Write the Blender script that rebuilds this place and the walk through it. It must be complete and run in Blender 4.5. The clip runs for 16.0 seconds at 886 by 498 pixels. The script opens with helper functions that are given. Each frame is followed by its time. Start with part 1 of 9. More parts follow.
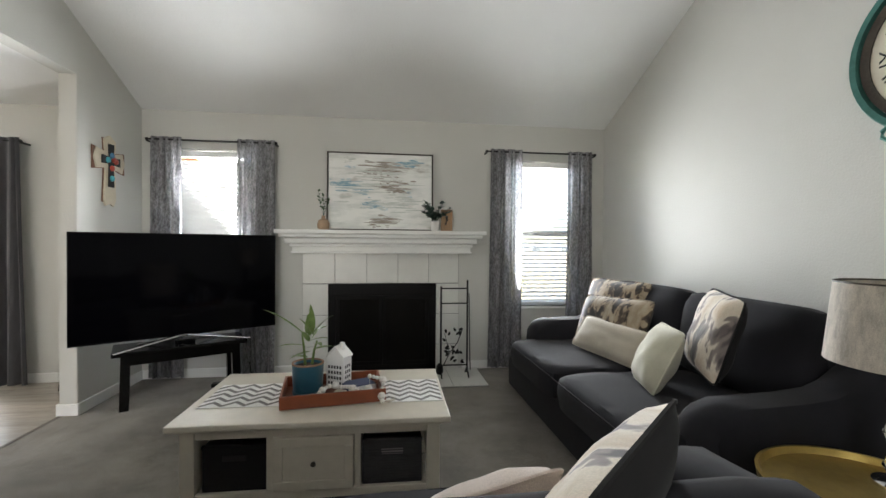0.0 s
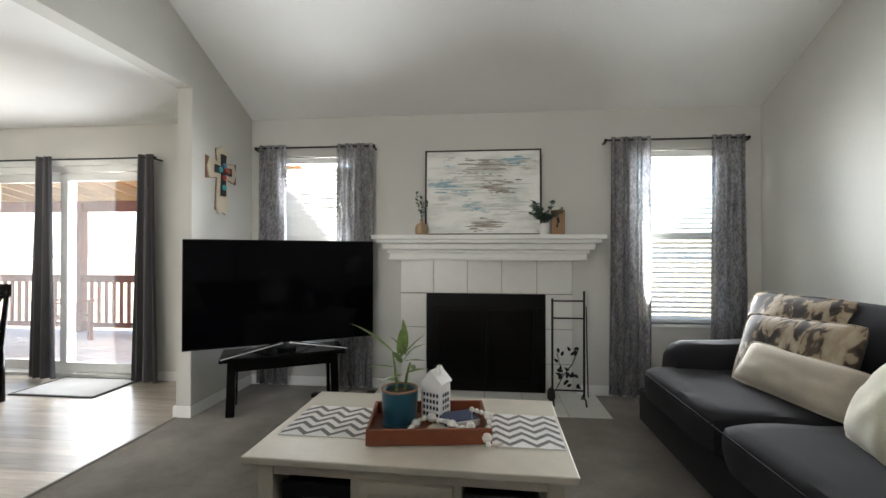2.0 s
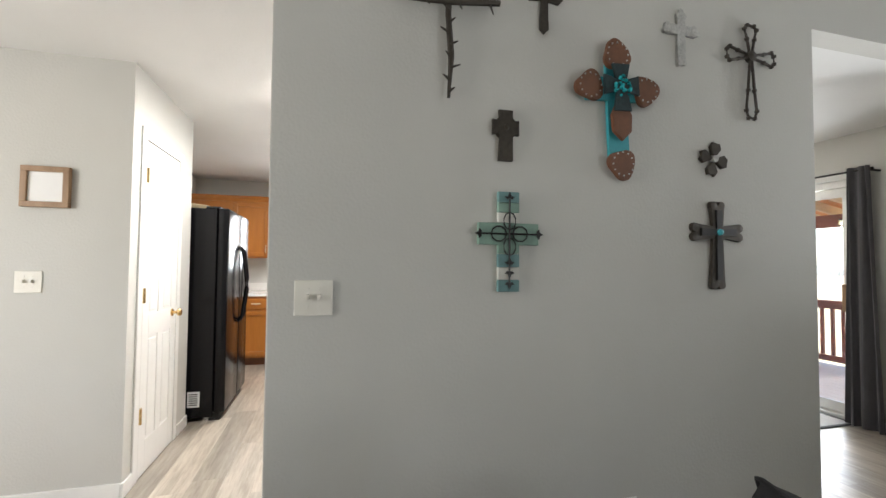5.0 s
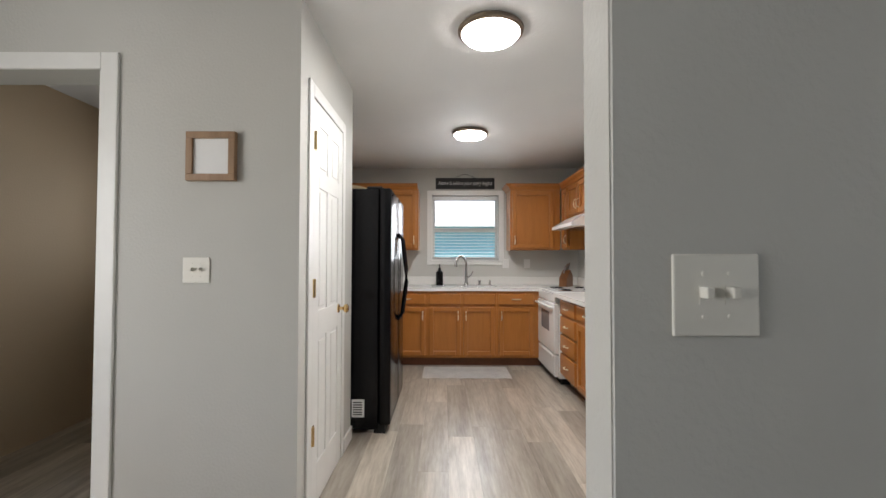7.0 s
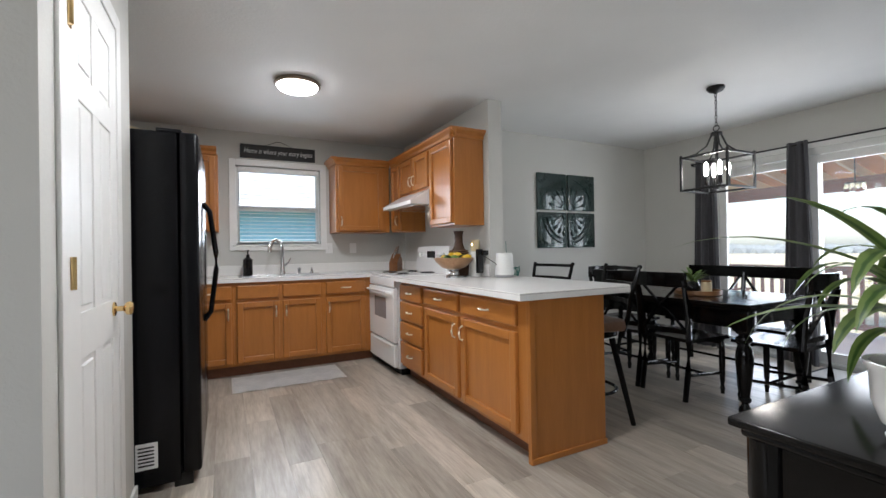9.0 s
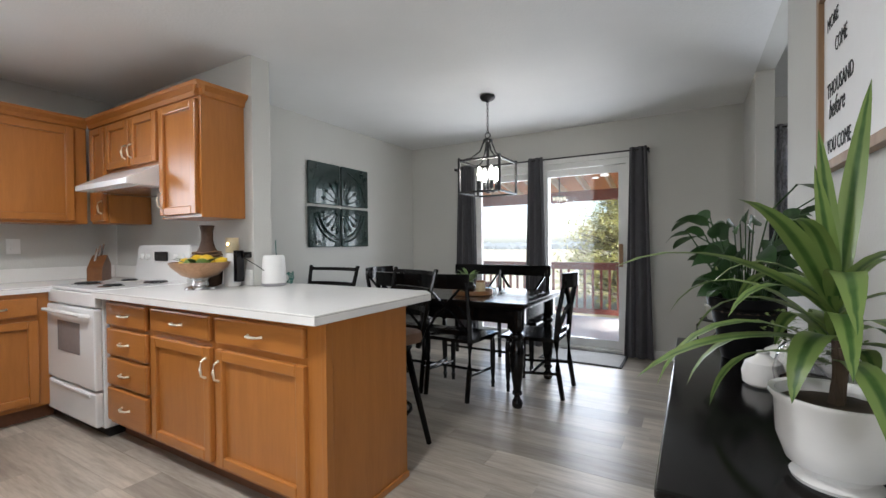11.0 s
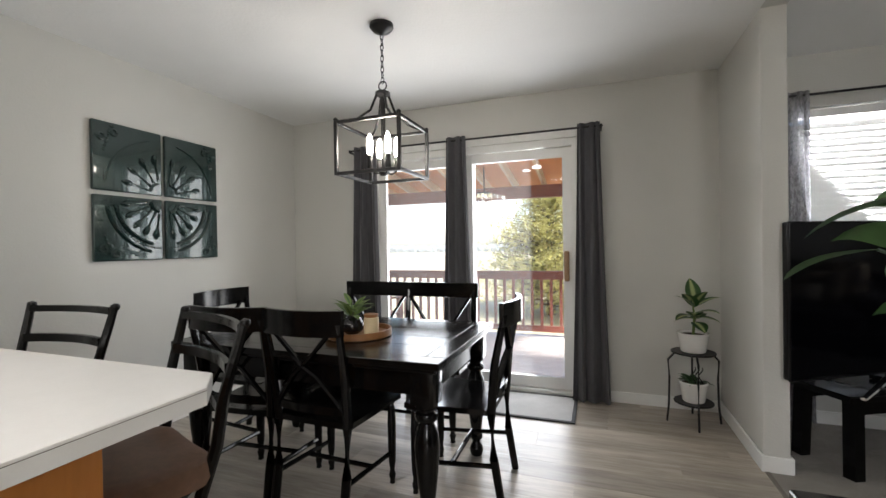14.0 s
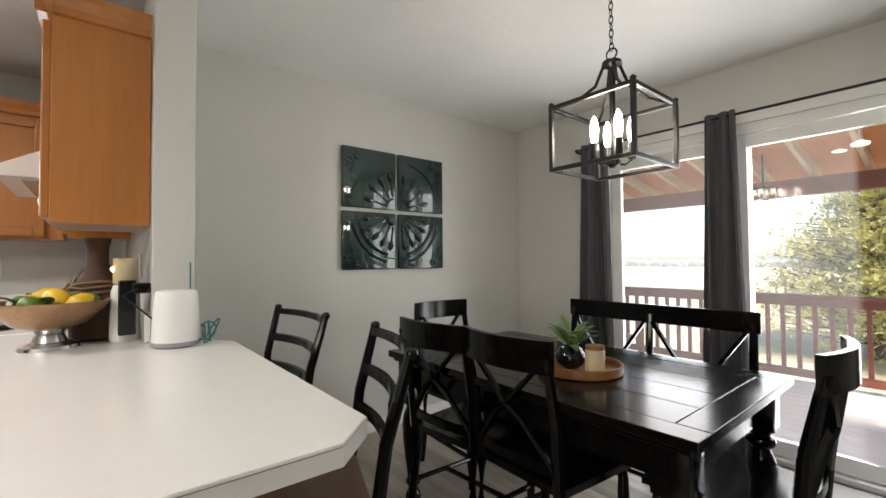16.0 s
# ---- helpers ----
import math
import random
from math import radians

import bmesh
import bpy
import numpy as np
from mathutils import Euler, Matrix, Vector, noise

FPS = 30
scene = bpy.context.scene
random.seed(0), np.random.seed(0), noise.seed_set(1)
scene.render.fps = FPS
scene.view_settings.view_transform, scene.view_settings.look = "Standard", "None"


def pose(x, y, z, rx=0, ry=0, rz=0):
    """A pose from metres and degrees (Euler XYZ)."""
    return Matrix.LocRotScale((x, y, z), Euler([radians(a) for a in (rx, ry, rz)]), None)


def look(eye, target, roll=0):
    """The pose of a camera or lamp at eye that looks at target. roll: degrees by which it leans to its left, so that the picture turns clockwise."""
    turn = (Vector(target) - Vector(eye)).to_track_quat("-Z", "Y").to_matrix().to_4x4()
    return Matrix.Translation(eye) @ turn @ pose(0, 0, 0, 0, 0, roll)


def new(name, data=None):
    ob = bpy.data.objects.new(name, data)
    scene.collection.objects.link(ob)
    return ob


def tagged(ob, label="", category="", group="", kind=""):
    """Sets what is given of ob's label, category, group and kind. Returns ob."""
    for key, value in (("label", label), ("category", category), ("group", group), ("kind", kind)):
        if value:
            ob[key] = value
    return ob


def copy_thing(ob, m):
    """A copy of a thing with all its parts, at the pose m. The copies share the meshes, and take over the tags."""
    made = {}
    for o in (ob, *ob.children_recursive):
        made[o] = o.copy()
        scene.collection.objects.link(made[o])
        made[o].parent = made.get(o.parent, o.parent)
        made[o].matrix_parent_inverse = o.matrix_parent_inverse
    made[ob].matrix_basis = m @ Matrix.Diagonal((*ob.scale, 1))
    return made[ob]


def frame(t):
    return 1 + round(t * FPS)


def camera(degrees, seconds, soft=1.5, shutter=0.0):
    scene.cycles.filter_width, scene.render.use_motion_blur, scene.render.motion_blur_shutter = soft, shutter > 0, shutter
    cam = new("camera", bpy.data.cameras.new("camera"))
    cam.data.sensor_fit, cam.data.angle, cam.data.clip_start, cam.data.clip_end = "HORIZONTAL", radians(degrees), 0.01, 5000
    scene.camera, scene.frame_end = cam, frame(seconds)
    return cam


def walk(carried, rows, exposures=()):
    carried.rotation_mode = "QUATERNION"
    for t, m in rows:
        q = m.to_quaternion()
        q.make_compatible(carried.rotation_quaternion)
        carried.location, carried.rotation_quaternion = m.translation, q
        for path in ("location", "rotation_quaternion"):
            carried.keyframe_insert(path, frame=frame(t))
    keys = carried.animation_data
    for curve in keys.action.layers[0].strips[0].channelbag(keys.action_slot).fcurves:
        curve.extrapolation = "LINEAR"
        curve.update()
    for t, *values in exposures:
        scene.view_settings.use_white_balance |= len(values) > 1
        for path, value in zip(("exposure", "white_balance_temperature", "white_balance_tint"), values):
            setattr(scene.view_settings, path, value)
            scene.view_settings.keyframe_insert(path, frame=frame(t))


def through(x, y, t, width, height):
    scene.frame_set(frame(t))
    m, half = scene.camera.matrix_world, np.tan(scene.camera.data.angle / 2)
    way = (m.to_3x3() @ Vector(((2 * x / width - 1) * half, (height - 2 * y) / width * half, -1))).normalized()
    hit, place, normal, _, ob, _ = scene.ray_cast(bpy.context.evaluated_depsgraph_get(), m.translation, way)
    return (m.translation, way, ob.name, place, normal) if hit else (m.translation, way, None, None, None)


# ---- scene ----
cam = camera(92.4, 16.0)
PATH = [
    (0, (0.138, 0.09, 1.247), (0.406, 2.072, 1.224), 0.4),
    (0.5, (0.138, 0.202, 1.24), (0.372, 2.188, 1.224), 0.3),
    (1, (0.136, 0.321, 1.235), (0.284, 2.316, 1.223), 0.2),
    (1.5, (0.138, 0.43, 1.227), (0.153, 2.43, 1.226), 0.1),
    (2, (0.116, 0.508, 1.227), (-0.083, 2.498, 1.24), 0.1),
    (2.5, (0.029, 0.511, 1.205), (-0.457, 2.451, 1.238), 0.1),
    (3, (-0.084, 0.449, 1.22), (-0.924, 2.263, 1.266), 0.3),
    (3.5, (-0.194, 0.35, 1.242), (-1.399, 1.945, 1.307), 0.2),
    (4, (-0.34, 0.231, 1.27), (-1.862, 1.527, 1.344), 0.2),
    (4.5, (-0.466, 0.103, 1.302), (-2.24, 1.023, 1.376), 0.5),
    (5, (-0.586, -0.011, 1.305), (-2.516, 0.51, 1.375), 0.5),
    (5.2, (-0.654, -0.028, 1.275), (-2.62, 0.321, 1.385), 0.4),
    (7.3, (-1.568, -0.498, 1.237), (-3.567, -0.507, 1.287), 0.1),
    (7.5, (-1.643, -0.531, 1.233), (-3.641, -0.458, 1.28), -0.1),
    (8, (-1.809, -0.623, 1.193), (-3.782, -0.296, 1.232), -0.4),
    (8.5, (-1.929, -0.685, 1.166), (-3.831, -0.068, 1.191), -0.6),
    (9, (-2.029, -0.702, 1.145), (-3.81, 0.209, 1.152), -0.9),
    (9.5, (-2.131, -0.698, 1.142), (-3.745, 0.483, 1.13), -0.9),
    (10, (-2.26, -0.649, 1.156), (-3.677, 0.761, 1.135), -0.8),
    (10.2, (-2.326, -0.622, 1.152), (-3.662, 0.866, 1.133), -0.7),
    (12.5, (-2.841, 0.071, 1.27), (-3.447, 1.976, 1.215), -0.7),
    (13, (-2.855, 0.36, 1.266), (-3.434, 2.274, 1.217), -0.8),
    (13.5, (-2.889, 0.585, 1.255), (-3.491, 2.491, 1.217), -0.9),
    (14, (-2.981, 0.768, 1.223), (-3.666, 2.647, 1.205), -0.9),
    (14.5, (-3.023, 0.939, 1.197), (-3.857, 2.757, 1.192), -0.8),
    (15, (-3.085, 1.052, 1.178), (-4.114, 2.766, 1.205), -0.6),
    (15.5, (-3.107, 1.121, 1.202), (-4.405, 2.642, 1.24), -0.4),
    (16, (-3.141, 1.149, 1.217), (-4.692, 2.411, 1.271), -0.4),
]
EXPOSURE = [(0, 2.22, 6500, 10), (1.5, 2.12, 6500, 10), (4.0, 2.36, 6700, 12), (5.0, 1.9, 6500, 11), (7.5, 1.0, 6300, 12), (8.5, 1.0, 5950, 11), (9.5, 1.05, 6050, 12), (12.5, 1.3, 6000, 11), (13.0, 1.35, 6250, 13), (14.5, 1.45, 6500, 12), (16.0, 1.3, 6700, 12)]
walk(cam, [(t, look(eye, target, roll)) for t, eye, target, roll in PATH], EXPOSURE)

# ---------------------------------------------------------------- light
world = bpy.data.worlds.new("world")
scene.world = world
world.use_nodes = True
wn = world.node_tree.nodes
sky = wn.new("ShaderNodeTexSky")
sky.sky_type = 'NISHITA'
sky.sun_disc = False
sky.sun_elevation = radians(51)
sky.sun_rotation = radians(135)
sky.dust_density = 1.5
sky.air_density = 1.0
sky.ozone_density = 1.0
world.node_tree.links.new(sky.outputs[0], wn["Background"].inputs[0])
wn["Background"].inputs[1].default_value = 0.15

sun_data = bpy.data.lights.new("sun", 'SUN')
sun_data.energy = 4.2
sun_data.angle = radians(10)
sun_data.color = (1.0, 0.96, 0.9)
sun = new("sun", sun_data)
sun.matrix_world = look((8, -8, 14), (0, 0, 0))


SOUTH_Y = -3.2


def window_light(name, x, y, z, w, h, aim, power, color=(0.95, 0.98, 1.0), spread=112):
    d = bpy.data.lights.new(name, 'AREA')
    d.shape, d.size, d.size_y, d.energy, d.color = 'RECTANGLE', w, h, power, color
    d.spread = radians(spread)
    o = new(name, d)
    o.matrix_world = look((x, y, z), (x + aim[0], y + aim[1], z + aim[2]))
    return o


window_light("window_light", -1.45, 4.255, 1.36, 0.5, 1.4, (0.3, -1, 0.25), 20)
window_light("window_light", 1.70, 4.255, 1.36, 0.5, 1.4, (-0.22, -1, 0.25), 13)
window_light("window_light", -4.05, 4.5, 1.05, 1.7, 1.95, (-0.3, -1, 0.0), 21, spread=165)
window_light("window_light", -6.985, -0.165, 1.66, 0.75, 0.75, (1, 0, -0.1), 3.2)
# Added fill from the unseen south side, for the hall and partition.
window_light("window_light", -1.45, SOUTH_Y - 0.14, 1.5, 1.5, 1.3, (-0.3, 1, 0.05), 14, (1.0, 0.97, 0.92), 140)
# Added lamp, out of view, that lifts the dark stairwell.
window_light("window_light", -5.15, -2.45, 1.6, 0.6, 0.8, (1, -0.6, 0), 1.0)
for lx, ly in ((-5.40, -0.20), (-3.62, -0.20)):
    d = bpy.data.lights.new("ceiling_lamp", 'AREA')
    d.shape, d.size, d.energy, d.color = 'DISK', 0.26, 9.2, (1.0, 0.975, 0.94)
    new("ceiling_lamp", d).matrix_world = look((lx, ly, 2.362), (lx, ly, 0))


# ---------------------------------------------------------------- materials
def material(name):
    m = bpy.data.materials.new(name)
    m.use_nodes = True
    nt = m.node_tree
    return m, nt, nt.nodes["Principled BSDF"]


def mix_rgb(nt, fac, a, b, mode='MIX'):
    n = nt.nodes.new("ShaderNodeMix")
    n.data_type, n.blend_type = 'RGBA', mode
    for sock, v in ((n.inputs[0], fac), (n.inputs[6], a), (n.inputs[7], b)):
        if isinstance(v, bpy.types.NodeSocket):
            nt.links.new(v, sock)
        elif isinstance(v, (int, float)):
            sock.default_value = v
        else:
            sock.default_value = (*v, 1)
    return n.outputs[2]


def coords(nt, scale=(1, 1, 1), kind="Object", rot=(0, 0, 0)):
    tc = nt.nodes.new("ShaderNodeTexCoord")
    mp = nt.nodes.new("ShaderNodeMapping")
    mp.inputs["Scale"].default_value = scale
    mp.inputs["Rotation"].default_value = rot
    if kind == "World":
        g = nt.nodes.new("ShaderNodeNewGeometry")
        nt.links.new(g.outputs["Position"], mp.inputs["Vector"])
    else:
        nt.links.new(tc.outputs[kind], mp.inputs["Vector"])
    return mp.outputs[0]


def noise_tex(nt, vec, scale, detail=4, rough=0.55):
    n = nt.nodes.new("ShaderNodeTexNoise")
    n.inputs["Scale"].default_value, n.inputs["Detail"].default_value = scale, detail
    n.inputs["Roughness"].default_value = rough
    nt.links.new(vec, n.inputs["Vector"])
    return n.outputs["Fac"]


def ramp(nt, fac, *stops):
    r = nt.nodes.new("ShaderNodeValToRGB")
    e = r.color_ramp.elements
    while len(e) < len(stops):
        e.new(0.5)
    for el, (p, c) in zip(e, stops):
        el.position, el.color = p, (*c, 1)
    nt.links.new(fac, r.inputs[0])
    return r.outputs[0]


def bump(nt, bsdf, height, strength=0.2, dist=0.002):
    b = nt.nodes.new("ShaderNodeBump")
    b.inputs["Strength"].default_value, b.inputs["Distance"].default_value = strength, dist
    nt.links.new(height, b.inputs["Height"])
    nt.links.new(b.outputs[0], bsdf.inputs["Normal"])


def plain(name, color, rough=0.5, metal=0.0, var=0.12, scale=30, bump_s=0.08, coat=0.0, dist=0.001, spec=0.5):
    """Paint, plastic, metal: a base colour with two scales of slight wear."""
    m, nt, b = material(name)
    v = coords(nt, kind="World")
    n1, n2 = noise_tex(nt, v, scale, 5), noise_tex(nt, v, scale * 0.12, 3)
    dark = tuple(c * (1 - var) for c in color)
    lite = tuple(min(1, c * (1 + var * 0.6)) for c in color)
    c1 = ramp(nt, n1, (0.3, dark), (0.7, lite))
    c2 = ramp(nt, n2, (0.3, dark), (0.7, lite))
    nt.links.new(mix_rgb(nt, 0.5, c1, c2), b.inputs["Base Color"])
    b.inputs["Roughness"].default_value, b.inputs["Metallic"].default_value = rough, metal
    b.inputs["Coat Weight"].default_value = coat
    b.inputs["Specular IOR Level"].default_value = spec
    if bump_s:
        bump(nt, b, n1, bump_s, dist)
    return m


def textured_wall(name, color, scale=85, strength=0.14):
    """Orange-peel painted drywall."""
    m, nt, b = material(name)
    v = coords(nt, kind="World")
    n1, n2 = noise_tex(nt, v, scale, 3, 0.5), noise_tex(nt, v, 1.1, 3)
    n1 = ramp(nt, n1, (0.40, (0, 0, 0)), (0.62, (1, 1, 1)))
    c = ramp(nt, n2, (0.3, tuple(x * 0.96 for x in color)), (0.7, tuple(min(1, x * 1.03) for x in color)))
    nt.links.new(c, b.inputs["Base Color"])
    b.inputs["Roughness"].default_value = 0.62
    b.inputs["Specular IOR Level"].default_value = 0.3
    bump(nt, b, n1, strength, 0.003)
    return m


def wood(name, light, dark, axis=0, scale=1.0, rough=0.42, coat=0.15, per_object=0.0, spec=0.5):
    m, nt, b = material(name)
    s = [9 * scale] * 3
    s[axis] = 0.9 * scale
    v = coords(nt, tuple(s), kind="World")
    if per_object:
        oi = nt.nodes.new("ShaderNodeObjectInfo")
        mul = nt.nodes.new("ShaderNodeMath")
        mul.operation = 'MULTIPLY'
        mul.inputs[1].default_value = 37.0
        nt.links.new(oi.outputs["Random"], mul.inputs[0])
        add = nt.nodes.new("ShaderNodeVectorMath")
        add.operation = 'ADD'
        nt.links.new(v, add.inputs[0])
        nt.links.new(mul.outputs[0], add.inputs[1])
        v = add.outputs[0]
    n1 = noise_tex(nt, v, 2.2, 6, 0.62)
    n2 = noise_tex(nt, v, 11, 4, 0.6)
    c1 = ramp(nt, n1, (0.3, dark), (0.68, light))
    c2 = ramp(nt, n2, (0.3, dark), (0.7, light))
    c = mix_rgb(nt, 0.35, c1, c2)
    if per_object:
        tint = ramp(nt, oi.outputs["Random"], (0.0, (1 - per_object,) * 3), (1.0, (1 + per_object * 0.4,) * 3))
        c = mix_rgb(nt, 1.0, c, tint, 'MULTIPLY')
    nt.links.new(c, b.inputs["Base Color"])
    b.inputs["Roughness"].default_value = rough
    b.inputs["Coat Weight"].default_value = coat
    b.inputs["Coat Roughness"].default_value = 0.25
    b.inputs["Specular IOR Level"].default_value = spec
    bump(nt, b, n2, 0.08, 0.0008)
    return m


def fabric(name, color, scale=420, rough=0.95, sheen=0.35, var=0.22):
    m, nt, b = material(name)
    v = coords(nt, kind="World")
    w1 = noise_tex(nt, v, scale, 2)
    n2 = noise_tex(nt, v, 7, 4)
    c1 = ramp(nt, w1, (0.25, tuple(x * (1 - var) for x in color)), (0.75, tuple(min(1, x * (1 + var)) for x in color)))
    c2 = ramp(nt, n2, (0.3, (0.86,) * 3), (0.7, (1.06,) * 3))
    nt.links.new(mix_rgb(nt, 1.0, c1, c2, 'MULTIPLY'), b.inputs["Base Color"])
    b.inputs["Roughness"].default_value = rough
    b.inputs["Specular IOR Level"].default_value = 0.2
    b.inputs["Sheen Weight"].default_value = sheen
    b.inputs["Sheen Roughness"].default_value = 0.5
    bump(nt, b, w1, 0.35, 0.001)
    return m


def blotch_fabric(name, stops, scale=7.0, stretch=(1, 1, 0.45)):
    """Cut-velvet print of soft irregular blotches."""
    m, nt, b = material(name)
    v = coords(nt, stretch, kind="Object")
    n0 = noise_tex(nt, v, scale * 0.6, 2)
    wv = nt.nodes.new("ShaderNodeVectorMath")
    wv.operation = 'ADD'
    nt.links.new(v, wv.inputs[0])
    calm = nt.nodes.new("ShaderNodeMath")
    calm.operation = 'MULTIPLY'
    calm.inputs[1].default_value = 0.22
    nt.links.new(n0, calm.inputs[0])
    nt.links.new(calm.outputs[0], wv.inputs[1])
    n1 = noise_tex(nt, wv.outputs[0], scale, 3, 0.55)
    r = nt.nodes.new("ShaderNodeValToRGB")
    r.color_ramp.interpolation = 'EASE'
    e = r.color_ramp.elements
    while len(e) < len(stops):
        e.new(0.5)
    for el, (p, c) in zip(e, stops):
        el.position, el.color = p, (*c, 1)
    nt.links.new(n1, r.inputs[0])
    fine = noise_tex(nt, v, 260, 2)
    c = mix_rgb(nt, 1.0, r.outputs[0], ramp(nt, fine, (0.3, (0.85,) * 3), (0.7, (1.08,) * 3)), 'MULTIPLY')
    nt.links.new(c, b.inputs["Base Color"])
    b.inputs["Roughness"].default_value = 0.85
    b.inputs["Sheen Weight"].default_value = 0.3
    bump(nt, b, n1, 0.3, 0.004)
    return m


def curtain_cloth(name, color, through=0.25, mottled=0.0, open_weave=0.0):
    m, nt, b = material(name)
    v = coords(nt, kind="World")
    fine, big = noise_tex(nt, v, 300, 2), noise_tex(nt, coords(nt, (1, 1, 0.35), kind="World"), 26, 5, 0.7)
    c = ramp(nt, fine, (0.3, tuple(x * 0.82 for x in color)), (0.7, tuple(x * 1.1 for x in color)))
    if mottled:
        c = mix_rgb(nt, 1.0, c, ramp(nt, big, (0.35, (1 - mottled,) * 3), (0.66, (1 + mottled,) * 3)), 'MULTIPLY')
    nt.links.new(c, b.inputs["Base Color"])
    b.inputs["Roughness"].default_value = 0.8
    b.inputs["Sheen Weight"].default_value = 0.2
    bump(nt, b, fine, 0.2, 0.001)
    tr = nt.nodes.new("ShaderNodeBsdfTranslucent")
    nt.links.new(c, tr.inputs[0])
    mx = nt.nodes.new("ShaderNodeMixShader")
    mx.inputs[0].default_value = through
    nt.links.new(b.outputs[0], mx.inputs[1])
    nt.links.new(tr.outputs[0], mx.inputs[2])
    out = mx.outputs[0]
    if open_weave:
        clear, gap = nt.nodes.new("ShaderNodeBsdfTransparent"), nt.nodes.new("ShaderNodeMixShader")
        loose = noise_tex(nt, coords(nt, (1, 1, 0.5), kind="World"), 70, 2, 0.5)
        k = open_weave
        nt.links.new(ramp(nt, loose, (0.42, (k * 0.35,) * 3), (0.62, (min(1, k * 1.8),) * 3)), gap.inputs[0])
        nt.links.new(out, gap.inputs[1])
        nt.links.new(clear.outputs[0], gap.inputs[2])
        out = gap.outputs[0]
    nt.links.new(out, nt.nodes["Material Output"].inputs[0])
    return m


def glass_mat(name, color=(1, 1, 1), rough=0.0):
    m, nt, b = material(name)
    b.inputs["Base Color"].default_value = (*color, 1)
    b.inputs["Transmission Weight"].default_value = 1.0
    b.inputs["Roughness"].default_value = rough
    b.inputs["IOR"].default_value = 1.45
    return m


def pane_mat(name, glare=0.022):
    """Thin window pane: clear, weakly reflecting, with a faint veil added for lens glare."""
    m, nt, b = material(name)
    tr = nt.nodes.new("ShaderNodeBsdfTransparent")
    veil_sheet = nt.nodes.new("ShaderNodeBsdfTranslucent")
    veil_sheet.inputs[0].default_value = (0.86, 0.86, 0.84, 1)
    gl = nt.nodes.new("ShaderNodeBsdfGlossy")
    gl.inputs["Roughness"].default_value = 0.02
    fr = nt.nodes.new("ShaderNodeFresnel")
    fr.inputs[0].default_value = 1.2
    veil, mx = nt.nodes.new("ShaderNodeMixShader"), nt.nodes.new("ShaderNodeMixShader")
    veil.inputs[0].default_value = glare
    nt.links.new(tr.outputs[0], veil.inputs[1])
    nt.links.new(veil_sheet.outputs[0], veil.inputs[2])
    nt.links.new(fr.outputs[0], mx.inputs[0])
    nt.links.new(veil.outputs[0], mx.inputs[1])
    nt.links.new(gl.outputs[0], mx.inputs[2])
    nt.links.new(mx.outputs[0], nt.nodes["Material Output"].inputs[0])
    return m


def glow(name, color, strength):
    m, nt, b = material(name)
    b.inputs["Base Color"].default_value = (*color, 1)
    b.inputs["Emission Color"].default_value = (*color, 1)
    b.inputs["Emission Strength"].default_value = strength
    return m


def leaf_mat(name, a, c, stripe=None):
    m, nt, b = material(name)
    v = coords(nt, kind="World")
    n = noise_tex(nt, v, 40, 3)
    oi = nt.nodes.new("ShaderNodeNewGeometry")
    col = mix_rgb(nt, oi.outputs["Random Per Island"], ramp(nt, n, (0.3, a), (0.7, c)), tuple((x + y) / 2 for x, y in zip(a, c)))
    if stripe:
        uv = nt.nodes.new("ShaderNodeTexCoord")
        sp = nt.nodes.new("ShaderNodeSeparateXYZ")
        nt.links.new(uv.outputs["UV"], sp.inputs[0])
        s = ramp(nt, sp.outputs[0], (0.30, (1, 1, 1)), (0.42, (0, 0, 0)), (0.58, (0, 0, 0)), (0.70, (1, 1, 1)))
        col = mix_rgb(nt, s, col, stripe)
    nt.links.new(col, b.inputs["Base Color"])
    b.inputs["Roughness"].default_value = 0.38
    b.inputs["Subsurface Weight"].default_value = 0.0
    bump(nt, b, n, 0.15, 0.002)
    tr = nt.nodes.new("ShaderNodeBsdfTranslucent")
    nt.links.new(col, tr.inputs[0])
    mx = nt.nodes.new("ShaderNodeMixShader")
    mx.inputs[0].default_value = 0.25
    nt.links.new(b.outputs[0], mx.inputs[1])
    nt.links.new(tr.outputs[0], mx.inputs[2])
    nt.links.new(mx.outputs[0], nt.nodes["Material Output"].inputs[0])
    return m


def carpet_mat(name):
    m, nt, b = material(name)
    v = coords(nt, kind="World")
    n1, n2, n3 = noise_tex(nt, v, 240, 3), noise_tex(nt, v, 3.2, 4, 0.7), noise_tex(nt, v, 55, 3)
    c = ramp(nt, n1, (0.25, (0.112, 0.101, 0.087)), (0.75, (0.30, 0.276, 0.246)))
    c = mix_rgb(nt, 1.0, c, ramp(nt, n2, (0.35, (0.74, 0.73, 0.71)), (0.65, (1.22, 1.20, 1.16))), 'MULTIPLY')
    c = mix_rgb(nt, 1.0, c, ramp(nt, n3, (0.3, (0.88,) * 3), (0.7, (1.08,) * 3)), 'MULTIPLY')
    nt.links.new(c, b.inputs["Base Color"])
    b.inputs["Roughness"].default_value = 1.0
    b.inputs["Specular IOR Level"].default_value = 0.05
    b.inputs["Sheen Weight"].default_value = 0.3
    bump(nt, b, n1, 0.8, 0.006)
    return m


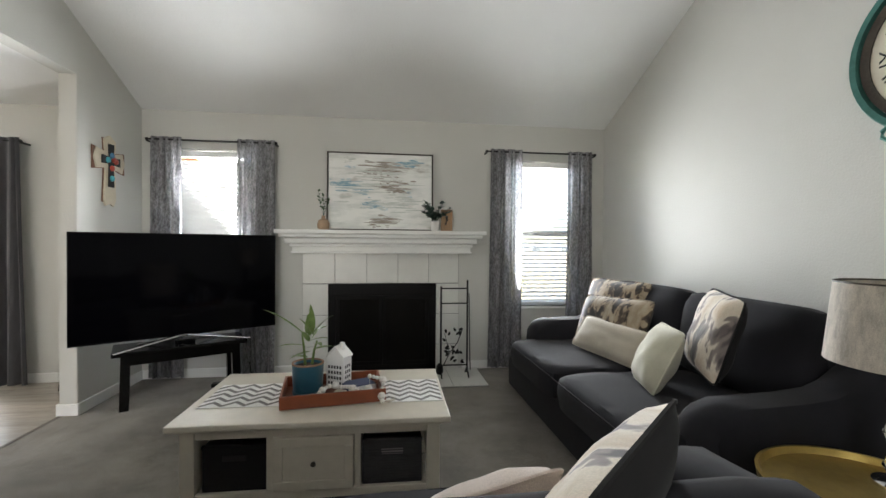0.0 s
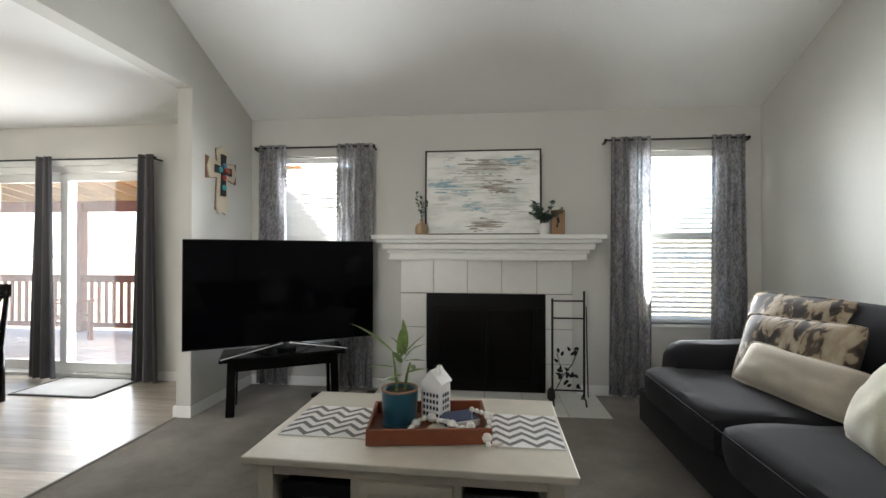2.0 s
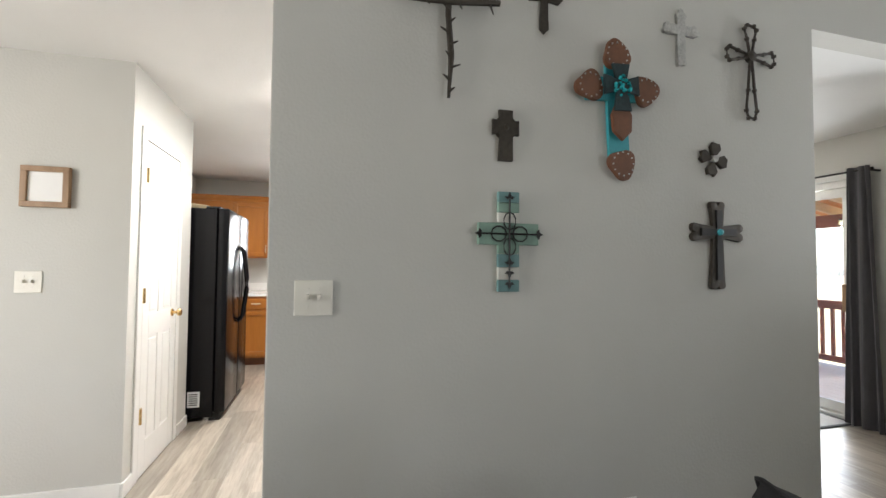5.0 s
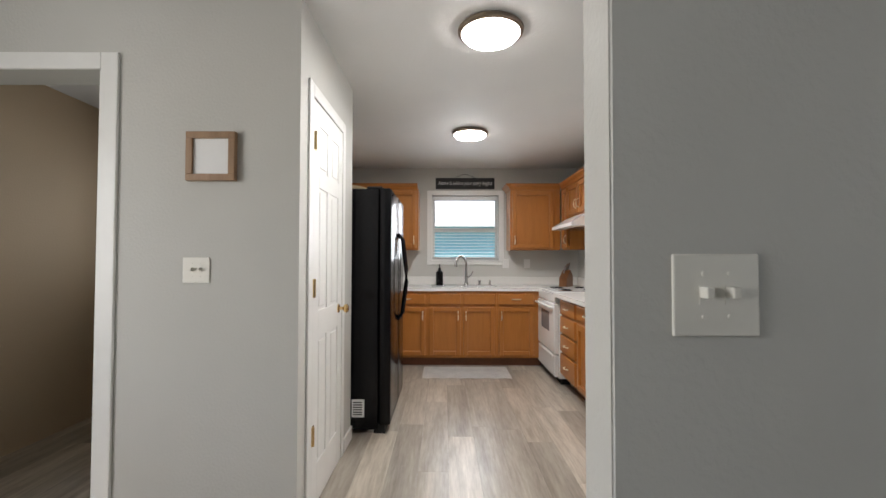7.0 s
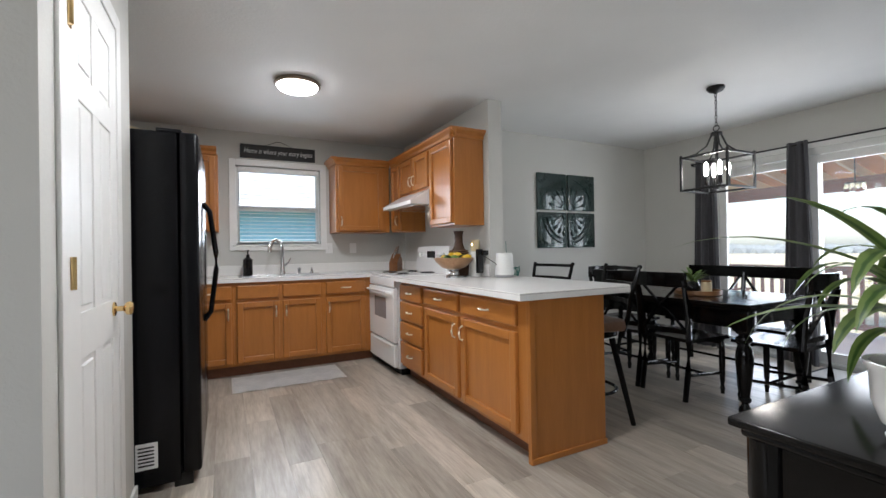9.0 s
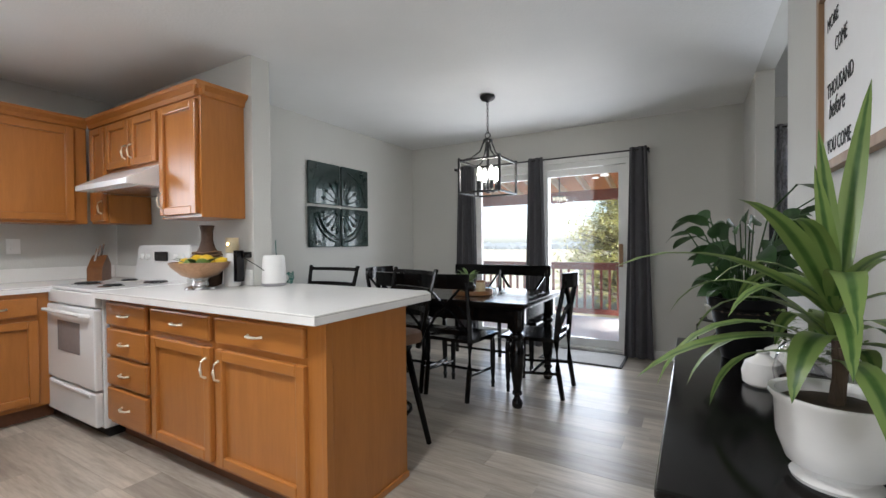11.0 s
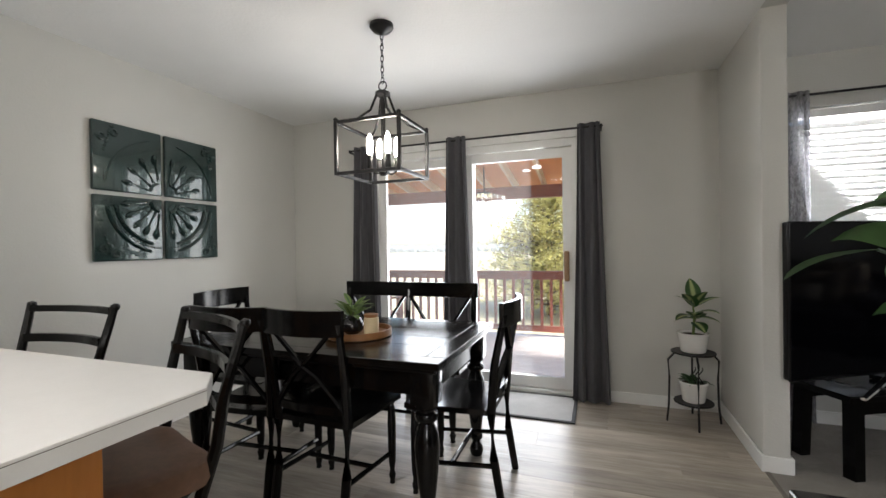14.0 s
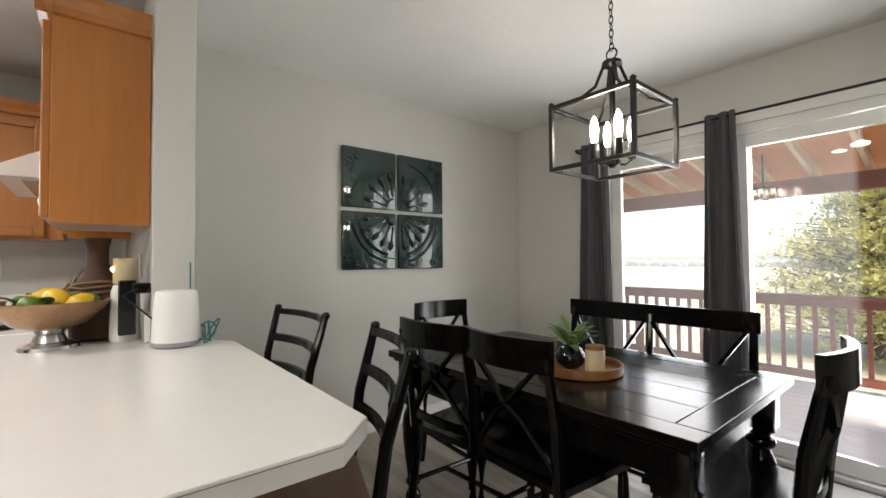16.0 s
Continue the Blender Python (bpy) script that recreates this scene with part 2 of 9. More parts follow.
def painting_mat(name):
    """White abstract canvas with broad blue and taupe strokes."""
    m, nt, b = material(name)
    v = coords(nt, (2.2, 1, 9.0), kind="Object")
    v2 = coords(nt, (1.1, 1, 1.6), kind="Object")
    base = ramp(nt, noise_tex(nt, v, 1.3, 5, 0.6), (0.3, (0.58, 0.60, 0.57)), (0.55, (0.84, 0.84, 0.81)))
    patch = noise_tex(nt, v2, 2.6, 2)
    st = noise_tex(nt, v, 1.1, 4, 0.62)
    taupe = ramp(nt, mix_rgb(nt, 0.5, patch, st), (0.57, (0, 0, 0)), (0.66, (1, 1, 1)))
    mp = coords(nt, (1.3, 1, 2.4), kind="Object")
    off = nt.nodes.new("ShaderNodeVectorMath")
    off.operation = 'ADD'
    off.inputs[1].default_value = (3.1, 0, 5.7)
    nt.links.new(mp, off.inputs[0])
    st2 = noise_tex(nt, off.outputs[0], 2.4, 4, 0.65)
    blue = ramp(nt, st2, (0.64, (0, 0, 0)), (0.72, (1, 1, 1)))
    c = mix_rgb(nt, taupe, base, (0.27, 0.22, 0.17))
    c = mix_rgb(nt, blue, c, (0.16, 0.38, 0.52))
    nt.links.new(c, b.inputs["Base Color"])
    b.inputs["Roughness"].default_value = 0.6
    bump(nt, b, st, 0.4, 0.003)
    return m


WALL = textured_wall("wall_paint", (0.57, 0.565, 0.53))
CEIL = textured_wall("ceiling_paint", (0.78, 0.78, 0.765), 60, 0.16)
TRIM = plain("white_trim", (0.80, 0.80, 0.775), 0.38, var=0.04, scale=12, bump_s=0.04)
TILE = plain("cream_tile", (0.66, 0.655, 0.62), 0.28, var=0.06, scale=14, bump_s=0.05)
GROUT = plain("grout", (0.30, 0.295, 0.28), 0.9, var=0.15, scale=80)
CARPET = carpet_mat("carpet")
PLANK = wood("vinyl_plank", (0.61, 0.55, 0.465), (0.235, 0.195, 0.15), axis=0, scale=0.7, rough=0.33, coat=0.12, per_object=0.34)
SUBFLOOR = plain("subfloor", (0.16, 0.14, 0.12), 0.8)
OAK = wood("honey_oak", (0.46, 0.178, 0.036), (0.36, 0.130, 0.024), axis=2, scale=0.9, rough=0.32, coat=0.3)
OAK_X = wood("honey_oak_grain_across", (0.46, 0.178, 0.036), (0.36, 0.130, 0.024), axis=0, scale=0.9, rough=0.32, coat=0.3)
LAMINATE = plain("white_laminate", (0.80, 0.79, 0.76), 0.22, var=0.03, scale=160, bump_s=0.02)
BRASS = plain("polished_brass", (0.78, 0.56, 0.26), 0.22, 1.0, var=0.15)
NICKEL = plain("pewter_metal", (0.84, 0.77, 0.63), 0.32, 0.6, var=0.12)
STEEL = plain("stainless_steel", (0.62, 0.62, 0.62), 0.25, 1.0, var=0.08)
CHROME = plain("chrome", (0.85, 0.85, 0.85), 0.08, 1.0, var=0.04, bump_s=0)
BLACK_GLOSS = plain("black_gloss_plastic", (0.005, 0.005, 0.006), 0.14, var=0.2, bump_s=0.0)
SCREEN = plain("dark_screen", (0.002, 0.002, 0.003), 0.07, var=0.2, scale=4, bump_s=0.0, spec=0.10)
BLACK_STEEL = plain("black_stainless", (0.005, 0.005, 0.006), 0.2, 0.0, var=0.15, scale=8, bump_s=0.02, spec=0.22)
BLACK_WOOD = wood("black_painted_wood", (0.0040, 0.0037, 0.0036), (0.0022, 0.0020, 0.0020), axis=2, rough=0.15, coat=0.0, spec=0.26)
BLACK_TOP = wood("black_table_top", (0.007, 0.0062, 0.0056), (0.003, 0.0027, 0.0025), axis=0, rough=0.17, coat=0.0, per_object=0.3, spec=0.28)
DARK_WOOD = wood("dark_stool_wood", (0.0055, 0.0048, 0.0043), (0.003, 0.0026, 0.0024), axis=2, rough=0.18, coat=0.0, spec=0.24)
IRON = plain("black_iron", (0.009, 0.0088, 0.0085), 0.42, 0.3, var=0.25)
DARK_BRONZE = plain("dark_bronze", (0.055, 0.046, 0.036), 0.5, 0.45, var=0.5, scale=70, bump_s=0.35)
LAMP_BRONZE = plain("brushed_bronze", (0.20, 0.155, 0.115), 0.35, 0.8, var=0.2)
HEARTH_BLACK = plain("hearth_black_enamel", (0.0035, 0.003, 0.0028), 0.45, var=0.3, spec=0.12)
SOFA = fabric("charcoal_upholstery", (0.017, 0.0165, 0.020), sheen=0.05)
SOFA_LIGHT = fabric("slate_upholstery", (0.085, 0.09, 0.105))
CREAM = fabric("cream_linen", (0.52, 0.47, 0.385))
SAGE = fabric("pale_sage_linen", (0.50, 0.48, 0.37))
BLUSH = fabric("blush_linen", (0.55, 0.46, 0.40))
CHARCOAL = fabric("charcoal_cotton", (0.014, 0.013, 0.0135), sheen=0.04)
CUT_VELVET = blotch_fabric("brown_cut_velvet", [(0.42, (0.022, 0.016, 0.013)), (0.48, (0.085, 0.06, 0.042)), (0.53, (0.36, 0.28, 0.19)), (0.66, (0.44, 0.37, 0.27))], 9, (1.5, 1, 0.7))
CUT_VELVET_LIGHT = blotch_fabric("cream_cut_velvet", [(0.36, (0.05, 0.042, 0.042)), (0.43, (0.20, 0.165, 0.15)), (0.47, (0.60, 0.53, 0.43)), (0.64, (0.50, 0.40, 0.28))], 7, (1.4, 1, 0.6))
SHEER = curtain_cloth("grey_sheer_cloth", (0.36, 0.355, 0.37), 0.5, 0.3, 0.24)
DRAPE = curtain_cloth("charcoal_drape", (0.072, 0.070, 0.077), 0.12, 0.1)
BLIND = plain("white_blind", (0.82, 0.82, 0.80), 0.5, var=0.03)
PANE = pane_mat("window_pane")
GLASS = glass_mat("clear_glass")
ROOM_DARK = plain("soot_and_recess_black", (0.008, 0.0075, 0.007), 0.7, var=0.3)
FIREGLASS = plain("smoked_fire_glass", (0.006, 0.0055, 0.005), 0.12, var=0.2, bump_s=0, spec=0.14)
LINEN_WHITE = plain("whitewashed_wood", (0.58, 0.535, 0.45), 0.48, var=0.1, scale=18, bump_s=0.1)
WICKER = plain("dark_wicker", (0.045, 0.043, 0.045), 0.8, var=0.35, scale=140, bump_s=0.5)
TEAL_POT = plain("teal_glaze", (0.018, 0.085, 0.125), 0.28, var=0.25, scale=18)
TERRACOTTA = plain("rust_wood", (0.22, 0.058, 0.022), 0.35, var=0.25, scale=20)
CERAMIC = plain("white_ceramic", (0.76, 0.75, 0.72), 0.22, var=0.04)
SOIL = plain("potting_soil", (0.05, 0.033, 0.02), 0.95, var=0.5, scale=160, bump_s=0.8)
LEAF = leaf_mat("deep_green_leaf", (0.020, 0.055, 0.016), (0.045, 0.10, 0.03))
LEAF_LIGHT = leaf_mat("bright_green_leaf", (0.09, 0.15, 0.035), (0.18, 0.25, 0.07))
LEAF_STRIPE = leaf_mat("striped_leaf", (0.032, 0.085, 0.017), (0.062, 0.130, 0.028), stripe=(0.165, 0.24, 0.065))
LEAF_GREY = leaf_mat("grey_green_leaf", (0.05, 0.09, 0.075), (0.10, 0.15, 0.12))
LEAF_VARIEGATED = leaf_mat("variegated_leaf", (0.44, 0.48, 0.22), (0.36, 0.44, 0.18), stripe=(0.035, 0.095, 0.025))
PLASTIC_WHITE = plain("white_plastic", (0.78, 0.78, 0.76), 0.35, var=0.03)
ALMOND = plain("almond_plastic", (0.76, 0.74, 0.67), 0.35, var=0.03)
ENAMEL = plain("white_enamel", (0.80, 0.80, 0.79), 0.16, var=0.02, bump_s=0.01)
GREEN_TIN = plain("green_glazed_tin", (0.010, 0.030, 0.027), 0.16, 0.3, var=0.35, scale=34, bump_s=0.7, coat=0.8, dist=0.006)
RUST_BROWN = plain("brown_leather_wood", (0.17, 0.068, 0.032), 0.55, var=0.3, scale=40)
TURQUOISE = plain("turquoise_paint", (0.045, 0.36, 0.42), 0.5, var=0.25, scale=30)
PALE_TEAL = plain("weathered_teal", (0.15, 0.28, 0.28), 0.65, var=0.25, scale=30)
SEAFOAM = plain("weathered_seafoam", (0.21, 0.33, 0.27), 0.65, var=0.25, scale=30)
OFFWHITE = plain("weathered_white", (0.66, 0.65, 0.60), 0.65, var=0.2, scale=30)
SILVER = plain("antique_silver", (0.55, 0.55, 0.53), 0.3, 0.9, var=0.4, scale=90, bump_s=0.4)
RED_PAINT = plain("red_paint", (0.42, 0.055, 0.025), 0.45, var=0.2)
BLUE_PAINT = plain("blue_paint", (0.04, 0.16, 0.27), 0.45, var=0.25)
DECK_RED = plain("redwood_stain", (0.20, 0.055, 0.035), 0.6, var=0.25, scale=20)
DECK_FLOOR = plain("weathered_deck_paint", (0.70, 0.66, 0.62), 0.7, var=0.12, scale=16)
CEDAR = wood("orange_cedar", (0.66, 0.27, 0.10), (0.50, 0.18, 0.06), axis=1, rough=0.7, coat=0)
CEDAR_PALE = wood("pale_rafter", (0.72, 0.58, 0.40), (0.58, 0.44, 0.28), axis=1, rough=0.7, coat=0)
GRASS = plain("dry_grass", (0.42, 0.37, 0.24), 0.95, var=0.3, scale=3, bump_s=0.5)
HAZED_TREES = plain("far_woods", (0.12, 0.135, 0.13), 0.95, var=0.3, scale=0.6)
# Weak bluish emission on the woods stands in for distance haze.
hz = HAZED_TREES.node_tree.nodes["Principled BSDF"]
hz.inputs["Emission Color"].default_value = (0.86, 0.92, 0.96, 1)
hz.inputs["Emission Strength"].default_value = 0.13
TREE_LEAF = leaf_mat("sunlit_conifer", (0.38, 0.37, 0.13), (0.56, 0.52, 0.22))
BARK = plain("bark", (0.12, 0.085, 0.06), 0.95, var=0.4, scale=30, bump_s=0.6)
SIDING = plain("turquoise_siding", (0.28, 0.55, 0.62), 0.6, var=0.06)
ROOFING = plain("pale_grey_shingle", (0.42, 0.42, 0.43), 0.9, var=0.2, scale=30)
BULB = glow("warm_bulb", (1.0, 0.92, 0.80), 30.0)
LED = glow("led_diffuser", (1.0, 0.96, 0.9), 11.0)
OUTDOOR_LED = glow("outdoor_lamp", (1.0, 0.98, 0.94), 0.45)
INK = plain("black_ink", (0.015, 0.015, 0.015), 0.7, bump_s=0)
CHALK = plain("white_lettering", (0.72, 0.72, 0.70), 0.7, bump_s=0)
SIGN_BLACK = plain("black_sign_board", (0.014, 0.014, 0.014), 0.6, var=0.3)
FRAME_OAK = wood("pale_oak_frame", (0.36, 0.22, 0.12), (0.22, 0.125, 0.06), axis=2, rough=0.5)
PAPER = plain("white_print", (0.80, 0.80, 0.79), 0.6, var=0.02)
GOLD = plain("brushed_gold", (0.50, 0.36, 0.11), 0.34, 0.9, var=0.2)
SHADE = curtain_cloth("lamp_shade_linen", (0.52, 0.47, 0.40), 0.25, 0.25)
VERDIGRIS = plain("verdigris_metal", (0.06, 0.19, 0.165), 0.5, 0.3, var=0.35)
CLOCK_FACE = plain("aged_cream_dial", (0.62, 0.58, 0.47), 0.6, var=0.12, scale=12)
BASKET_BROWN = plain("woven_brown_vase", (0.075, 0.038, 0.022), 0.75, var=0.45, scale=90, bump_s=0.6)
LEMON = plain("lemon_skin", (0.70, 0.46, 0.02), 0.4, var=0.15, scale=60, bump_s=0.2)
LIME = plain("lime_skin", (0.10, 0.17, 0.02), 0.4, var=0.25, scale=60, bump_s=0.2)
COPPER = plain("hammered_copper", (0.42, 0.25, 0.14), 0.32, 0.7, var=0.3, scale=60, bump_s=0.3)
CANDLE = plain("cream_wax", (0.66, 0.55, 0.34), 0.5)
FLAME = glow("candle_led", (1.0, 0.62, 0.2), 9.0)
CORD_GREEN = plain("green_cord", (0.02, 0.14, 0.11), 0.5)
LEATHER = plain("brown_leather_seat", (0.17, 0.095, 0.06), 0.42, var=0.3, scale=50, bump_s=0.2)
MAT_GREY = fabric("grey_woven_mat", (0.36, 0.355, 0.345), 220)
MAT_PALE = fabric("pale_grey_runner", (0.74, 0.73, 0.71), 220)
MAT_EDGE = plain("dark_mat_binding", (0.04, 0.04, 0.042), 0.8)
BOOK_BLUE = plain("navy_book_cloth", (0.035, 0.05, 0.11), 0.6)
BEAD = plain("white_wood_beads", (0.74, 0.72, 0.67), 0.5, var=0.06)
TRAY_WOOD = wood("acacia_tray", (0.34, 0.16, 0.06), (0.2, 0.085, 0.03), axis=0, rough=0.4)
HALL_TAN = textured_wall("tan_wall_paint", (0.52, 0.40, 0.27))


# ---------------------------------------------------------------- mesh helpers
def mesh_of(bm, mat, smooth=False):
    me = bpy.data.meshes.new("mesh")
    bmesh.ops.recalc_face_normals(bm, faces=bm.faces)
    bm.to_mesh(me)
    bm.free()
    me.materials.append(mat)
    if smooth:
        me.shade_smooth()
        me.set_sharp_from_angle(angle=radians(38))
    return me


def part(name, bm, mat, parent, label="", smooth=False, at=None):
    """One bmesh as one mesh object under a thing or a part; at: its pose in the parent."""
    ob = new(name, mesh_of(bm, mat, smooth))
    if parent is not None:
        ob.parent = parent
    if at is not None:
        ob.matrix_basis = at
    if label:
        ob["label"] = label
    return ob


def thing(name, label, category, m=None, group="", kind=""):
    """An Empty at the base of a thing; its parts are built in its own space."""
    ob = new(name)
    ob.empty_display_size = 0.05
    if m is not None:
        ob.matrix_basis = m
    return tagged(ob, label, category, group, kind)


def solo(name, bm, mat, label, category, m=None, group="", kind="", smooth=False):
    ob = new(name, mesh_of(bm, mat, smooth))
    if m is not None:
        ob.matrix_basis = m
    return tagged(ob, label, category, group, kind)


def box(bm, x, y, z, bevel=0.0, seg=2, m=None):
    r = bmesh.ops.create_cube(bm, size=1)
    vs = r["verts"]
    for v in vs:
        v.co = Vector((x[0] + (v.co.x + 0.5) * (x[1] - x[0]), y[0] + (v.co.y + 0.5) * (y[1] - y[0]), z[0] + (v.co.z + 0.5) * (z[1] - z[0])))
    if bevel:
        es = list({e for v in vs for e in v.link_edges})
        r2 = bmesh.ops.bevel(bm, geom=es, offset=bevel, segments=seg, affect='EDGES', profile=0.5)
        vs = list({v for f in r2["faces"] for v in f.verts} | {v for v in vs if v.is_valid})
    if m is not None:
        bmesh.ops.transform(bm, matrix=m, verts=vs)
    return bm


def B(x, y, z, bevel=0.0, seg=2, m=None):
    return box(bmesh.new(), x, y, z, bevel, seg, m)


def lathe(bm, profile, steps=24, m=None, close=True):
    """Turn (radius, height) pairs round the z axis."""
    rings = []
    for r, z in profile:
        rings.append([bm.verts.new((r * math.cos(a), r * math.sin(a), z)) for a in (2 * math.pi * i / steps for i in range(steps))])
    for a, b in zip(rings, rings[1:]):
        for i in range(steps):
            bm.faces.new((a[i], a[(i + 1) % steps], b[(i + 1) % steps], b[i]))
    if close:
        bm.faces.new(list(reversed(rings[0])))
        bm.faces.new(rings[-1])
    if m is not None:
        bmesh.ops.transform(bm, matrix=m, verts=[v for r in rings for v in r])
    return bm


def tube(bm, pts, r, steps=8, flat=None):
    """A round bar through points; r may be a number or one for each point."""
    pts = [Vector(p) for p in pts]
    rs = r if isinstance(r, (list, tuple)) else [r] * len(pts)
    rings = []
    up = Vector((0, 0, 1))
    for i, p in enumerate(pts):
        d = (pts[min(i + 1, len(pts) - 1)] - pts[max(i - 1, 0)]).normalized()
        side = d.cross(up)
        if side.length < 0.05:
            side = d.cross(Vector((0, 1, 0)))
        side.normalize()
        top = side.cross(d).normalized()
        fx, fz = flat if flat else (1, 1)
        rings.append([bm.verts.new(p + side * (math.cos(a) * rs[i] * fx) + top * (math.sin(a) * rs[i] * fz)) for a in (2 * math.pi * k / steps for k in range(steps))])
    for a, b in zip(rings, rings[1:]):
        for k in range(steps):
            bm.faces.new((a[k], a[(k + 1) % steps], b[(k + 1) % steps], b[k]))
    bm.faces.new(list(reversed(rings[0])))
    bm.faces.new(rings[-1])
    return bm


def T(pts, r, steps=8, flat=None):
    return tube(bmesh.new(), pts, r, steps, flat)


def bar(bm, a, b, w, h):
    """A square bar from a to b, w wide and h high."""
    a, b = Vector(a), Vector(b)
    d = (b - a).normalized()
    up = Vector((0, 0, 1)) if abs(d.z) < 0.95 else Vector((0, 1, 0))
    s = d.cross(up).normalized()
    t = s.cross(d).normalized()
    rings = [[bm.verts.new(p + s * (w / 2 * i) + t * (h / 2 * j)) for i, j in ((-1, -1), (1, -1), (1, 1), (-1, 1))] for p in (a, b)]
    for k in range(4):
        bm.faces.new((rings[0][k], rings[0][(k + 1) % 4], rings[1][(k + 1) % 4], rings[1][k]))
    bm.faces.new(list(reversed(rings[0])))
    bm.faces.new(rings[1])
    return bm


def slab(bm, outline, depth, m=None, bevel=0.0):
    """A flat outline in x and z, made depth thick along y (from 0 to -depth)."""
    a = [bm.verts.new((x, 0, z)) for x, z in outline]
    b = [bm.verts.new((x, -depth, z)) for x, z in outline]
    n = len(a)
    f1, f2 = bm.faces.new(a), bm.faces.new(list(reversed(b)))
    sides = [bm.faces.new((a[i], b[i], b[(i + 1) % n], a[(i + 1) % n])) for i in range(n)]
    vs = a + b
    if bevel:
        r = bmesh.ops.bevel(bm, geom=list(f2.edges), offset=bevel, segments=2, affect='EDGES')
        vs = list({v for f in r["faces"] for v in f.verts} | {v for v in vs if v.is_valid})
    if m is not None:
        bmesh.ops.transform(bm, matrix=m, verts=vs)
    return bm


def cushion(w, d, h, puff=0.5, n=10, crown=0.25):
    """A soft box: rounded rim, crowned top; centred, base at z 0."""
    bm = bmesh.new()
    rows = []
    prof = [(0.86, 0.0), (0.97, 0.10), (1.0, 0.35), (1.0, 0.62), (0.97, 0.84), (0.88, 0.97)]
    m = 8 * n // 2

    def ring(s, z, lift):
        out = []
        for i in range(m):
            a = 2 * math.pi * i / m
            c, t = math.cos(a), math.sin(a)
            k = 1.0 / max(abs(c) ** 9 + abs(t) ** 9, 1e-9) ** (1 / 9)
            inset = (1 - s) * min(w, d) / 2
            out.append(bm.verts.new((c * k * (w / 2 - inset), t * k * (d / 2 - inset), z)))
        return out
    for s, z in prof:
        rows.append(ring(1 - (1 - s) * puff, z * h, 0))
    for k in range(1, 6):
        f = 1 - k / 6
        out = []
        for v in rows[len(prof) - 1]:
            out.append(bm.verts.new((v.co.x * f, v.co.y * f, h * (0.97 + crown * 0.16 * (1 - f * f) ** 0.8 * 1.6))))
        rows.append(out)
    for a, b in zip(rows, rows[1:]):
        for i in range(m):
            bm.faces.new((a[i], a[(i + 1) % m], b[(i + 1) % m], b[i]))
    bm.faces.new(list(reversed(rows[0])))
    bm.faces.new(rows[-1])
    for v in bm.verts:
        v.co.z += 0.006 * noise.noise(v.co * 6)
    return bm


def pillow(w, h, t, n=14, seed=0, half=0):
    """A throw pillow standing in x and z, centred in x, base at z 0; half 1 or -1: its front or back alone."""
    bm = bmesh.new()

    def sheet(sign):
        g = []
        for j in range(n + 1):
            row = []
            for i in range(n + 1):
                u, v = 2 * i / n - 1, 2 * j / n - 1
                edge = (1 - abs(u) ** 2.6) * (1 - abs(v) ** 2.6)
                pull = 0.045 * (1 - abs(v) ** 2) * abs(u) ** 3, 0.045 * (1 - abs(u) ** 2) * abs(v) ** 3
                soft = 1 - 0.07 * abs(u * v) ** 5
                x = w / 2 * (u - math.copysign(pull[0], u)) * soft
                z = h / 2 * (v - math.copysign(pull[1], v)) * soft + h / 2
                y = sign * t / 2 * max(edge, 0) ** 0.55 * (1 + 0.18 * noise.noise(Vector((u * 2.2 + seed, v * 2.2, sign))))
                row.append(bm.verts.new((x, y, z)))
            g.append(row)
        for j in range(n):
            for i in range(n):
                q = (g[j][i], g[j][i + 1], g[j + 1][i + 1], g[j + 1][i])
                bm.faces.new(q if sign < 0 else tuple(reversed(q)))
    for sgn in ((half,) if half else (-1, 1)):
        sheet(sgn)
    bmesh.ops.remove_doubles(bm, verts=bm.verts, dist=0.0006)
    return bm


def pillow_rim(w, h, n=14, r=0.006):
    """The welted seam round a pillow."""
    pts = []
    for side in range(4):
        for k in range(n):
            u = 2 * k / n - 1
            soft = 1 - 0.07 * abs(u) ** 5
            a = (1 - 0.045 * (1 - u * u)) * soft
            u *= soft
            pts.append([(u, -a), (a, u), (-u, a), (-a, -u)][side])
    pts.append(pts[0])
    return T([(w / 2 * x, 0, h / 2 * z + h / 2) for x, z in pts], r, 5)


def drape(x0, x1, y, z0, z1, folds, depth=0.035, seed=0, flare=0.0, cols=None):
    """A hanging curtain with folds that tighten to the top, given thickness."""
    cols = cols or folds * 10
    bm = bmesh.new()
    rows = 16
    g = []
    rnd = random.Random(seed)
    ph = [rnd.uniform(-0.5, 0.5) for _ in range(folds + 2)]
    for j in range(rows + 1):
        v = j / rows
        row = []
        for i in range(cols + 1):
            u = i / cols
            a = u * folds * 2 * math.pi + 0.5 * noise.noise(Vector((u * 4 + seed, v * 1.6, seed)))
            amp = depth * (0.55 + 0.45 * (1 - v)) * (0.75 + 0.5 * abs(noise.noise(Vector((u * folds * 0.7, 3.1, seed)))))
            wid = (x1 - x0) * (1 + flare * (1 - v))
            x = (x0 + x1) / 2 + (u - 0.5) * wid + 0.012 * math.sin(a * 0.5 + v * 2)
            row.append(bm.verts.new((x, y + amp * math.sin(a), z0 + (z1 - z0) * v)))
        g.append(row)
    for j in range(rows):
        for i in range(cols):
            bm.faces.new((g[j][i], g[j][i + 1], g[j + 1][i + 1], g[j + 1][i]))
    bmesh.ops.recalc_face_normals(bm, faces=bm.faces)
    bmesh.ops.solidify(bm, geom=bm.faces[:], thickness=0.004)
    return bm


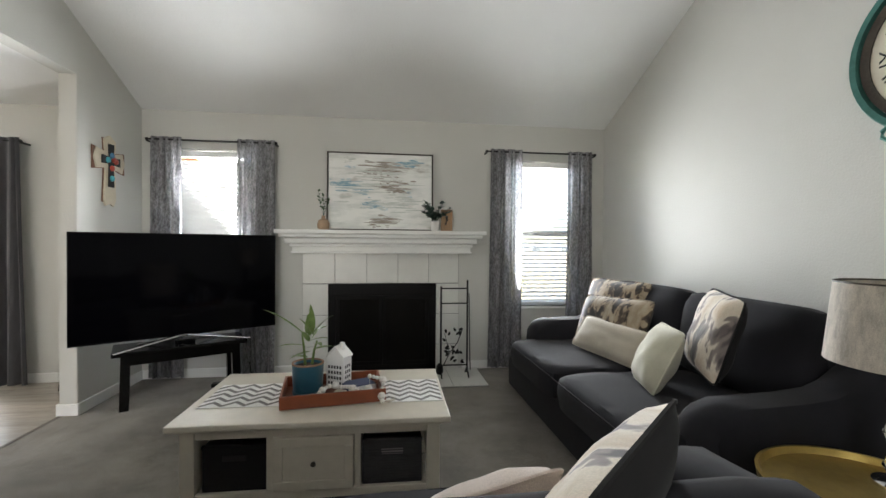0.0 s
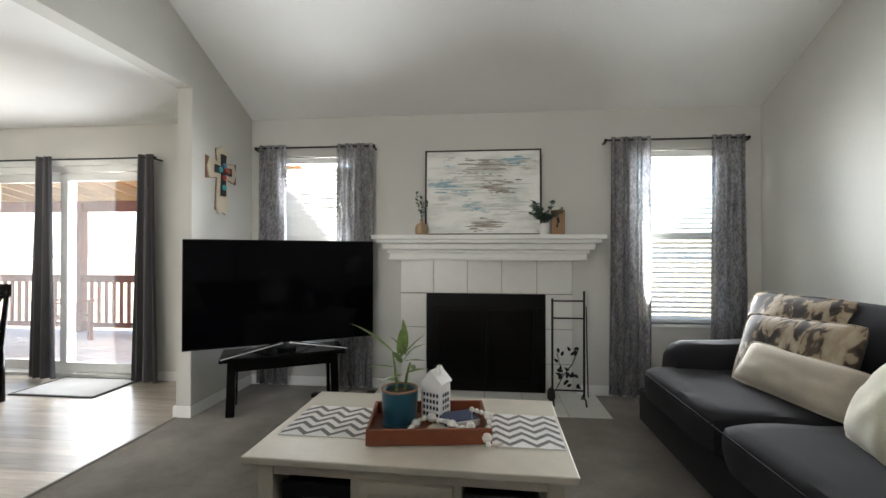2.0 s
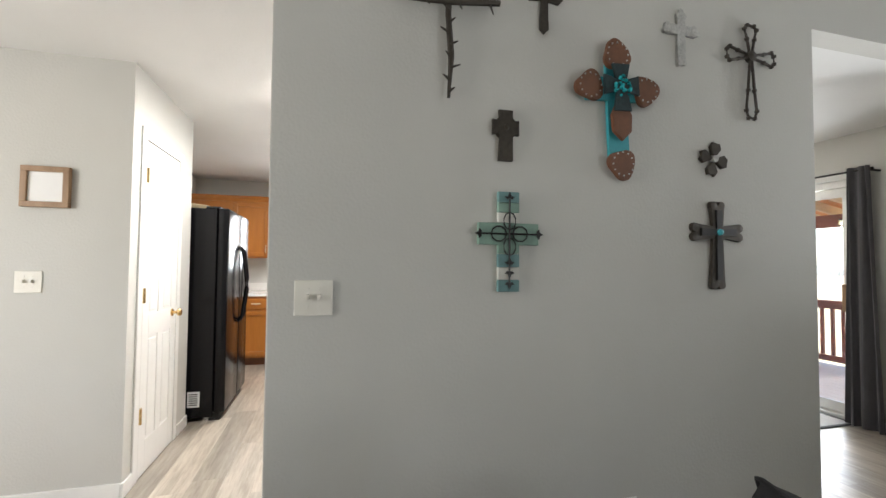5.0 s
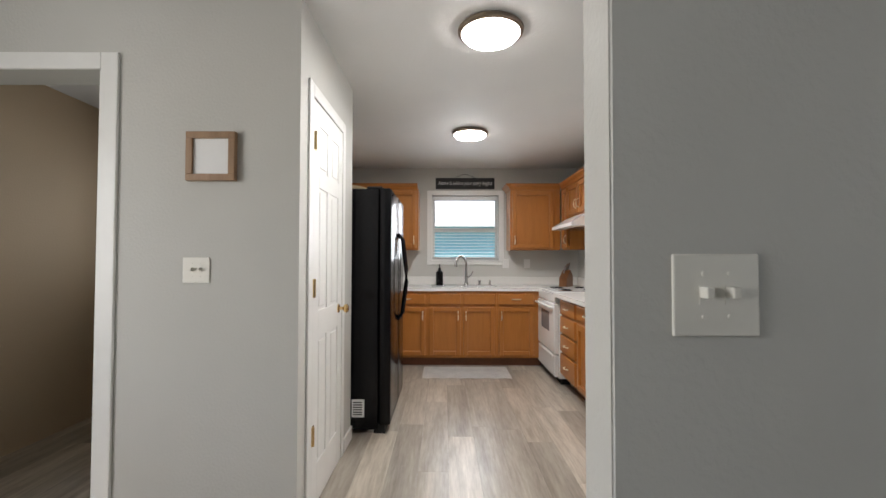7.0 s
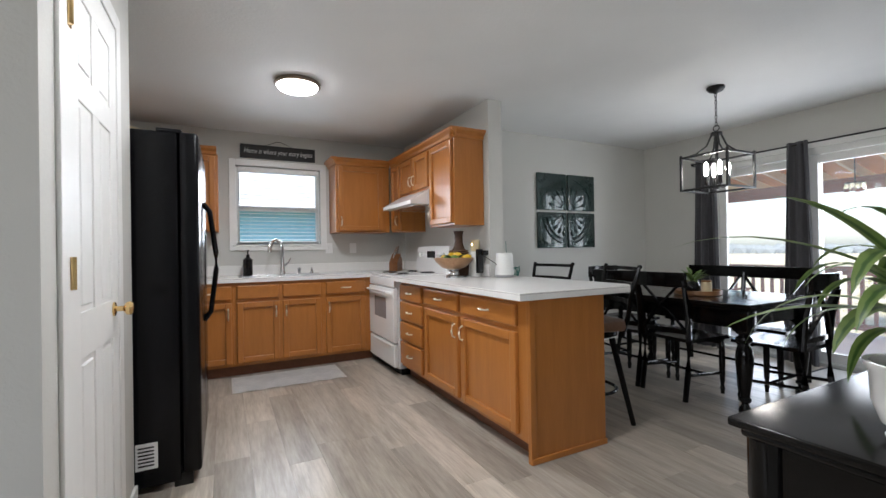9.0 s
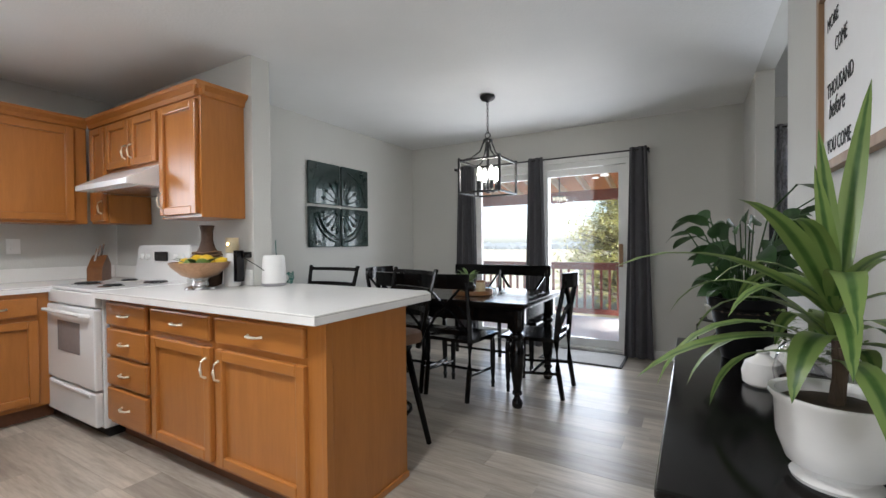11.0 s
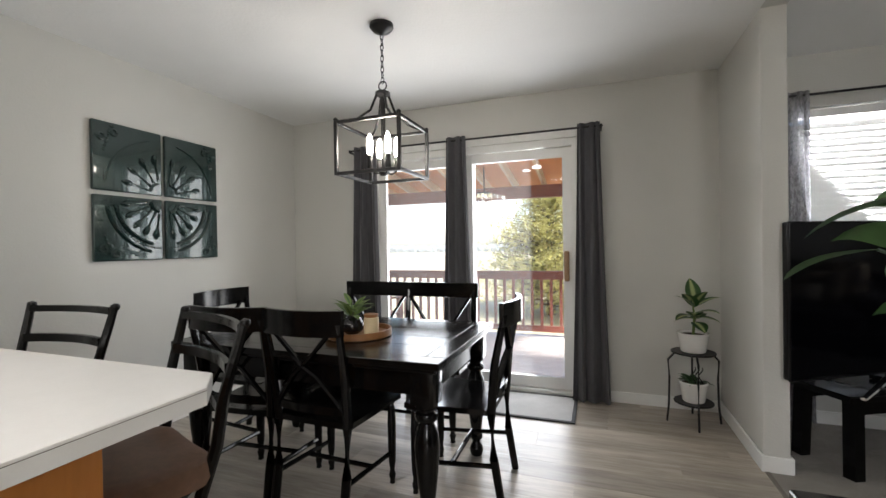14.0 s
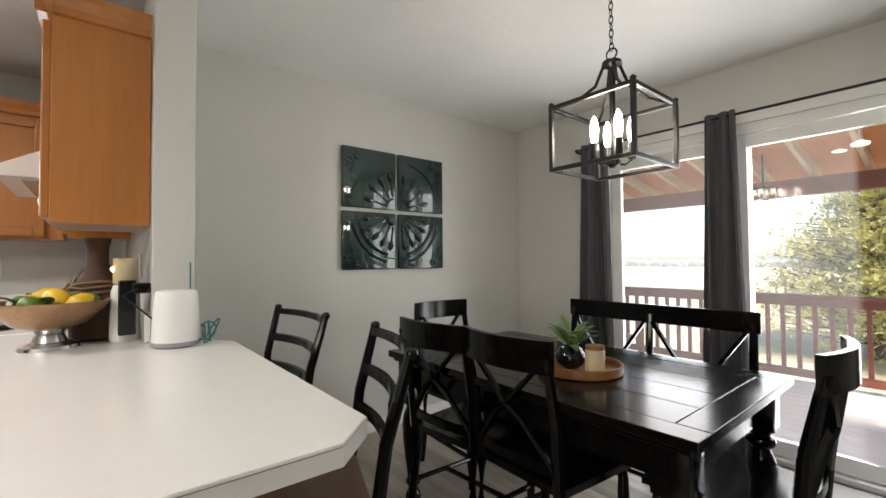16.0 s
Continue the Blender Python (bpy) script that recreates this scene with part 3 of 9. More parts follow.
def leaf(bm, base, way, length, width, droop=0.4, up=(0, 0, 1), n=6, fold=0.15, point=1.0, uv=None):
    """One blade from base along way that bends down; tapered at both ends."""
    base, way = Vector(base), Vector(way).normalized()
    side = way.cross(Vector(up))
    if side.length < 0.05:
        side = Vector((1, 0, 0))
    side.normalize()
    p, d = base.copy(), way.copy()
    rows = []
    for i in range(n + 1):
        s = i / n
        wd = width * 0.5 * (math.sin(math.pi * min(1, s ** (0.8 * point) * 0.97 + 0.03)) ** 0.8)
        nrm = side.cross(d).normalized()
        rows.append((bm.verts.new(p - side * wd + nrm * wd * fold), bm.verts.new(p), bm.verts.new(p + side * wd + nrm * wd * fold)))
        p = p + d * (length / n)
        d = (d + Vector((0, 0, -droop / n * (0.4 + 1.4 * s)))).normalized()
    lay = bm.loops.layers.uv.verify()
    for i in range(n):
        a, b = rows[i], rows[i + 1]
        for k in range(2):
            f = bm.faces.new((a[k], a[k + 1], b[k + 1], b[k]))
            f.smooth = True
            for lp, u, v in zip(f.loops, (k / 2, (k + 1) / 2, (k + 1) / 2, k / 2), (i / n, i / n, (i + 1) / n, (i + 1) / n)):
                lp[lay].uv = (u, v)


def letters(name, text, size, mat, parent, at, extrude=0.001, shear=0.0, align='CENTER', width=None):
    """Built-in font writing turned into a mesh; reads in x and z of its parent, front to -y."""
    cu = bpy.data.curves.new("text", 'FONT')
    cu.body, cu.size, cu.extrude, cu.align_x, cu.shear = text, size, extrude, align, shear
    cu.resolution_u = 2
    tmp = bpy.data.objects.new("text", cu)
    scene.collection.objects.link(tmp)
    me = bpy.data.meshes.new_from_object(tmp.evaluated_get(bpy.context.evaluated_depsgraph_get()))
    bpy.data.objects.remove(tmp)
    me.materials.clear()
    me.materials.append(mat)
    ob = new(name, me)
    ob.parent = parent
    k = 1.0
    if width:
        xs = [v.co.x for v in me.vertices]
        k = width / max(1e-6, max(xs) - min(xs))
    ob.matrix_basis = at @ pose(0, 0, 0, 90) @ Matrix.Diagonal((k, 1, 1, 1))
    return ob


# ---------------------------------------------------------------- plan
NORTH = 4.27          # inner face of the window wall
LW = -2.05            # living room face of the partition
PT = 0.117            # partition thickness
EAST = 2.39
DW = -5.83            # dining room's end wall
KW = -7.0             # sink wall
KN = 1.31             # kitchen side of the stub wall
CEIL_Z = 2.44
SOUTH = -3.2
RISE = 0.47           # slope of the vault
RIDGE_Y = 0.55


def structure(name, bm, mat, label="", category="wall"):
    return solo(name, bm, mat, label, category, kind="structure")


# walls --------------------------------------------------------------
W = 0.16
bm = bmesh.new()
top = 2.47
opens = [(DW - 1.6, -4.98, None, None), (-4.98, -3.12, 0.0, 2.06), (-3.12, -1.86, None, None), (-1.86, -1.08, 0.62, 2.1),
         (-1.08, 1.38, None, None), (1.38, 2.14, 0.62, 2.1), (2.14, EAST + W, None, None)]
for x0, x1, s, h in opens:
    if s is None:
        if x0 < -0.5 < x1:
            box(bm, (x0, -0.40), (NORTH, NORTH + W), (0, top))
            box(bm, (0.63, x1), (NORTH, NORTH + W), (0, top))
            box(bm, (-0.40, 0.63), (NORTH, NORTH + W), (0.86, top))
        else:
            box(bm, (x0, x1), (NORTH, NORTH + W), (0, top))
    else:
        if s > 0:
            box(bm, (x0, x1), (NORTH, NORTH + W), (0, s))
        box(bm, (x0, x1), (NORTH, NORTH + W), (h, top))
structure("wall_north", bm, WALL, "light greige painted drywall window wall")


def vault(y):
    return 2.45 + RISE * (NORTH - y) if y > RIDGE_Y else 2.45 + RISE * (NORTH - RIDGE_Y) - RISE * (RIDGE_Y - y)


def gable(bm, x0, x1, y0, y1, z0):
    """A wall along y whose top follows the vault."""
    ys = [y0] + ([RIDGE_Y] if y0 < RIDGE_Y < y1 else []) + [y1]
    for a, b in zip(ys, ys[1:]):
        q = []
        for x in (x0, x1):
            q.append([bm.verts.new((x, a, z0)), bm.verts.new((x, b, z0)), bm.verts.new((x, b, vault(b))), bm.verts.new((x, a, vault(a)))])
        bm.faces.new(q[0])
        bm.faces.new(list(reversed(q[1])))
        for i in range(4):
            bm.faces.new((q[0][i], q[1][i], q[1][(i + 1) % 4], q[0][(i + 1) % 4]))


bm = bmesh.new()
gable(bm, EAST, EAST + W, SOUTH - W, NORTH, 0)
structure("wall_east", bm, WALL, "light greige painted wall under the vaulted ceiling")
def pier(y0, y1, r=0.004):
    """A full-height piece of the partition with rounded upright corners."""
    bm = B((LW - PT, LW), (y0, y1), (0, CEIL_Z))
    es = [e for e in bm.edges if abs(e.verts[0].co.z - e.verts[1].co.z) > 1.5]
    bmesh.ops.bevel(bm, geom=es, offset=r, segments=3, affect='EDGES')
    return bm


structure("wall_partition", pier(-0.2, 2.2), WALL, "greige partition wall hung with decorative crosses")
structure("wall_pier", pier(3.45, NORTH + 0.02), WALL, "short greige wall beside the dining opening")
bm = bmesh.new()
gable(bm, LW - PT, LW, SOUTH, NORTH, CEIL_Z)
structure("wall_header", bm, WALL, "greige wall above the room openings")
bm = bmesh.new()
# The gap in this unseen wall is added to let the fill lamp in.
for x, z in (((-3.6, -2.25), (0, 3.0)), ((-0.65, EAST + W), (0, 3.0)), ((-2.25, -0.65), (0, 0.82)), ((-2.25, -0.65), (2.18, 3.0))):
    box(bm, x, (SOUTH - W, SOUTH), z)
structure("wall_south", bm, WALL, "greige front wall with an added, unseen opening")
structure("wall_dining_west", B((DW - 0.14, DW), (KN + 0.14, NORTH), (0, CEIL_Z)), WALL, "greige dining room end wall")
structure("wall_stub", B((KW, -5.08), (KN, KN + 0.14), (0, CEIL_Z), 0.004), WALL, "greige stub wall between kitchen and dining")
bm = bmesh.new()
ky0, ky1, kz0, kz1 = -0.60, 0.27, 1.24, 2.08
box(bm, (KW - W, KW), (-1.9, ky0), (0, CEIL_Z))
box(bm, (KW - W, KW), (ky1, KN + 0.14), (0, CEIL_Z))
box(bm, (KW - W, KW), (ky0, ky1), (0, kz0))
box(bm, (KW - W, KW), (ky0, ky1), (kz1, CEIL_Z))
structure("wall_kitchen_west", bm, WALL, "greige kitchen wall behind the sink")
structure("wall_kitchen_south", B((KW, -4.43), (-1.9, -1.76), (0, CEIL_Z)), WALL, "greige wall behind the refrigerator")
bm = bmesh.new()
PY = -1.09           # face of the closet wall
HX = -3.35           # face of the hall wall
box(bm, (-3.52, HX), (PY - 0.1, PY), (0, CEIL_Z))
box(bm, (-4.43, -4.12), (PY - 0.1, PY), (0, CEIL_Z))
box(bm, (-4.12, -3.52), (PY - 0.1, PY), (2.05, CEIL_Z))
box(bm, (-4.43, -4.33), (-1.76, PY - 0.1), (0, CEIL_Z))
structure("wall_pantry", bm, WALL, "greige closet wall beside the refrigerator")
bm = bmesh.new()
box(bm, (-3.52, HX), (-1.99, PY - 0.1), (0, CEIL_Z))
box(bm, (-3.52, HX), (SOUTH, -2.79), (0, CEIL_Z))
box(bm, (-3.52, HX), (-2.79, -1.99), (2.10, CEIL_Z))
structure("wall_hall", bm, WALL, "greige hallway wall with thermostat frame")
bm = bmesh.new()
# Gap left for the added stairwell lamp; it is never in view.
for y, z in (((-3.3, -2.76), (0, CEIL_Z)), ((-2.14, -1.9), (0, CEIL_Z)), ((-2.76, -2.14), (0, 1.18)), ((-2.76, -2.14), (2.02, CEIL_Z))):
    box(bm, (-5.2, -5.1), y, z)
box(bm, (-5.1, -3.52), (-3.3, -3.2), (0, CEIL_Z))
structure("wall_stairwell", bm, HALL_TAN, "tan painted wall of a dim stairwell")

# ceilings ------------------------------------------------------------
structure("ceiling_flat", B((KW - W, LW - PT), (SOUTH, NORTH + W), (CEIL_Z, CEIL_Z + 0.08)), CEIL, "flat white textured ceiling", "ceiling")
bm = bmesh.new()
for a, b in ((NORTH + W, RIDGE_Y), (RIDGE_Y, SOUTH - W)):
    q = [bm.verts.new((x, y, vault(y) + dz)) for dz in (0.0, 0.1) for x, y in ((LW - PT, a), (EAST + W, a), (EAST + W, b), (LW - PT, b))]
    bm.faces.new(q[:4])
    bm.faces.new(list(reversed(q[4:])))
    for i in range(4):
        bm.faces.new((q[i], q[4 + i], q[4 + (i + 1) % 4], q[(i + 1) % 4]))
structure("ceiling_vault", bm, CEIL, "sloped white vaulted ceiling", "ceiling")

# floors --------------------------------------------------------------
CARPET_X = -2.155
structure("floor_carpet", B((CARPET_X, EAST), (SOUTH, NORTH), (-0.05, 0.0)), CARPET, "taupe cut-pile carpet with faint tracks", "carpet")
hard_floor = structure("floor", B((KW, CARPET_X), (SOUTH, NORTH), (-0.06, -0.006)), SUBFLOOR, "pale grey-brown wood-look vinyl plank floor", "floor")
structure("trim_threshold", B((CARPET_X - 0.012, CARPET_X + 0.012), (2.2, 3.45), (-0.004, 0.004), 0.003), SUBFLOOR, "thin transition strip at the carpet edge", "trim")


def baseboard(name, x, y, ry=None):
    bm = B(x, y, (0, 0.085), 0.004)
    return structure(name, bm, TRIM, "white painted baseboard", "baseboard")


t_ = 0.014
for x, y in (((-3.12 + 0.07, LW - PT), (NORTH - t_, NORTH)), ((LW, -0.68), (NORTH - t_, NORTH)), ((0.9, EAST), (NORTH - t_, NORTH)),
             ((DW, -5.0), (NORTH - t_, NORTH)), ((DW, DW + t_), (KN + 0.14, NORTH - t_)), ((LW, LW + t_), (3.45, NORTH - t_)),
             ((LW - PT - t_, LW - PT), (3.45, NORTH - t_)), ((LW - PT - t_, LW + t_), (3.45 - t_, 3.45)), ((LW, LW + t_), (-0.2, 2.2)),
             ((LW - PT - t_, LW - PT), (-0.2, 2.2)), ((LW - PT - t_, LW + t_), (2.2, 2.2 + t_)), ((LW - PT - t_, LW + t_), (-0.2 - t_, -0.2)),
             ((EAST - t_, EAST), (SOUTH, NORTH - t_)), ((HX, HX + t_), (-1.91, PY)), ((-4.43, -4.2), (PY, PY + t_)),
             ((DW + t_, -5.08), (KN + 0.14, KN + 0.14 + t_)), ((-5.08, -5.08 + t_), (KN + 0.1, KN + 0.14 + t_)), ((-3.455, HX + t_), (PY, PY + t_))):
    baseboard("baseboard", x, y)

# windows -------------------------------------------------------------
def hung_window(name, x0, x1, z0, z1, m, mid, label):
    """A white vinyl double-hung window in its reveal, with sill, sashes and blind; built looking along +y, room face at y 0."""
    w = thing(name, label, "window", m, kind="structure")
    d0, d1 = 0.075, 0.13
    f = 0.035
    for nm, bmx in (("frame_top", B((x0, x1), (d0, d1), (z1 - f, z1))), ("frame_bottom", B((x0, x1), (d0, d1), (z0, z0 + f))),
                    ("frame_side", B((x0, x0 + f), (d0, d1), (z0 + f, z1 - f))), ("frame_side", B((x1 - f, x1), (d0, d1), (z0 + f, z1 - f)))):
        part(nm, bmx, TRIM, w)
    part("meeting_rail", B((x0 + f, x1 - f), (d0 + 0.004, d1 - 0.01), (mid - 0.025, mid + 0.025), 0.004), TRIM, w)
    for a, b in ((z0 + f, mid - 0.025), (mid + 0.025, z1 - f)):
        p = part("pane", B((x0 + f, x1 - f), (d1 - 0.03, d1 - 0.026), (a, b)), PANE, w)
        p.visible_shadow = False
    part("window_sill", B((x0 - 0.03, x1 + 0.03), (-0.03, d0), (z0 - 0.022, z0), 0.004), TRIM, w)
    return w


def blind(x0, x1, z0, z1, m, pitch, tilt, label):
    b = thing("window_blind", label, "blind", m)
    part("headrail", B((x0, x1), (0.012, 0.06), (z1 - 0.055, z1 - 0.001), 0.004), BLIND, b)
    part("bottom_rail", B((x0, x1), (0.02, 0.05), (z0, z0 + 0.018), 0.004), BLIND, b)
    me = None
    n = int((z1 - 0.07 - z0 - 0.03) / pitch)
    for i in range(n):
        z = z0 + 0.035 + i * pitch
        if me is None:
            s = part("slat", B((x0 + 0.004, x1 - 0.004), (-0.024, 0.024), (-0.0012, 0.0012)), BLIND, b)
            me = s.data
        else:
            s = new("slat", me)
            s.parent = b
        s.matrix_basis = pose(0, 0.036, z, tilt)
    for x in (x0 + 0.12, x1 - 0.12):
        part("ladder_cord", T([(x, 0.010, z0), (x, 0.010, z1 - 0.05)], 0.0012, 4), BLIND, b)
    return b


IDN = pose(0, NORTH, 0)
hung_window("window_1", -1.86, -1.08, 0.62, 2.1, IDN, 1.36, "white double-hung window beside the fireplace")
hung_window("window_2", 1.38, 2.14, 0.62, 2.1, IDN, 1.36, "white double-hung window behind the sofa")
blind(-1.84, -1.10, 0.64, 2.09, IDN, 0.042, 68, "white horizontal window blind lowered with open slats")
blind(1.40, 2.12, 0.64, 2.09, IDN, 0.042, 16, "white horizontal window blind with open slats")
KWM = pose(KW, 0, 0, 0, 0, 90)
hung_window("window_3", ky0, ky1, kz0, kz1, KWM, 1.63, "white kitchen window above the sink")
blind(ky0 + 0.02, ky1 - 0.02, kz0 + 0.02, kz1 - 0.005, KWM, 0.040, 9, "white slatted blind in the kitchen window")
kt = thing("window_trim", "white painted casing round the kitchen window", "trim", KWM, kind="structure")
for bmx in (B((ky0 - 0.065, ky0), (-0.016, 0), (kz0 - 0.065, kz1 + 0.065), 0.003), B((ky1, ky1 + 0.065), (-0.016, 0), (kz0 - 0.065, kz1 + 0.065), 0.003),
            B((ky0, ky1), (-0.016, 0), (kz1, kz1 + 0.065), 0.003), B((ky0, ky1), (-0.022, 0), (kz0 - 0.065, kz0 - 0.024), 0.003)):
    part("casing", bmx, TRIM, kt)

# patio door ----------------------------------------------------------
sd = thing("door_1", "white sliding glass patio door to the deck", "door", IDN, kind="structure")
x0, x1, zt = -4.98, -3.12, 2.06
for nm, bmx in (("frame_top", B((x0, x1), (0.02, 0.14), (zt - 0.06, zt))), ("track", B((x0, x1), (0.0, 0.16), (0, 0.035), 0.004)),
                ("frame_side", B((x0, x0 + 0.05), (0.02, 0.14), (0.035, zt - 0.06))), ("frame_side", B((x1 - 0.05, x1), (0.02, 0.14), (0.035, zt - 0.06)))):
    part(nm, bmx, TRIM, sd)
for k, (a, b, y) in enumerate(((x0 + 0.05, -3.99, 0.095), (-4.07, x1 - 0.05, 0.045))):
    panel = part("sash", B((a, a + 0.075), (y, y + 0.04), (0.04, zt - 0.065), 0.004), TRIM, sd)
    part("stile", B((b - 0.075, b), (y, y + 0.04), (0.04, zt - 0.065), 0.004), TRIM, panel)
    part("rail", B((a + 0.075, b - 0.075), (y, y + 0.04), (zt - 0.14, zt - 0.065)), TRIM, panel)
    part("rail", B((a + 0.075, b - 0.075), (y, y + 0.04), (0.04, 0.13)), TRIM, panel)
    g = part("pane", B((a + 0.075, b - 0.075), (y + 0.018, y + 0.023), (0.13, zt - 0.14)), PANE, panel)
    g.visible_shadow = False
hd = part("door_handle", B((x1 - 0.115, x1 - 0.075), (-0.005, 0.02), (0.92, 1.16), 0.008), FRAME_OAK, sd, "wood grip handle")
part("latch", B((x1 - 0.11, x1 - 0.08), (0.02, 0.045), (1.0, 1.06), 0.004), BRASS, hd)
dt = thing("door_trim", "white casing round the patio door", "trim", IDN, kind="structure")
for bmx in (B((x0 - 0.06, x1 + 0.06), (-0.016, 0), (zt, zt + 0.065), 0.003), B((x0 - 0.06, x0), (-0.016, 0), (0, zt), 0.003), B((x1, x1 + 0.06), (-0.016, 0), (0, zt), 0.003)):
    part("casing", bmx, TRIM, dt)


# six-panel closet door ----------------------------------------------
def panel_door(name, w, h, m, label):
    d = thing(name, label, "door", m, kind="structure")
    t = 0.035
    st, mid = 0.095, w / 2
    ys = (0.0, -t)
    part("slab_back", B((0, w), (-t + 0.006, -0.006), (0, h)), TRIM, d)
    rails = ((0.0, 0.20), (0.83, 0.97), (1.60, 1.69), (h - 0.11, h))
    for a, b in ((0, st), (w - st, w)):
        part("stile", B((a, b), (-t, 0), (0, h), 0.002), TRIM, d)
    for a, b in rails:
        part("rail", B((st, w - st), (-t, 0), (a, b), 0.002), TRIM, d)
    for (a, b), (c, e) in zip(rails, rails[1:]):
        part("muntin", B((mid - 0.04, mid + 0.04), (-t, 0), (b, c), 0.002), TRIM, d)
        for l, r in ((st, mid - 0.04), (mid + 0.04, w - st)):
            part("panel", B((l + 0.016, r - 0.016), (-t + 0.001, -t + 0.012), (b + 0.016, c - 0.016), 0.006, 1), TRIM, d)
    return d


pd = panel_door("door_2", 0.58, 2.03, pose(-3.53, PY - 0.027, 0.008, 0, 0, 180), "closed white six-panel closet door")
kb = part("door_knob", lathe(bmesh.new(), [(0.026, 0), (0.026, 0.006), (0.010, 0.010), (0.010, 0.03), (0.024, 0.04), (0.027, 0.052), (0.018, 0.062), (0.002, 0.064)], 18, pose(0.50, -0.035, 0.935, 90)), BRASS, pd, "polished brass knob", True)
for z in (0.37, 1.09, 1.82):
    hg = part("hinge", T([(-0.004, -0.043, z - 0.045), (-0.004, -0.043, z + 0.045)], 0.008, 8), BRASS, pd, "brass butt hinge")
    part("leaf_plate", B((0.002, 0.03), (-0.038, -0.034), (z - 0.045, z + 0.045), 0.001), BRASS, hg)
pt = thing("door_trim", "white casing round the closet door", "trim", pose(0, PY, 0), kind="structure")
for bmx in (B((-3.52, -3.455), (0, 0.012), (0, 2.11), 0.004), B((-4.185, -4.12), (0, 0.012), (0, 2.11), 0.004), B((-4.12, -3.52), (0, 0.012), (2.045, 2.11), 0.004)):
    part("casing", bmx, TRIM, pt)
ht = thing("door_trim", "white casing round the stairwell doorway", "trim", pose(HX, 0, 0), kind="structure")
for bmx in (B((0, 0.016), (-1.99, -1.912), (0, 2.175), 0.004), B((0, 0.016), (-2.868, -2.79), (0, 2.175), 0.004), B((0, 0.016), (-2.79, -1.99), (2.098, 2.175), 0.004),
            B((-0.17, 0), (-2.005, -1.99), (0, 2.098)), B((-0.17, 0), (-2.79, -2.775), (0, 2.098))):
    part("casing", bmx, TRIM, ht)
structure("trim_stair_skirt", slab(bmesh.new(), [(-2.9, 0.0), (-2.0, 0.0), (-2.0, 0.36), (-2.9, 0.02)], 0.02, pose(-5.05, 0, 0, 0, 0, 90)), TRIM, "white stair skirt board", "trim")

# curtains --------------------------------------------------------------
def curtain_set(panels, y, z0, z1, rod, rod_z, mat, label, depth=0.03, fold_w=0.055, flare=0.05):
    for i, (a, b) in enumerate(panels):
        c = thing("curtain", label, "curtain", group="curtains at the windows")
        part("cloth", drape(a, b, y, z0, z1, max(3, int((b - a) / fold_w)), depth, int(a * 10), flare), mat, c, smooth=True)
    r = thing("curtain_rod", "thin black metal curtain rod above the window", "curtain rod")
    part("rod", T([(rod[0], y, rod_z), (rod[1], y, rod_z)], 0.008, 10), IRON, r, smooth=True)
    for x in rod:
        part("finial", lathe(bmesh.new(), [(0.006, -0.012), (0.013, -0.006), (0.014, 0.006), (0.004, 0.014)], 12, pose(x, y, rod_z, 0, 90)), IRON, r, smooth=True)
        part("bracket", B((x - 0.008, x + 0.008), (y, NORTH), (rod_z - 0.02, rod_z - 0.005), 0.002), IRON, r)


curtain_set([(-1.95, -1.67), (-1.22, -0.89)], 4.19, 0.03, 2.19, (-1.97, -0.87), 2.165, SHEER, "grey semi-sheer mottled curtain panel hanging to the floor", 0.028, 0.05)
curtain_set([(1.15, 1.47), (1.95, 2.23)], 4.19, 0.03, 2.19, (1.12, 2.25), 2.165, SHEER, "grey semi-sheer mottled curtain panel hanging to the floor", 0.028, 0.05)
curtain_set([(-5.09, -4.87), (-4.19, -4.0), (-3.13, -2.95)], 4.17, 0.015, 2.13, (-5.12, -2.95), 2.10, DRAPE, "charcoal grommet drape bunched at the patio door", 0.035, 0.05, 0.5)


# ================================================================ living room
# fireplace
fp = thing("fireplace", "cream-tiled gas fireplace with white wooden mantel", "fireplace", pose(0, NORTH, 0))
bm = bmesh.new()
box(bm, (-0.64, -0.40), (-0.014, 0), (0, 1.16))
box(bm, (0.63, 0.86), (-0.014, 0), (0, 1.16))
box(bm, (-0.40, 0.63), (-0.014, 0), (0.86, 1.16))
part("tile_backing", bm, GROUT, fp)
tile_me = {}
def tile(x0, x1, z0, z1):
    key = (round(x1 - x0, 3), round(z1 - z0, 3))
    if key not in tile_me:
        tile_me[key] = mesh_of(B((0, key[0]), (-0.008, 0), (0, key[1]), 0.002, 1), TILE)
    o = new("tile", tile_me[key])
    o.parent = fp
    o.matrix_basis = pose(x0, -0.014, z0)
for i in range(5):
    tile(-0.638 + i * 0.2995, -0.638 + i * 0.2995 + 0.295, 0.865, 1.154)
for x0, x1 in ((-0.638, -0.405), (0.635, 0.858)):
    for z in (0.56, 0.26, -0.0):
        tile(x0, x1, z + 0.002 if z else 0.001, z + 0.296 if z else 0.256)
# mantel: stepped mouldings under a shelf
for nm, x0, x1, d, z0, z1, bv in (("shelf", -0.845, 1.085, 0.255, 1.335, 1.37, 0.004), ("cove_upper", -0.815, 1.055, 0.225, 1.30, 1.335, 0.008),
                                  ("cove_middle", -0.775, 1.015, 0.185, 1.245, 1.30, 0.014), ("cove_lower", -0.735, 0.975, 0.145, 1.215, 1.245, 0.008),
                                  ("frieze", -0.715, 0.955, 0.125, 1.165, 1.215, 0.003), ("bead", -0.725, 0.965, 0.135, 1.155, 1.172, 0.004)):
    o = part(nm, B((x0, x1), (-d, 0), (z0, z1), bv), TRIM, fp)
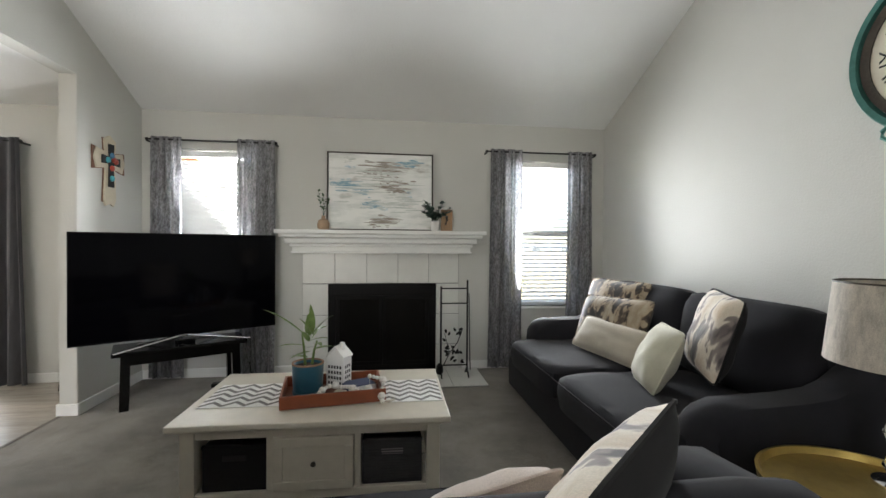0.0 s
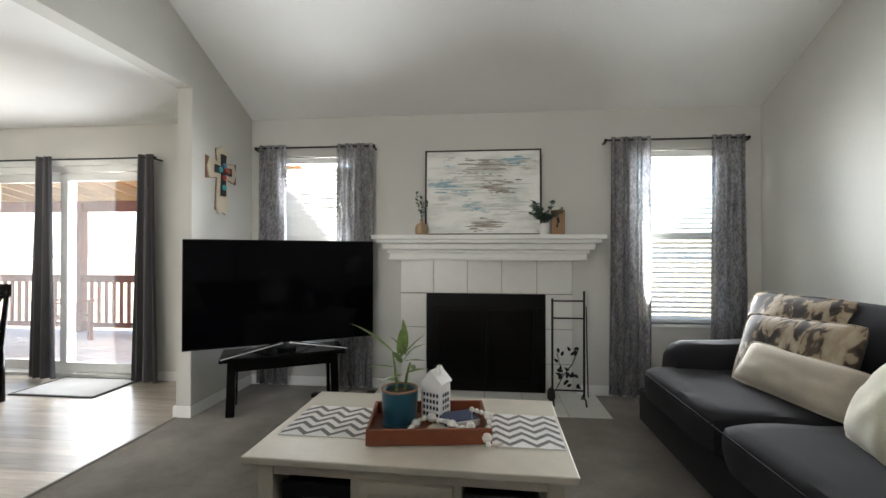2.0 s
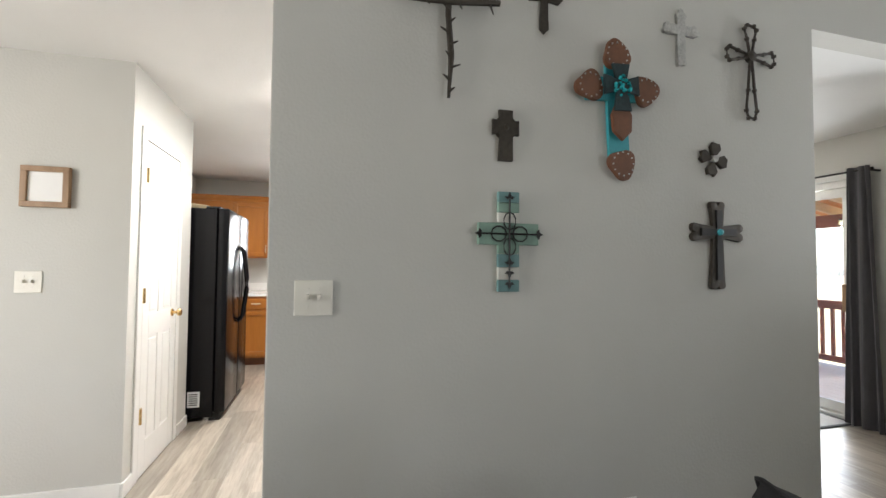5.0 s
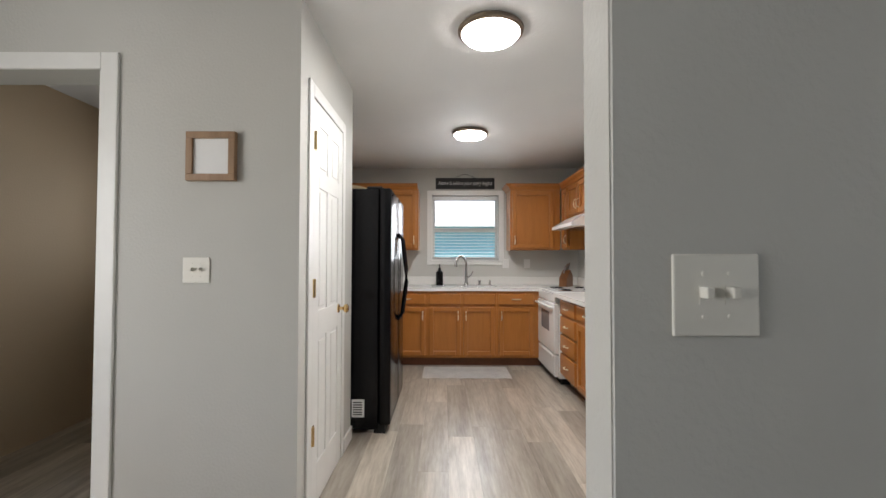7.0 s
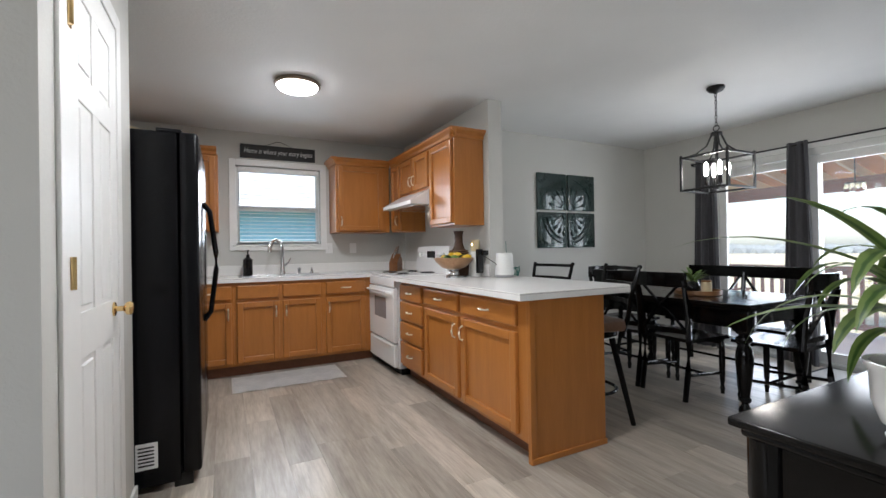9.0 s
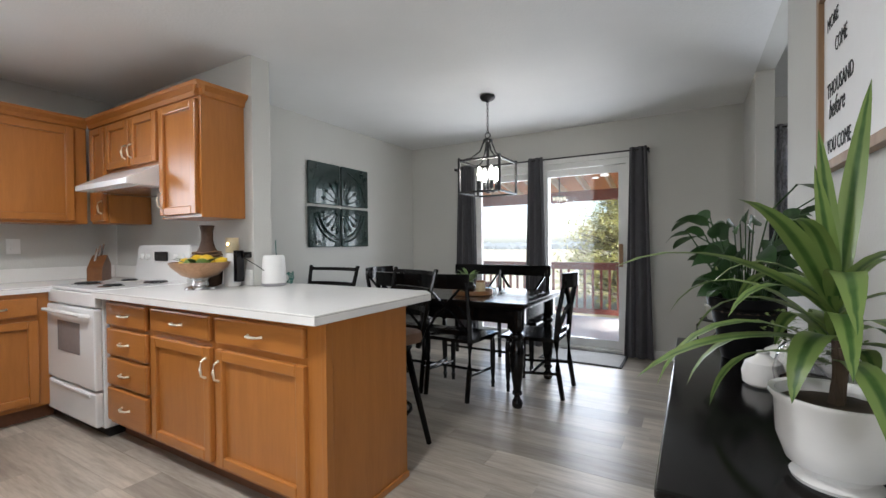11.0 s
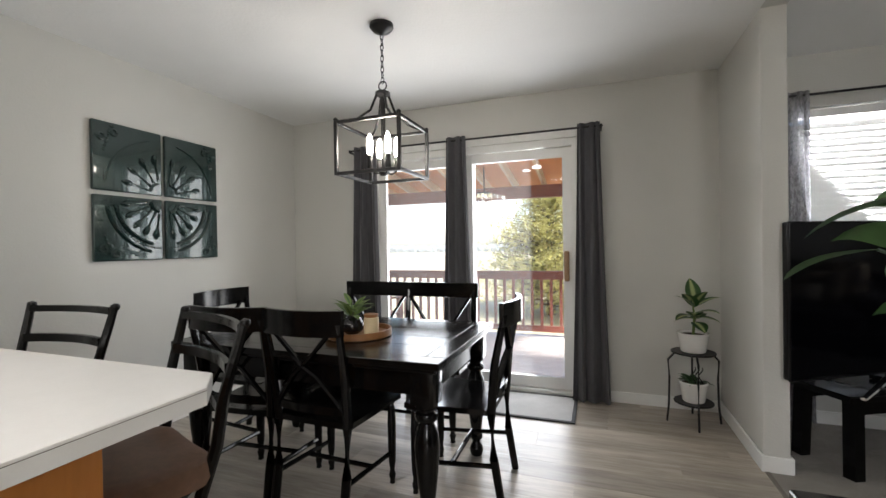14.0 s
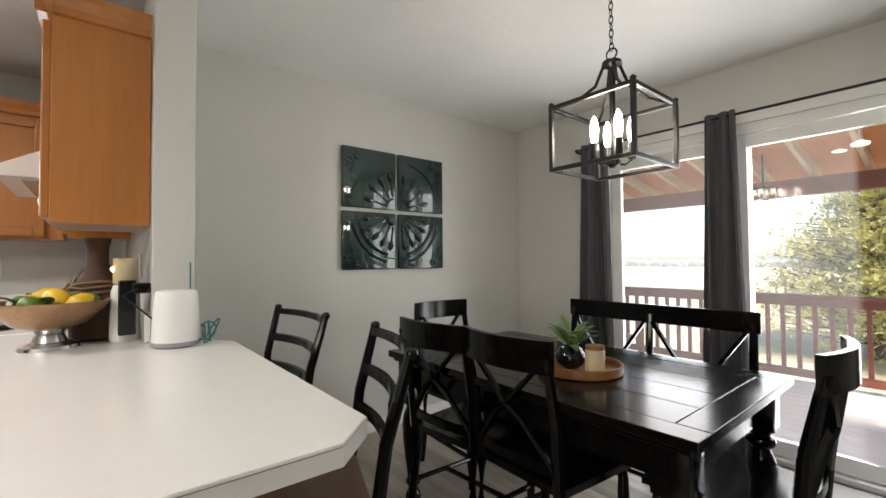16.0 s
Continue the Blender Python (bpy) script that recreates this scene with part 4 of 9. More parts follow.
# firebox with doors
fb = part("firebox", B((-0.40, 0.63), (0.30, 0.34), (0.0, 0.86)), ROOM_DARK, fp)
bm = bmesh.new()
box(bm, (-0.40, -0.38), (0.0, 0.30), (0.0, 0.86))
box(bm, (0.61, 0.63), (0.0, 0.30), (0.0, 0.86))
box(bm, (-0.38, 0.61), (0.0, 0.30), (0.84, 0.86))
box(bm, (-0.38, 0.61), (0.0, 0.30), (0.0, 0.03))
part("firebox_liner", bm, ROOM_DARK, fp)
for nm, bmx in (("surround", B((-0.40, 0.63), (-0.035, -0.015), (0.745, 0.86), 0.004)), ("surround", B((-0.40, -0.33), (-0.035, -0.015), (0.02, 0.745), 0.004)),
                ("surround", B((0.56, 0.63), (-0.035, -0.015), (0.02, 0.745), 0.004)), ("surround", B((-0.40, 0.63), (-0.035, -0.015), (0.0, 0.075), 0.004))):
    part(nm, bmx, HEARTH_BLACK, fp)
for a, b in ((-0.33, 0.113), (0.117, 0.56)):
    dr = part("glass_door", B((a + 0.035, b - 0.035), (-0.03, -0.024), (0.11, 0.71)), FIREGLASS, fp, "smoked glass door")
    for bmx in (B((a, b), (-0.036, -0.018), (0.71, 0.745), 0.003), B((a, b), (-0.036, -0.018), (0.075, 0.11), 0.003),
                B((a, a + 0.035), (-0.036, -0.018), (0.11, 0.71), 0.003), B((b - 0.035, b), (-0.036, -0.018), (0.11, 0.71), 0.003)):
        part("door_frame", bmx, HEARTH_BLACK, dr)
hearth = thing("hearth", "cream square tile hearth set in the carpet", "hearth", pose(0, 0, 0))
part("mortar_bed", B((-0.83, 1.05), (3.72, NORTH - 0.016), (0.0, 0.006)), GROUT, hearth)
hm = mesh_of(B((0, 0.307), (0, 0.262), (0, 0.006), 0.0015, 1), TILE)
for i in range(6):
    for j in range(2):
        o = new("tile", hm)
        o.parent = hearth
        o.matrix_basis = pose(-0.828 + i * 0.313, 3.724 + j * 0.267, 0.006)

# tool stand
ts = thing("fireplace_tool_stand", "black wrought-iron fireplace tool stand with leaf screen", "fireplace tools", pose(0.78, 4.02, 0.012))
for x in (-0.125, 0.125):
    part("upright", T([(x, 0, 0.03), (x, 0, 0.84 if x < 0 else 0.90)], 0.009, 8), IRON, ts)
    part("foot", T([(x, -0.09, 0.0), (x, -0.05, 0.045), (x, 0.05, 0.045), (x, 0.09, 0.0)], 0.007, 6), IRON, ts)
for z in (0.82, 0.68, 0.10):
    part("crossbar", T([(-0.125, 0, z), (0.125, 0, z)], 0.007, 6), IRON, ts)
part("vine_stem", T([(-0.1, -0.004, 0.1), (-0.04, -0.006, 0.22), (0.03, -0.006, 0.31), (0.08, -0.004, 0.44)], 0.004, 6), IRON, ts)
part("vine_stem", T([(-0.04, -0.006, 0.22), (-0.07, -0.006, 0.32), (-0.09, -0.006, 0.40)], 0.003, 6), IRON, ts)
rnd = random.Random(4)
bm = bmesh.new()
for k in range(26):
    a = rnd.uniform(0, 6.28)
    x, z = rnd.uniform(-0.1, 0.1), rnd.uniform(0.12, 0.46)
    slab(bm, [(0, -0.004), (0.012, 0.008), (0.011, 0.024), (0, 0.042), (-0.011, 0.024), (-0.012, 0.008)], 0.003, pose(x, -0.004, z) @ pose(0, 0, 0, 0, math.degrees(a), 0))
tagged(part("iron_leaves", bm, IRON, ts), kind="stuff")
part("poker", T([(0.135, -0.03, 0.78), (0.14, -0.035, 0.4), (0.15, -0.03, 0.06)], 0.005, 6), IRON, ts)
part("brush_head", lathe(bmesh.new(), [(0.02, 0), (0.034, 0.02), (0.03, 0.08), (0.01, 0.1)], 12, pose(-0.14, -0.04, 0.03)), IRON, ts, smooth=True)

# canvas
pic = thing("painting", "white abstract canvas with blue and taupe strokes in thin dark frame", "painting", pose(0.09, 4.235, 1.372, -3.0))
part("canvas", B((-0.49, 0.49), (-0.035, -0.01), (0.012, 0.735), 0.002), painting_mat("abstract_canvas"), pic)
rnd = random.Random(9)
for nm, bmx in (("frame_rail", B((-0.505, 0.505), (-0.042, 0), (0, 0.012))), ("frame_rail", B((-0.505, 0.505), (-0.042, 0), (0.735, 0.747))),
                ("frame_stile", B((-0.505, -0.493), (-0.042, 0), (0.012, 0.735))), ("frame_stile", B((0.493, 0.505), (-0.042, 0), (0.012, 0.735)))):
    part(nm, bmx, DARK_BRONZE, pic)


def oil(name, color, canvas=(0.74, 0.75, 0.72)):
    """Dry-brushed oil paint: each streak between the pigment and the canvas white."""
    m, nt, b = material(name)
    v = coords(nt, (3, 1, 14), kind="Object")
    g = nt.nodes.new("ShaderNodeNewGeometry")
    n1 = noise_tex(nt, v, 6, 4, 0.65)
    pig = mix_rgb(nt, ramp(nt, g.outputs["Random Per Island"], (0.6, (0, 0, 0)), (1.0, (0.5, 0.5, 0.5))), color, canvas)
    nt.links.new(mix_rgb(nt, ramp(nt, n1, (0.46, (0, 0, 0)), (0.70, (0.6, 0.6, 0.6))), pig, canvas), b.inputs["Base Color"])
    b.inputs["Roughness"].default_value = 0.55
    bump(nt, b, n1, 0.3, 0.002)
    return m


def brush_patch(cx, cz, w, h, n, seed):
    """A patch of overlapping dry streaks, longer in its middle, each a thin layer over the last."""
    rnd, bm = random.Random(seed), bmesh.new()
    for k in range(n):
        u = rnd.uniform(-1, 1)
        x, z = cx + w * 0.7 * rnd.gauss(0, 0.45), cz + h * u
        L, t = w * rnd.uniform(0.18, 0.62) * (1.15 - abs(u)), rnd.uniform(0.0025, 0.0075)
        out = []
        for i in range(20):
            a = 2 * math.pi * i / 20
            r = 1 + 0.35 * noise.noise(Vector((math.cos(a) * 3 + k * 3.1, math.sin(a) * 3, seed)))
            out.append((max(-0.48, min(0.48, x + L * math.cos(a) * r)), max(0.02, min(0.728, z + t * math.sin(a) * r + 0.006 * math.sin(x * 20 + k)))))
        slab(bm, out, 0.0004 + 0.00004 * k, pose(0, -0.0352, 0))
    return bm


TAUPE_PAINT = oil("taupe_oil_paint", (0.26, 0.21, 0.165))
WASH_PAINT = oil("sage_wash_paint", (0.55, 0.58, 0.54))
SKY_PAINT = oil("blue_oil_paint", (0.20, 0.37, 0.46))
for k, (x, z, w, h, n, pm) in enumerate(((-0.02, 0.42, 0.40, 0.22, 40, WASH_PAINT), (0.20, 0.25, 0.22, 0.12, 22, WASH_PAINT), (-0.03, 0.60, 0.26, 0.07, 34, TAUPE_PAINT), (0.12, 0.42, 0.24, 0.06, 34, TAUPE_PAINT),
                                         (0.02, 0.50, 0.16, 0.05, 16, TAUPE_PAINT), (0.03, 0.09, 0.20, 0.06, 26, TAUPE_PAINT), (-0.32, 0.68, 0.12, 0.03, 9, WASH_PAINT),
                                         (-0.32, 0.43, 0.26, 0.06, 30, SKY_PAINT), (-0.09, 0.26, 0.15, 0.05, 20, SKY_PAINT), (0.27, 0.655, 0.15, 0.045, 22, SKY_PAINT), (-0.15, 0.36, 0.12, 0.03, 10, SKY_PAINT))):
    tagged(part("brush_patch", brush_patch(x, z, w, h, n, k + 1), pm, pic), kind="stuff")

# mantel pieces
vz = thing("bud_vase", "small tan ceramic bud vase with leafy sprigs", "vase", pose(-0.43, 4.11, 1.371))
part("body", lathe(bmesh.new(), [(0.03, 0), (0.052, 0.012), (0.056, 0.05), (0.046, 0.085), (0.018, 0.105), (0.016, 0.125), (0.02, 0.13)], 20), plain("tan_ceramic", (0.40, 0.27, 0.17), 0.5, var=0.15), vz, smooth=True)
rnd = random.Random(2)
for k in range(4):
    a = k * 1.7
    tip = Vector((0.045 * math.cos(a), 0.03 * math.sin(a), 0.27 + 0.04 * (k % 3)))
    part("sprig", T([(0, 0, 0.12), tip * 0.7 + Vector((0, 0, 0.03)), tip], 0.0016, 5), LEAF_GREY, vz)
    bm = bmesh.new()
    for j in range(6):
        s = 0.5 + 0.5 * j / 5
        leaf(bm, Vector((0, 0, 0.06)) + (tip - Vector((0, 0, 0.06))) * s, (rnd.uniform(-1, 1), rnd.uniform(-1, 1), 0.5), 0.04, 0.022, 0.2, n=3)
    part("leaves", bm, LEAF, vz)
pl = thing("eucalyptus_pot", "grey-green trailing eucalyptus in white mug pot", "plant", pose(0.60, 4.09, 1.371))
part("pot", lathe(bmesh.new(), [(0.032, 0), (0.04, 0.01), (0.045, 0.09), (0.04, 0.09), (0.036, 0.08)], 18), CERAMIC, pl, smooth=True)
rnd = random.Random(5)
for k in range(22):
    a = rnd.uniform(0, 6.28)
    L = rnd.uniform(0.09, 0.19)
    tip = Vector((math.cos(a) * L * 0.8, math.sin(a) * L * 0.35 - 0.02, 0.10 + rnd.uniform(0.03, 0.17)))
    part("stem", T([(0, 0, 0.07), tip * 0.55 + Vector((0, 0, 0.07)), tip], 0.0016, 4), LEAF_GREY, pl)
    bm = bmesh.new()
    for j in range(7):
        p = Vector((0, 0, 0.09)).lerp(tip, 0.35 + 0.65 * j / 6)
        leaf(bm, p, (rnd.uniform(-1, 1), rnd.uniform(-1, 0.6), rnd.uniform(-0.2, 0.8)), 0.046, 0.040, 0.2, n=3, point=0.8)
    part("leaves", bm, LEAF_GREY, pl)
bd = thing("wooden_block_sign", "small tan wooden block with dark letter leaning on mantel", "sign", pose(0.715, 4.11, 1.371, 0, 0, 3))
part("block", B((-0.055, 0.055), (-0.012, 0.02), (0, 0.205), 0.003), FRAME_OAK, bd)
part("initial_mark", slab(bmesh.new(), [(-0.02, 0), (-0.004, 0), (-0.002, 0.03), (0.012, 0.045), (0.004, 0.085), (-0.016, 0.07), (-0.008, 0.04)], 0.002, pose(0, -0.0125, 0.06)), INK, bd)

# television on its bench
tv = thing("television", "large flat-screen television switched off on chrome stand", "television", pose(-1.475, 3.775, 0.44, 0, 0, 31.5))
part("screen", B((-0.705, 0.705), (-0.022, -0.012), (0.068, 0.868), 0.002), SCREEN, tv)
part("back_shell", B((-0.71, 0.71), (-0.012, 0.022), (0.062, 0.874), 0.008), BLACK_GLOSS, tv)
part("rear_bulge", B((-0.45, 0.45), (0.022, 0.055), (0.12, 0.55), 0.015), BLACK_GLOSS, tv)
for bmx in (B((-0.713, 0.713), (-0.024, -0.010), (0.058, 0.066), 0.002), B((-0.713, 0.713), (-0.024, -0.010), (0.870, 0.877), 0.002),
            B((-0.713, -0.706), (-0.024, -0.010), (0.066, 0.870), 0.002), B((0.706, 0.713), (-0.024, -0.010), (0.066, 0.870), 0.002)):
    part("bezel", bmx, BLACK_GLOSS, tv)
for sx in (-1, 1):
    part("stand_leg", T([(sx * 0.02, 0.0, 0.058), (sx * 0.10, -0.05, 0.052), (sx * 0.46, -0.17, 0.004)], [0.016, 0.015, 0.010], 8, (1.4, 0.7)), CHROME, tv, smooth=True)
    part("stand_leg", T([(sx * 0.02, 0.02, 0.058), (sx * 0.08, 0.05, 0.05), (sx * 0.30, 0.12, 0.0)], [0.012, 0.011, 0.008], 8, (1.4, 0.6)), CHROME, tv, smooth=True)
part("stand_neck", B((-0.06, 0.06), (-0.02, 0.03), (0.045, 0.075), 0.01), CHROME, tv)
tb = thing("television_bench", "black wooden bench under the television", "bench", pose(-1.50, 3.80, 0, 0, 0, 28))
part("top", B((-0.455, 0.455), (-0.19, 0.17), (0.405, 0.438), 0.006), BLACK_WOOD, tb)
for sx, sy in ((-1, -1), (1, -1), (-1, 1), (1, 1)):
    bm = bmesh.new()
    bar(bm, (sx * 0.37, sy * 0.13, 0.405), (sx * 0.38, sy * 0.14, 0.0), 0.06, 0.06)
    part("leg", bm, BLACK_WOOD, tb)
part("apron", B((-0.345, 0.345), (-0.155, -0.135), (0.33, 0.405)), BLACK_WOOD, tb)
part("apron", B((-0.345, 0.345), (0.115, 0.135), (0.33, 0.405)), BLACK_WOOD, tb)
bx = thing("media_box", "small black media box with cable under the television", "media player", pose(-1.48, 3.80, 0.44, 0, 0, 28))
part("case", B((-0.07, 0.07), (-0.05, 0.05), (0, 0.028), 0.006), BLACK_GLOSS, bx)
part("cable", T([(0.05, 0.05, 0.01), (0.1, 0.12, 0.01), (0.2, 0.16, 0.008)], 0.003, 6), IRON, bx)
vg = thing("power_adapter", "black power adapter and cord lying on the carpet", "power adapter", pose(-1.28, 3.98, 0.0))
part("brick", B((-0.06, 0.06), (-0.03, 0.03), (0, 0.035), 0.006), BLACK_GLOSS, vg)
part("cord", T([(0.06, 0, 0.015), (0.16, 0.05, 0.006), (0.22, 0.16, 0.02), (0.18, 0.22, 0.15)], 0.004, 6), IRON, vg)
fr = thing("floor_register", "brown metal floor vent by the curtain", "floor vent", pose(-0.76, 4.12, 0.0))
part("frame", B((-0.15, 0.12), (-0.06, 0.06), (0, 0.006), 0.002), DARK_BRONZE, fr)
for i in range(8):
    part("louvre", B((-0.13 + i * 0.03, -0.115 + i * 0.03), (-0.045, 0.045), (0.006, 0.009)), IRON, fr)

# coffee table
ct = thing("coffee_table", "whitewashed wooden coffee table with drawer and basket cubbies", "coffee table", pose(-0.165, 2.345, 0, 0, 0, -1.2))
ctw, ctd, cth = 0.605, 0.37, 0.475
part("tabletop", B((-ctw, ctw), (-ctd, ctd), (cth - 0.028, cth), 0.005), LINEN_WHITE, ct)
part("top_moulding", B((-ctw + 0.03, ctw - 0.03), (-ctd + 0.03, ctd - 0.03), (cth - 0.045, cth - 0.028), 0.004), LINEN_WHITE, ct)
for sx, sy in ((-1, -1), (1, -1), (-1, 1), (1, 1)):
    part("leg", B((sx * 0.53 - 0.03, sx * 0.53 + 0.03), (sy * 0.30 - 0.03, sy * 0.30 + 0.03), (0, cth - 0.045), 0.003), LINEN_WHITE, ct)
part("lower_shelf", B((-0.50, 0.50), (-0.30, 0.30), (0.125, 0.15), 0.003), LINEN_WHITE, ct)
part("rail_bottom", B((-0.50, 0.50), (-0.325, -0.30), (0.105, 0.155), 0.003), LINEN_WHITE, ct)
part("rail_top", B((-0.50, 0.50), (-0.322, -0.30), (0.395, 0.43)), LINEN_WHITE, ct)
for x in (-0.19, 0.19):
    part("divider", B((x - 0.014, x + 0.014), (-0.318, 0.30), (0.15, 0.43)), LINEN_WHITE, ct)
dw = part("drawer_front", B((-0.172, 0.172), (-0.328, -0.308), (0.16, 0.392), 0.004), LINEN_WHITE, ct)
for bmx in (B((-0.172, 0.172), (-0.338, -0.328), (0.352, 0.392), 0.003), B((-0.172, 0.172), (-0.338, -0.328), (0.16, 0.20), 0.003),
            B((-0.172, -0.132), (-0.338, -0.328), (0.20, 0.352), 0.003), B((0.132, 0.172), (-0.338, -0.328), (0.20, 0.352), 0.003)):
    part("drawer_moulding", bmx, LINEN_WHITE, dw)
part("knob", lathe(bmesh.new(), [(0.006, 0), (0.006, 0.010), (0.012, 0.016), (0.001, 0.022)], 12, pose(0, -0.328, 0.276, 90)), DARK_BRONZE, dw, "small dark knob", True)
part("side_panel", B((-0.545, -0.525), (-0.27, 0.27), (0.125, 0.43)), LINEN_WHITE, ct)
part("side_panel", B((0.525, 0.545), (-0.27, 0.27), (0.125, 0.43)), LINEN_WHITE, ct)
part("back_panel", B((-0.50, 0.50), (0.29, 0.31), (0.125, 0.43)), LINEN_WHITE, ct)
ct_m = ct.matrix_basis.copy()
for k, x in enumerate((-0.345, 0.345)):
    bk = thing("storage_basket", "dark fabric storage bin in the table cubby" if k == 0 else "dark woven storage basket with a worn tag", "basket", ct_m @ pose(x, -0.02, 0.151))
    bm = bmesh.new()
    for bmx in ((-0.135, 0.135, -0.28, -0.265, 0, 0.20), (-0.135, 0.135, 0.20, 0.215, 0, 0.2), (-0.135, -0.12, -0.265, 0.2, 0, 0.2), (0.12, 0.135, -0.265, 0.2, 0, 0.2), (-0.12, 0.12, -0.265, 0.2, 0, 0.012)):
        box(bm, bmx[0:2], bmx[2:4], bmx[4:6], 0.003)
    part("bin", bm, WICKER if k else CHARCOAL, bk)
    part("rim", B((-0.138, 0.138), (-0.284, -0.262), (0.19, 0.205), 0.004), WICKER if k else CHARCOAL, bk)
    # The bin's slot is a dark plate, its shade put into the colour.
    part("handle_slot", B((-0.05, 0.05), (-0.283, -0.279), (0.135, 0.16), 0.003), ROOM_DARK if k == 0 else plain("worn_tag", (0.22, 0.2, 0.2), 0.8), bk)
    if k:
        for i in range(14):
            part("weave_band", B((-0.136, 0.136), (-0.2835, -0.280), (0.012 + i * 0.0125, 0.020 + i * 0.0125), 0.002, 1), WICKER, bk)
rn = thing("table_runner", "grey and white chevron cloth table runner", "table runner", ct_m @ pose(0.015, -0.01, cth + 0.001))
CHEV_GREY, CHEV_WHITE = fabric("runner_grey", (0.12, 0.11, 0.10)), fabric("runner_white", (0.78, 0.77, 0.74))
part("cloth", B((-0.575, 0.575), (-0.165, 0.165), (0, 0.002)), CHEV_WHITE, rn)
for r in range(5):
    y = -0.124 + r * 0.062
    bm = bmesh.new()
    n = 22
    up, lo = [], []
    for i in range(n + 1):
        x = -0.573 + 1.146 * i / n
        yy = y + (0.025 if i % 2 else -0.025)
        up.append(bm.verts.new((x, yy + 0.014, 0.0032)))
        lo.append(bm.verts.new((x, yy - 0.014, 0.0032)))
    for i in range(n):
        bm.faces.new((lo[i], lo[i + 1], up[i + 1], up[i]))
    part("chevron_stripe", bm, CHEV_GREY, rn)
tr = thing("serving_tray", "rust-red wooden tray on the coffee table", "tray", ct_m @ pose(0.045, -0.045, cth + 0.004, 0, 0, 9))
part("base", B((-0.235, 0.235), (-0.15, 0.15), (0, 0.010), 0.002), TERRACOTTA, tr)
for bmx in (B((-0.245, 0.245), (-0.162, -0.15), (0, 0.062), 0.003), B((-0.245, 0.245), (0.15, 0.162), (0, 0.062), 0.003),
            B((-0.245, -0.233), (-0.15, 0.15), (0, 0.062), 0.003), B((0.233, 0.245), (-0.15, 0.15), (0, 0.062), 0.003)):
    part("side", bmx, TERRACOTTA, tr)
tr_m = tr.matrix_basis.copy()
pp = thing("potted_plant", "slender green dracaena in teal ceramic pot", "plant", tr_m @ pose(-0.125, 0.02, 0.011))
part("saucer", lathe(bmesh.new(), [(0.06, 0), (0.074, 0.004), (0.078, 0.018), (0.07, 0.018), (0.066, 0.008)], 24), TEAL_POT, pp, smooth=True)
part("pot", lathe(bmesh.new(), [(0.062, 0.008), (0.072, 0.02), (0.078, 0.15), (0.074, 0.155), (0.069, 0.15), (0.066, 0.135)], 28), TEAL_POT, pp, smooth=True)
part("pot_rim", lathe(bmesh.new(), [(0.0695, 0.150), (0.0785, 0.150), (0.0785, 0.157), (0.0695, 0.157), (0.0695, 0.150)], 28, close=False), plain("bare_clay", (0.26, 0.15, 0.09), 0.8), pp)
part("soil", lathe(bmesh.new(), [(0.066, 0.12), (0.066, 0.137), (0.03, 0.142), (0.001, 0.143)], 20), SOIL, pp)
for k, (bx_, h) in enumerate((((-0.012, 0.0), 0.17), ((0.018, 0.01), 0.13))):
    part("stem", T([(bx_[0], bx_[1], 0.13), (bx_[0] * 1.6, bx_[1], 0.13 + h * 0.6), (bx_[0] * 2.4, bx_[1], 0.13 + h)], [0.007, 0.006, 0.004], 8), LEAF_LIGHT, pp, smooth=True)
rnd = random.Random(11)
for k, (az, el, L, z) in enumerate(((172, 40, 0.24, 0.30), (200, 15, 0.13, 0.24), (20, 30, 0.14, 0.28), (60, 70, 0.13, 0.30), (330, 20, 0.13, 0.26), (150, 5, 0.12, 0.18), (250, 45, 0.12, 0.26), (100, 62, 0.12, 0.29), (190, -8, 0.11, 0.21), (10, 55, 0.10, 0.27), (340, 48, 0.15, 0.30), (120, 80, 0.14, 0.31), (215, 55, 0.13, 0.29), (285, 15, 0.14, 0.25), (35, 5, 0.12, 0.22))):
    bm = bmesh.new()
    a, e = radians(az), radians(el)
    leaf(bm, (-0.02 + 0.004 * k, 0, z), (math.cos(a) * math.cos(e), math.sin(a) * math.cos(e), math.sin(e)), L, 0.034, 0.5, n=8)
    part("blade_leaf", bm, LEAF_LIGHT, pp)
hs = thing("lantern_house", "white metal house-shaped lantern with window cut-outs", "ornament", tr_m @ pose(0.03, 0.085, 0.011, 0, 0, -34) @ Matrix.Scale(0.84, 4))
hw, hd_, hh = 0.060, 0.048, 0.195
bm = bmesh.new()
slab(bm, [(-hw, 0), (hw, 0), (hw, hh), (-hw, hh)], 2 * hd_, pose(0, hd_, 0))
part("wall_shell", bm, CERAMIC, hs)
bm = slab(bmesh.new(), [(-hw, hh), (hw, hh), (0, hh + 0.058)], 2 * hd_, pose(0, hd_, 0))
part("gable", bm, CERAMIC, hs)
for sx in (-1, 1):
    bm = bmesh.new()
    slab(bm, [(0, hh + 0.068), (sx * (hw + 0.008), hh + 0.002), (sx * (hw + 0.008), hh - 0.005), (0, hh + 0.059)], 2 * hd_ + 0.012, pose(0, hd_ + 0.006, 0))
    bmesh.ops.recalc_face_normals(bm, faces=bm.faces)
    part("roof_slope", bm, CERAMIC, hs)
part("chimney", B((0.012, 0.034), (-0.012, 0.012), (hh + 0.02, hh + 0.085), 0.002), CERAMIC, hs)
# Nothing is cut out: dark plates on the walls paint the shade of holes.
wm = mesh_of(B((-0.006, 0.006), (-0.0015, 0.0), (-0.009, 0.009)), ROOM_DARK)
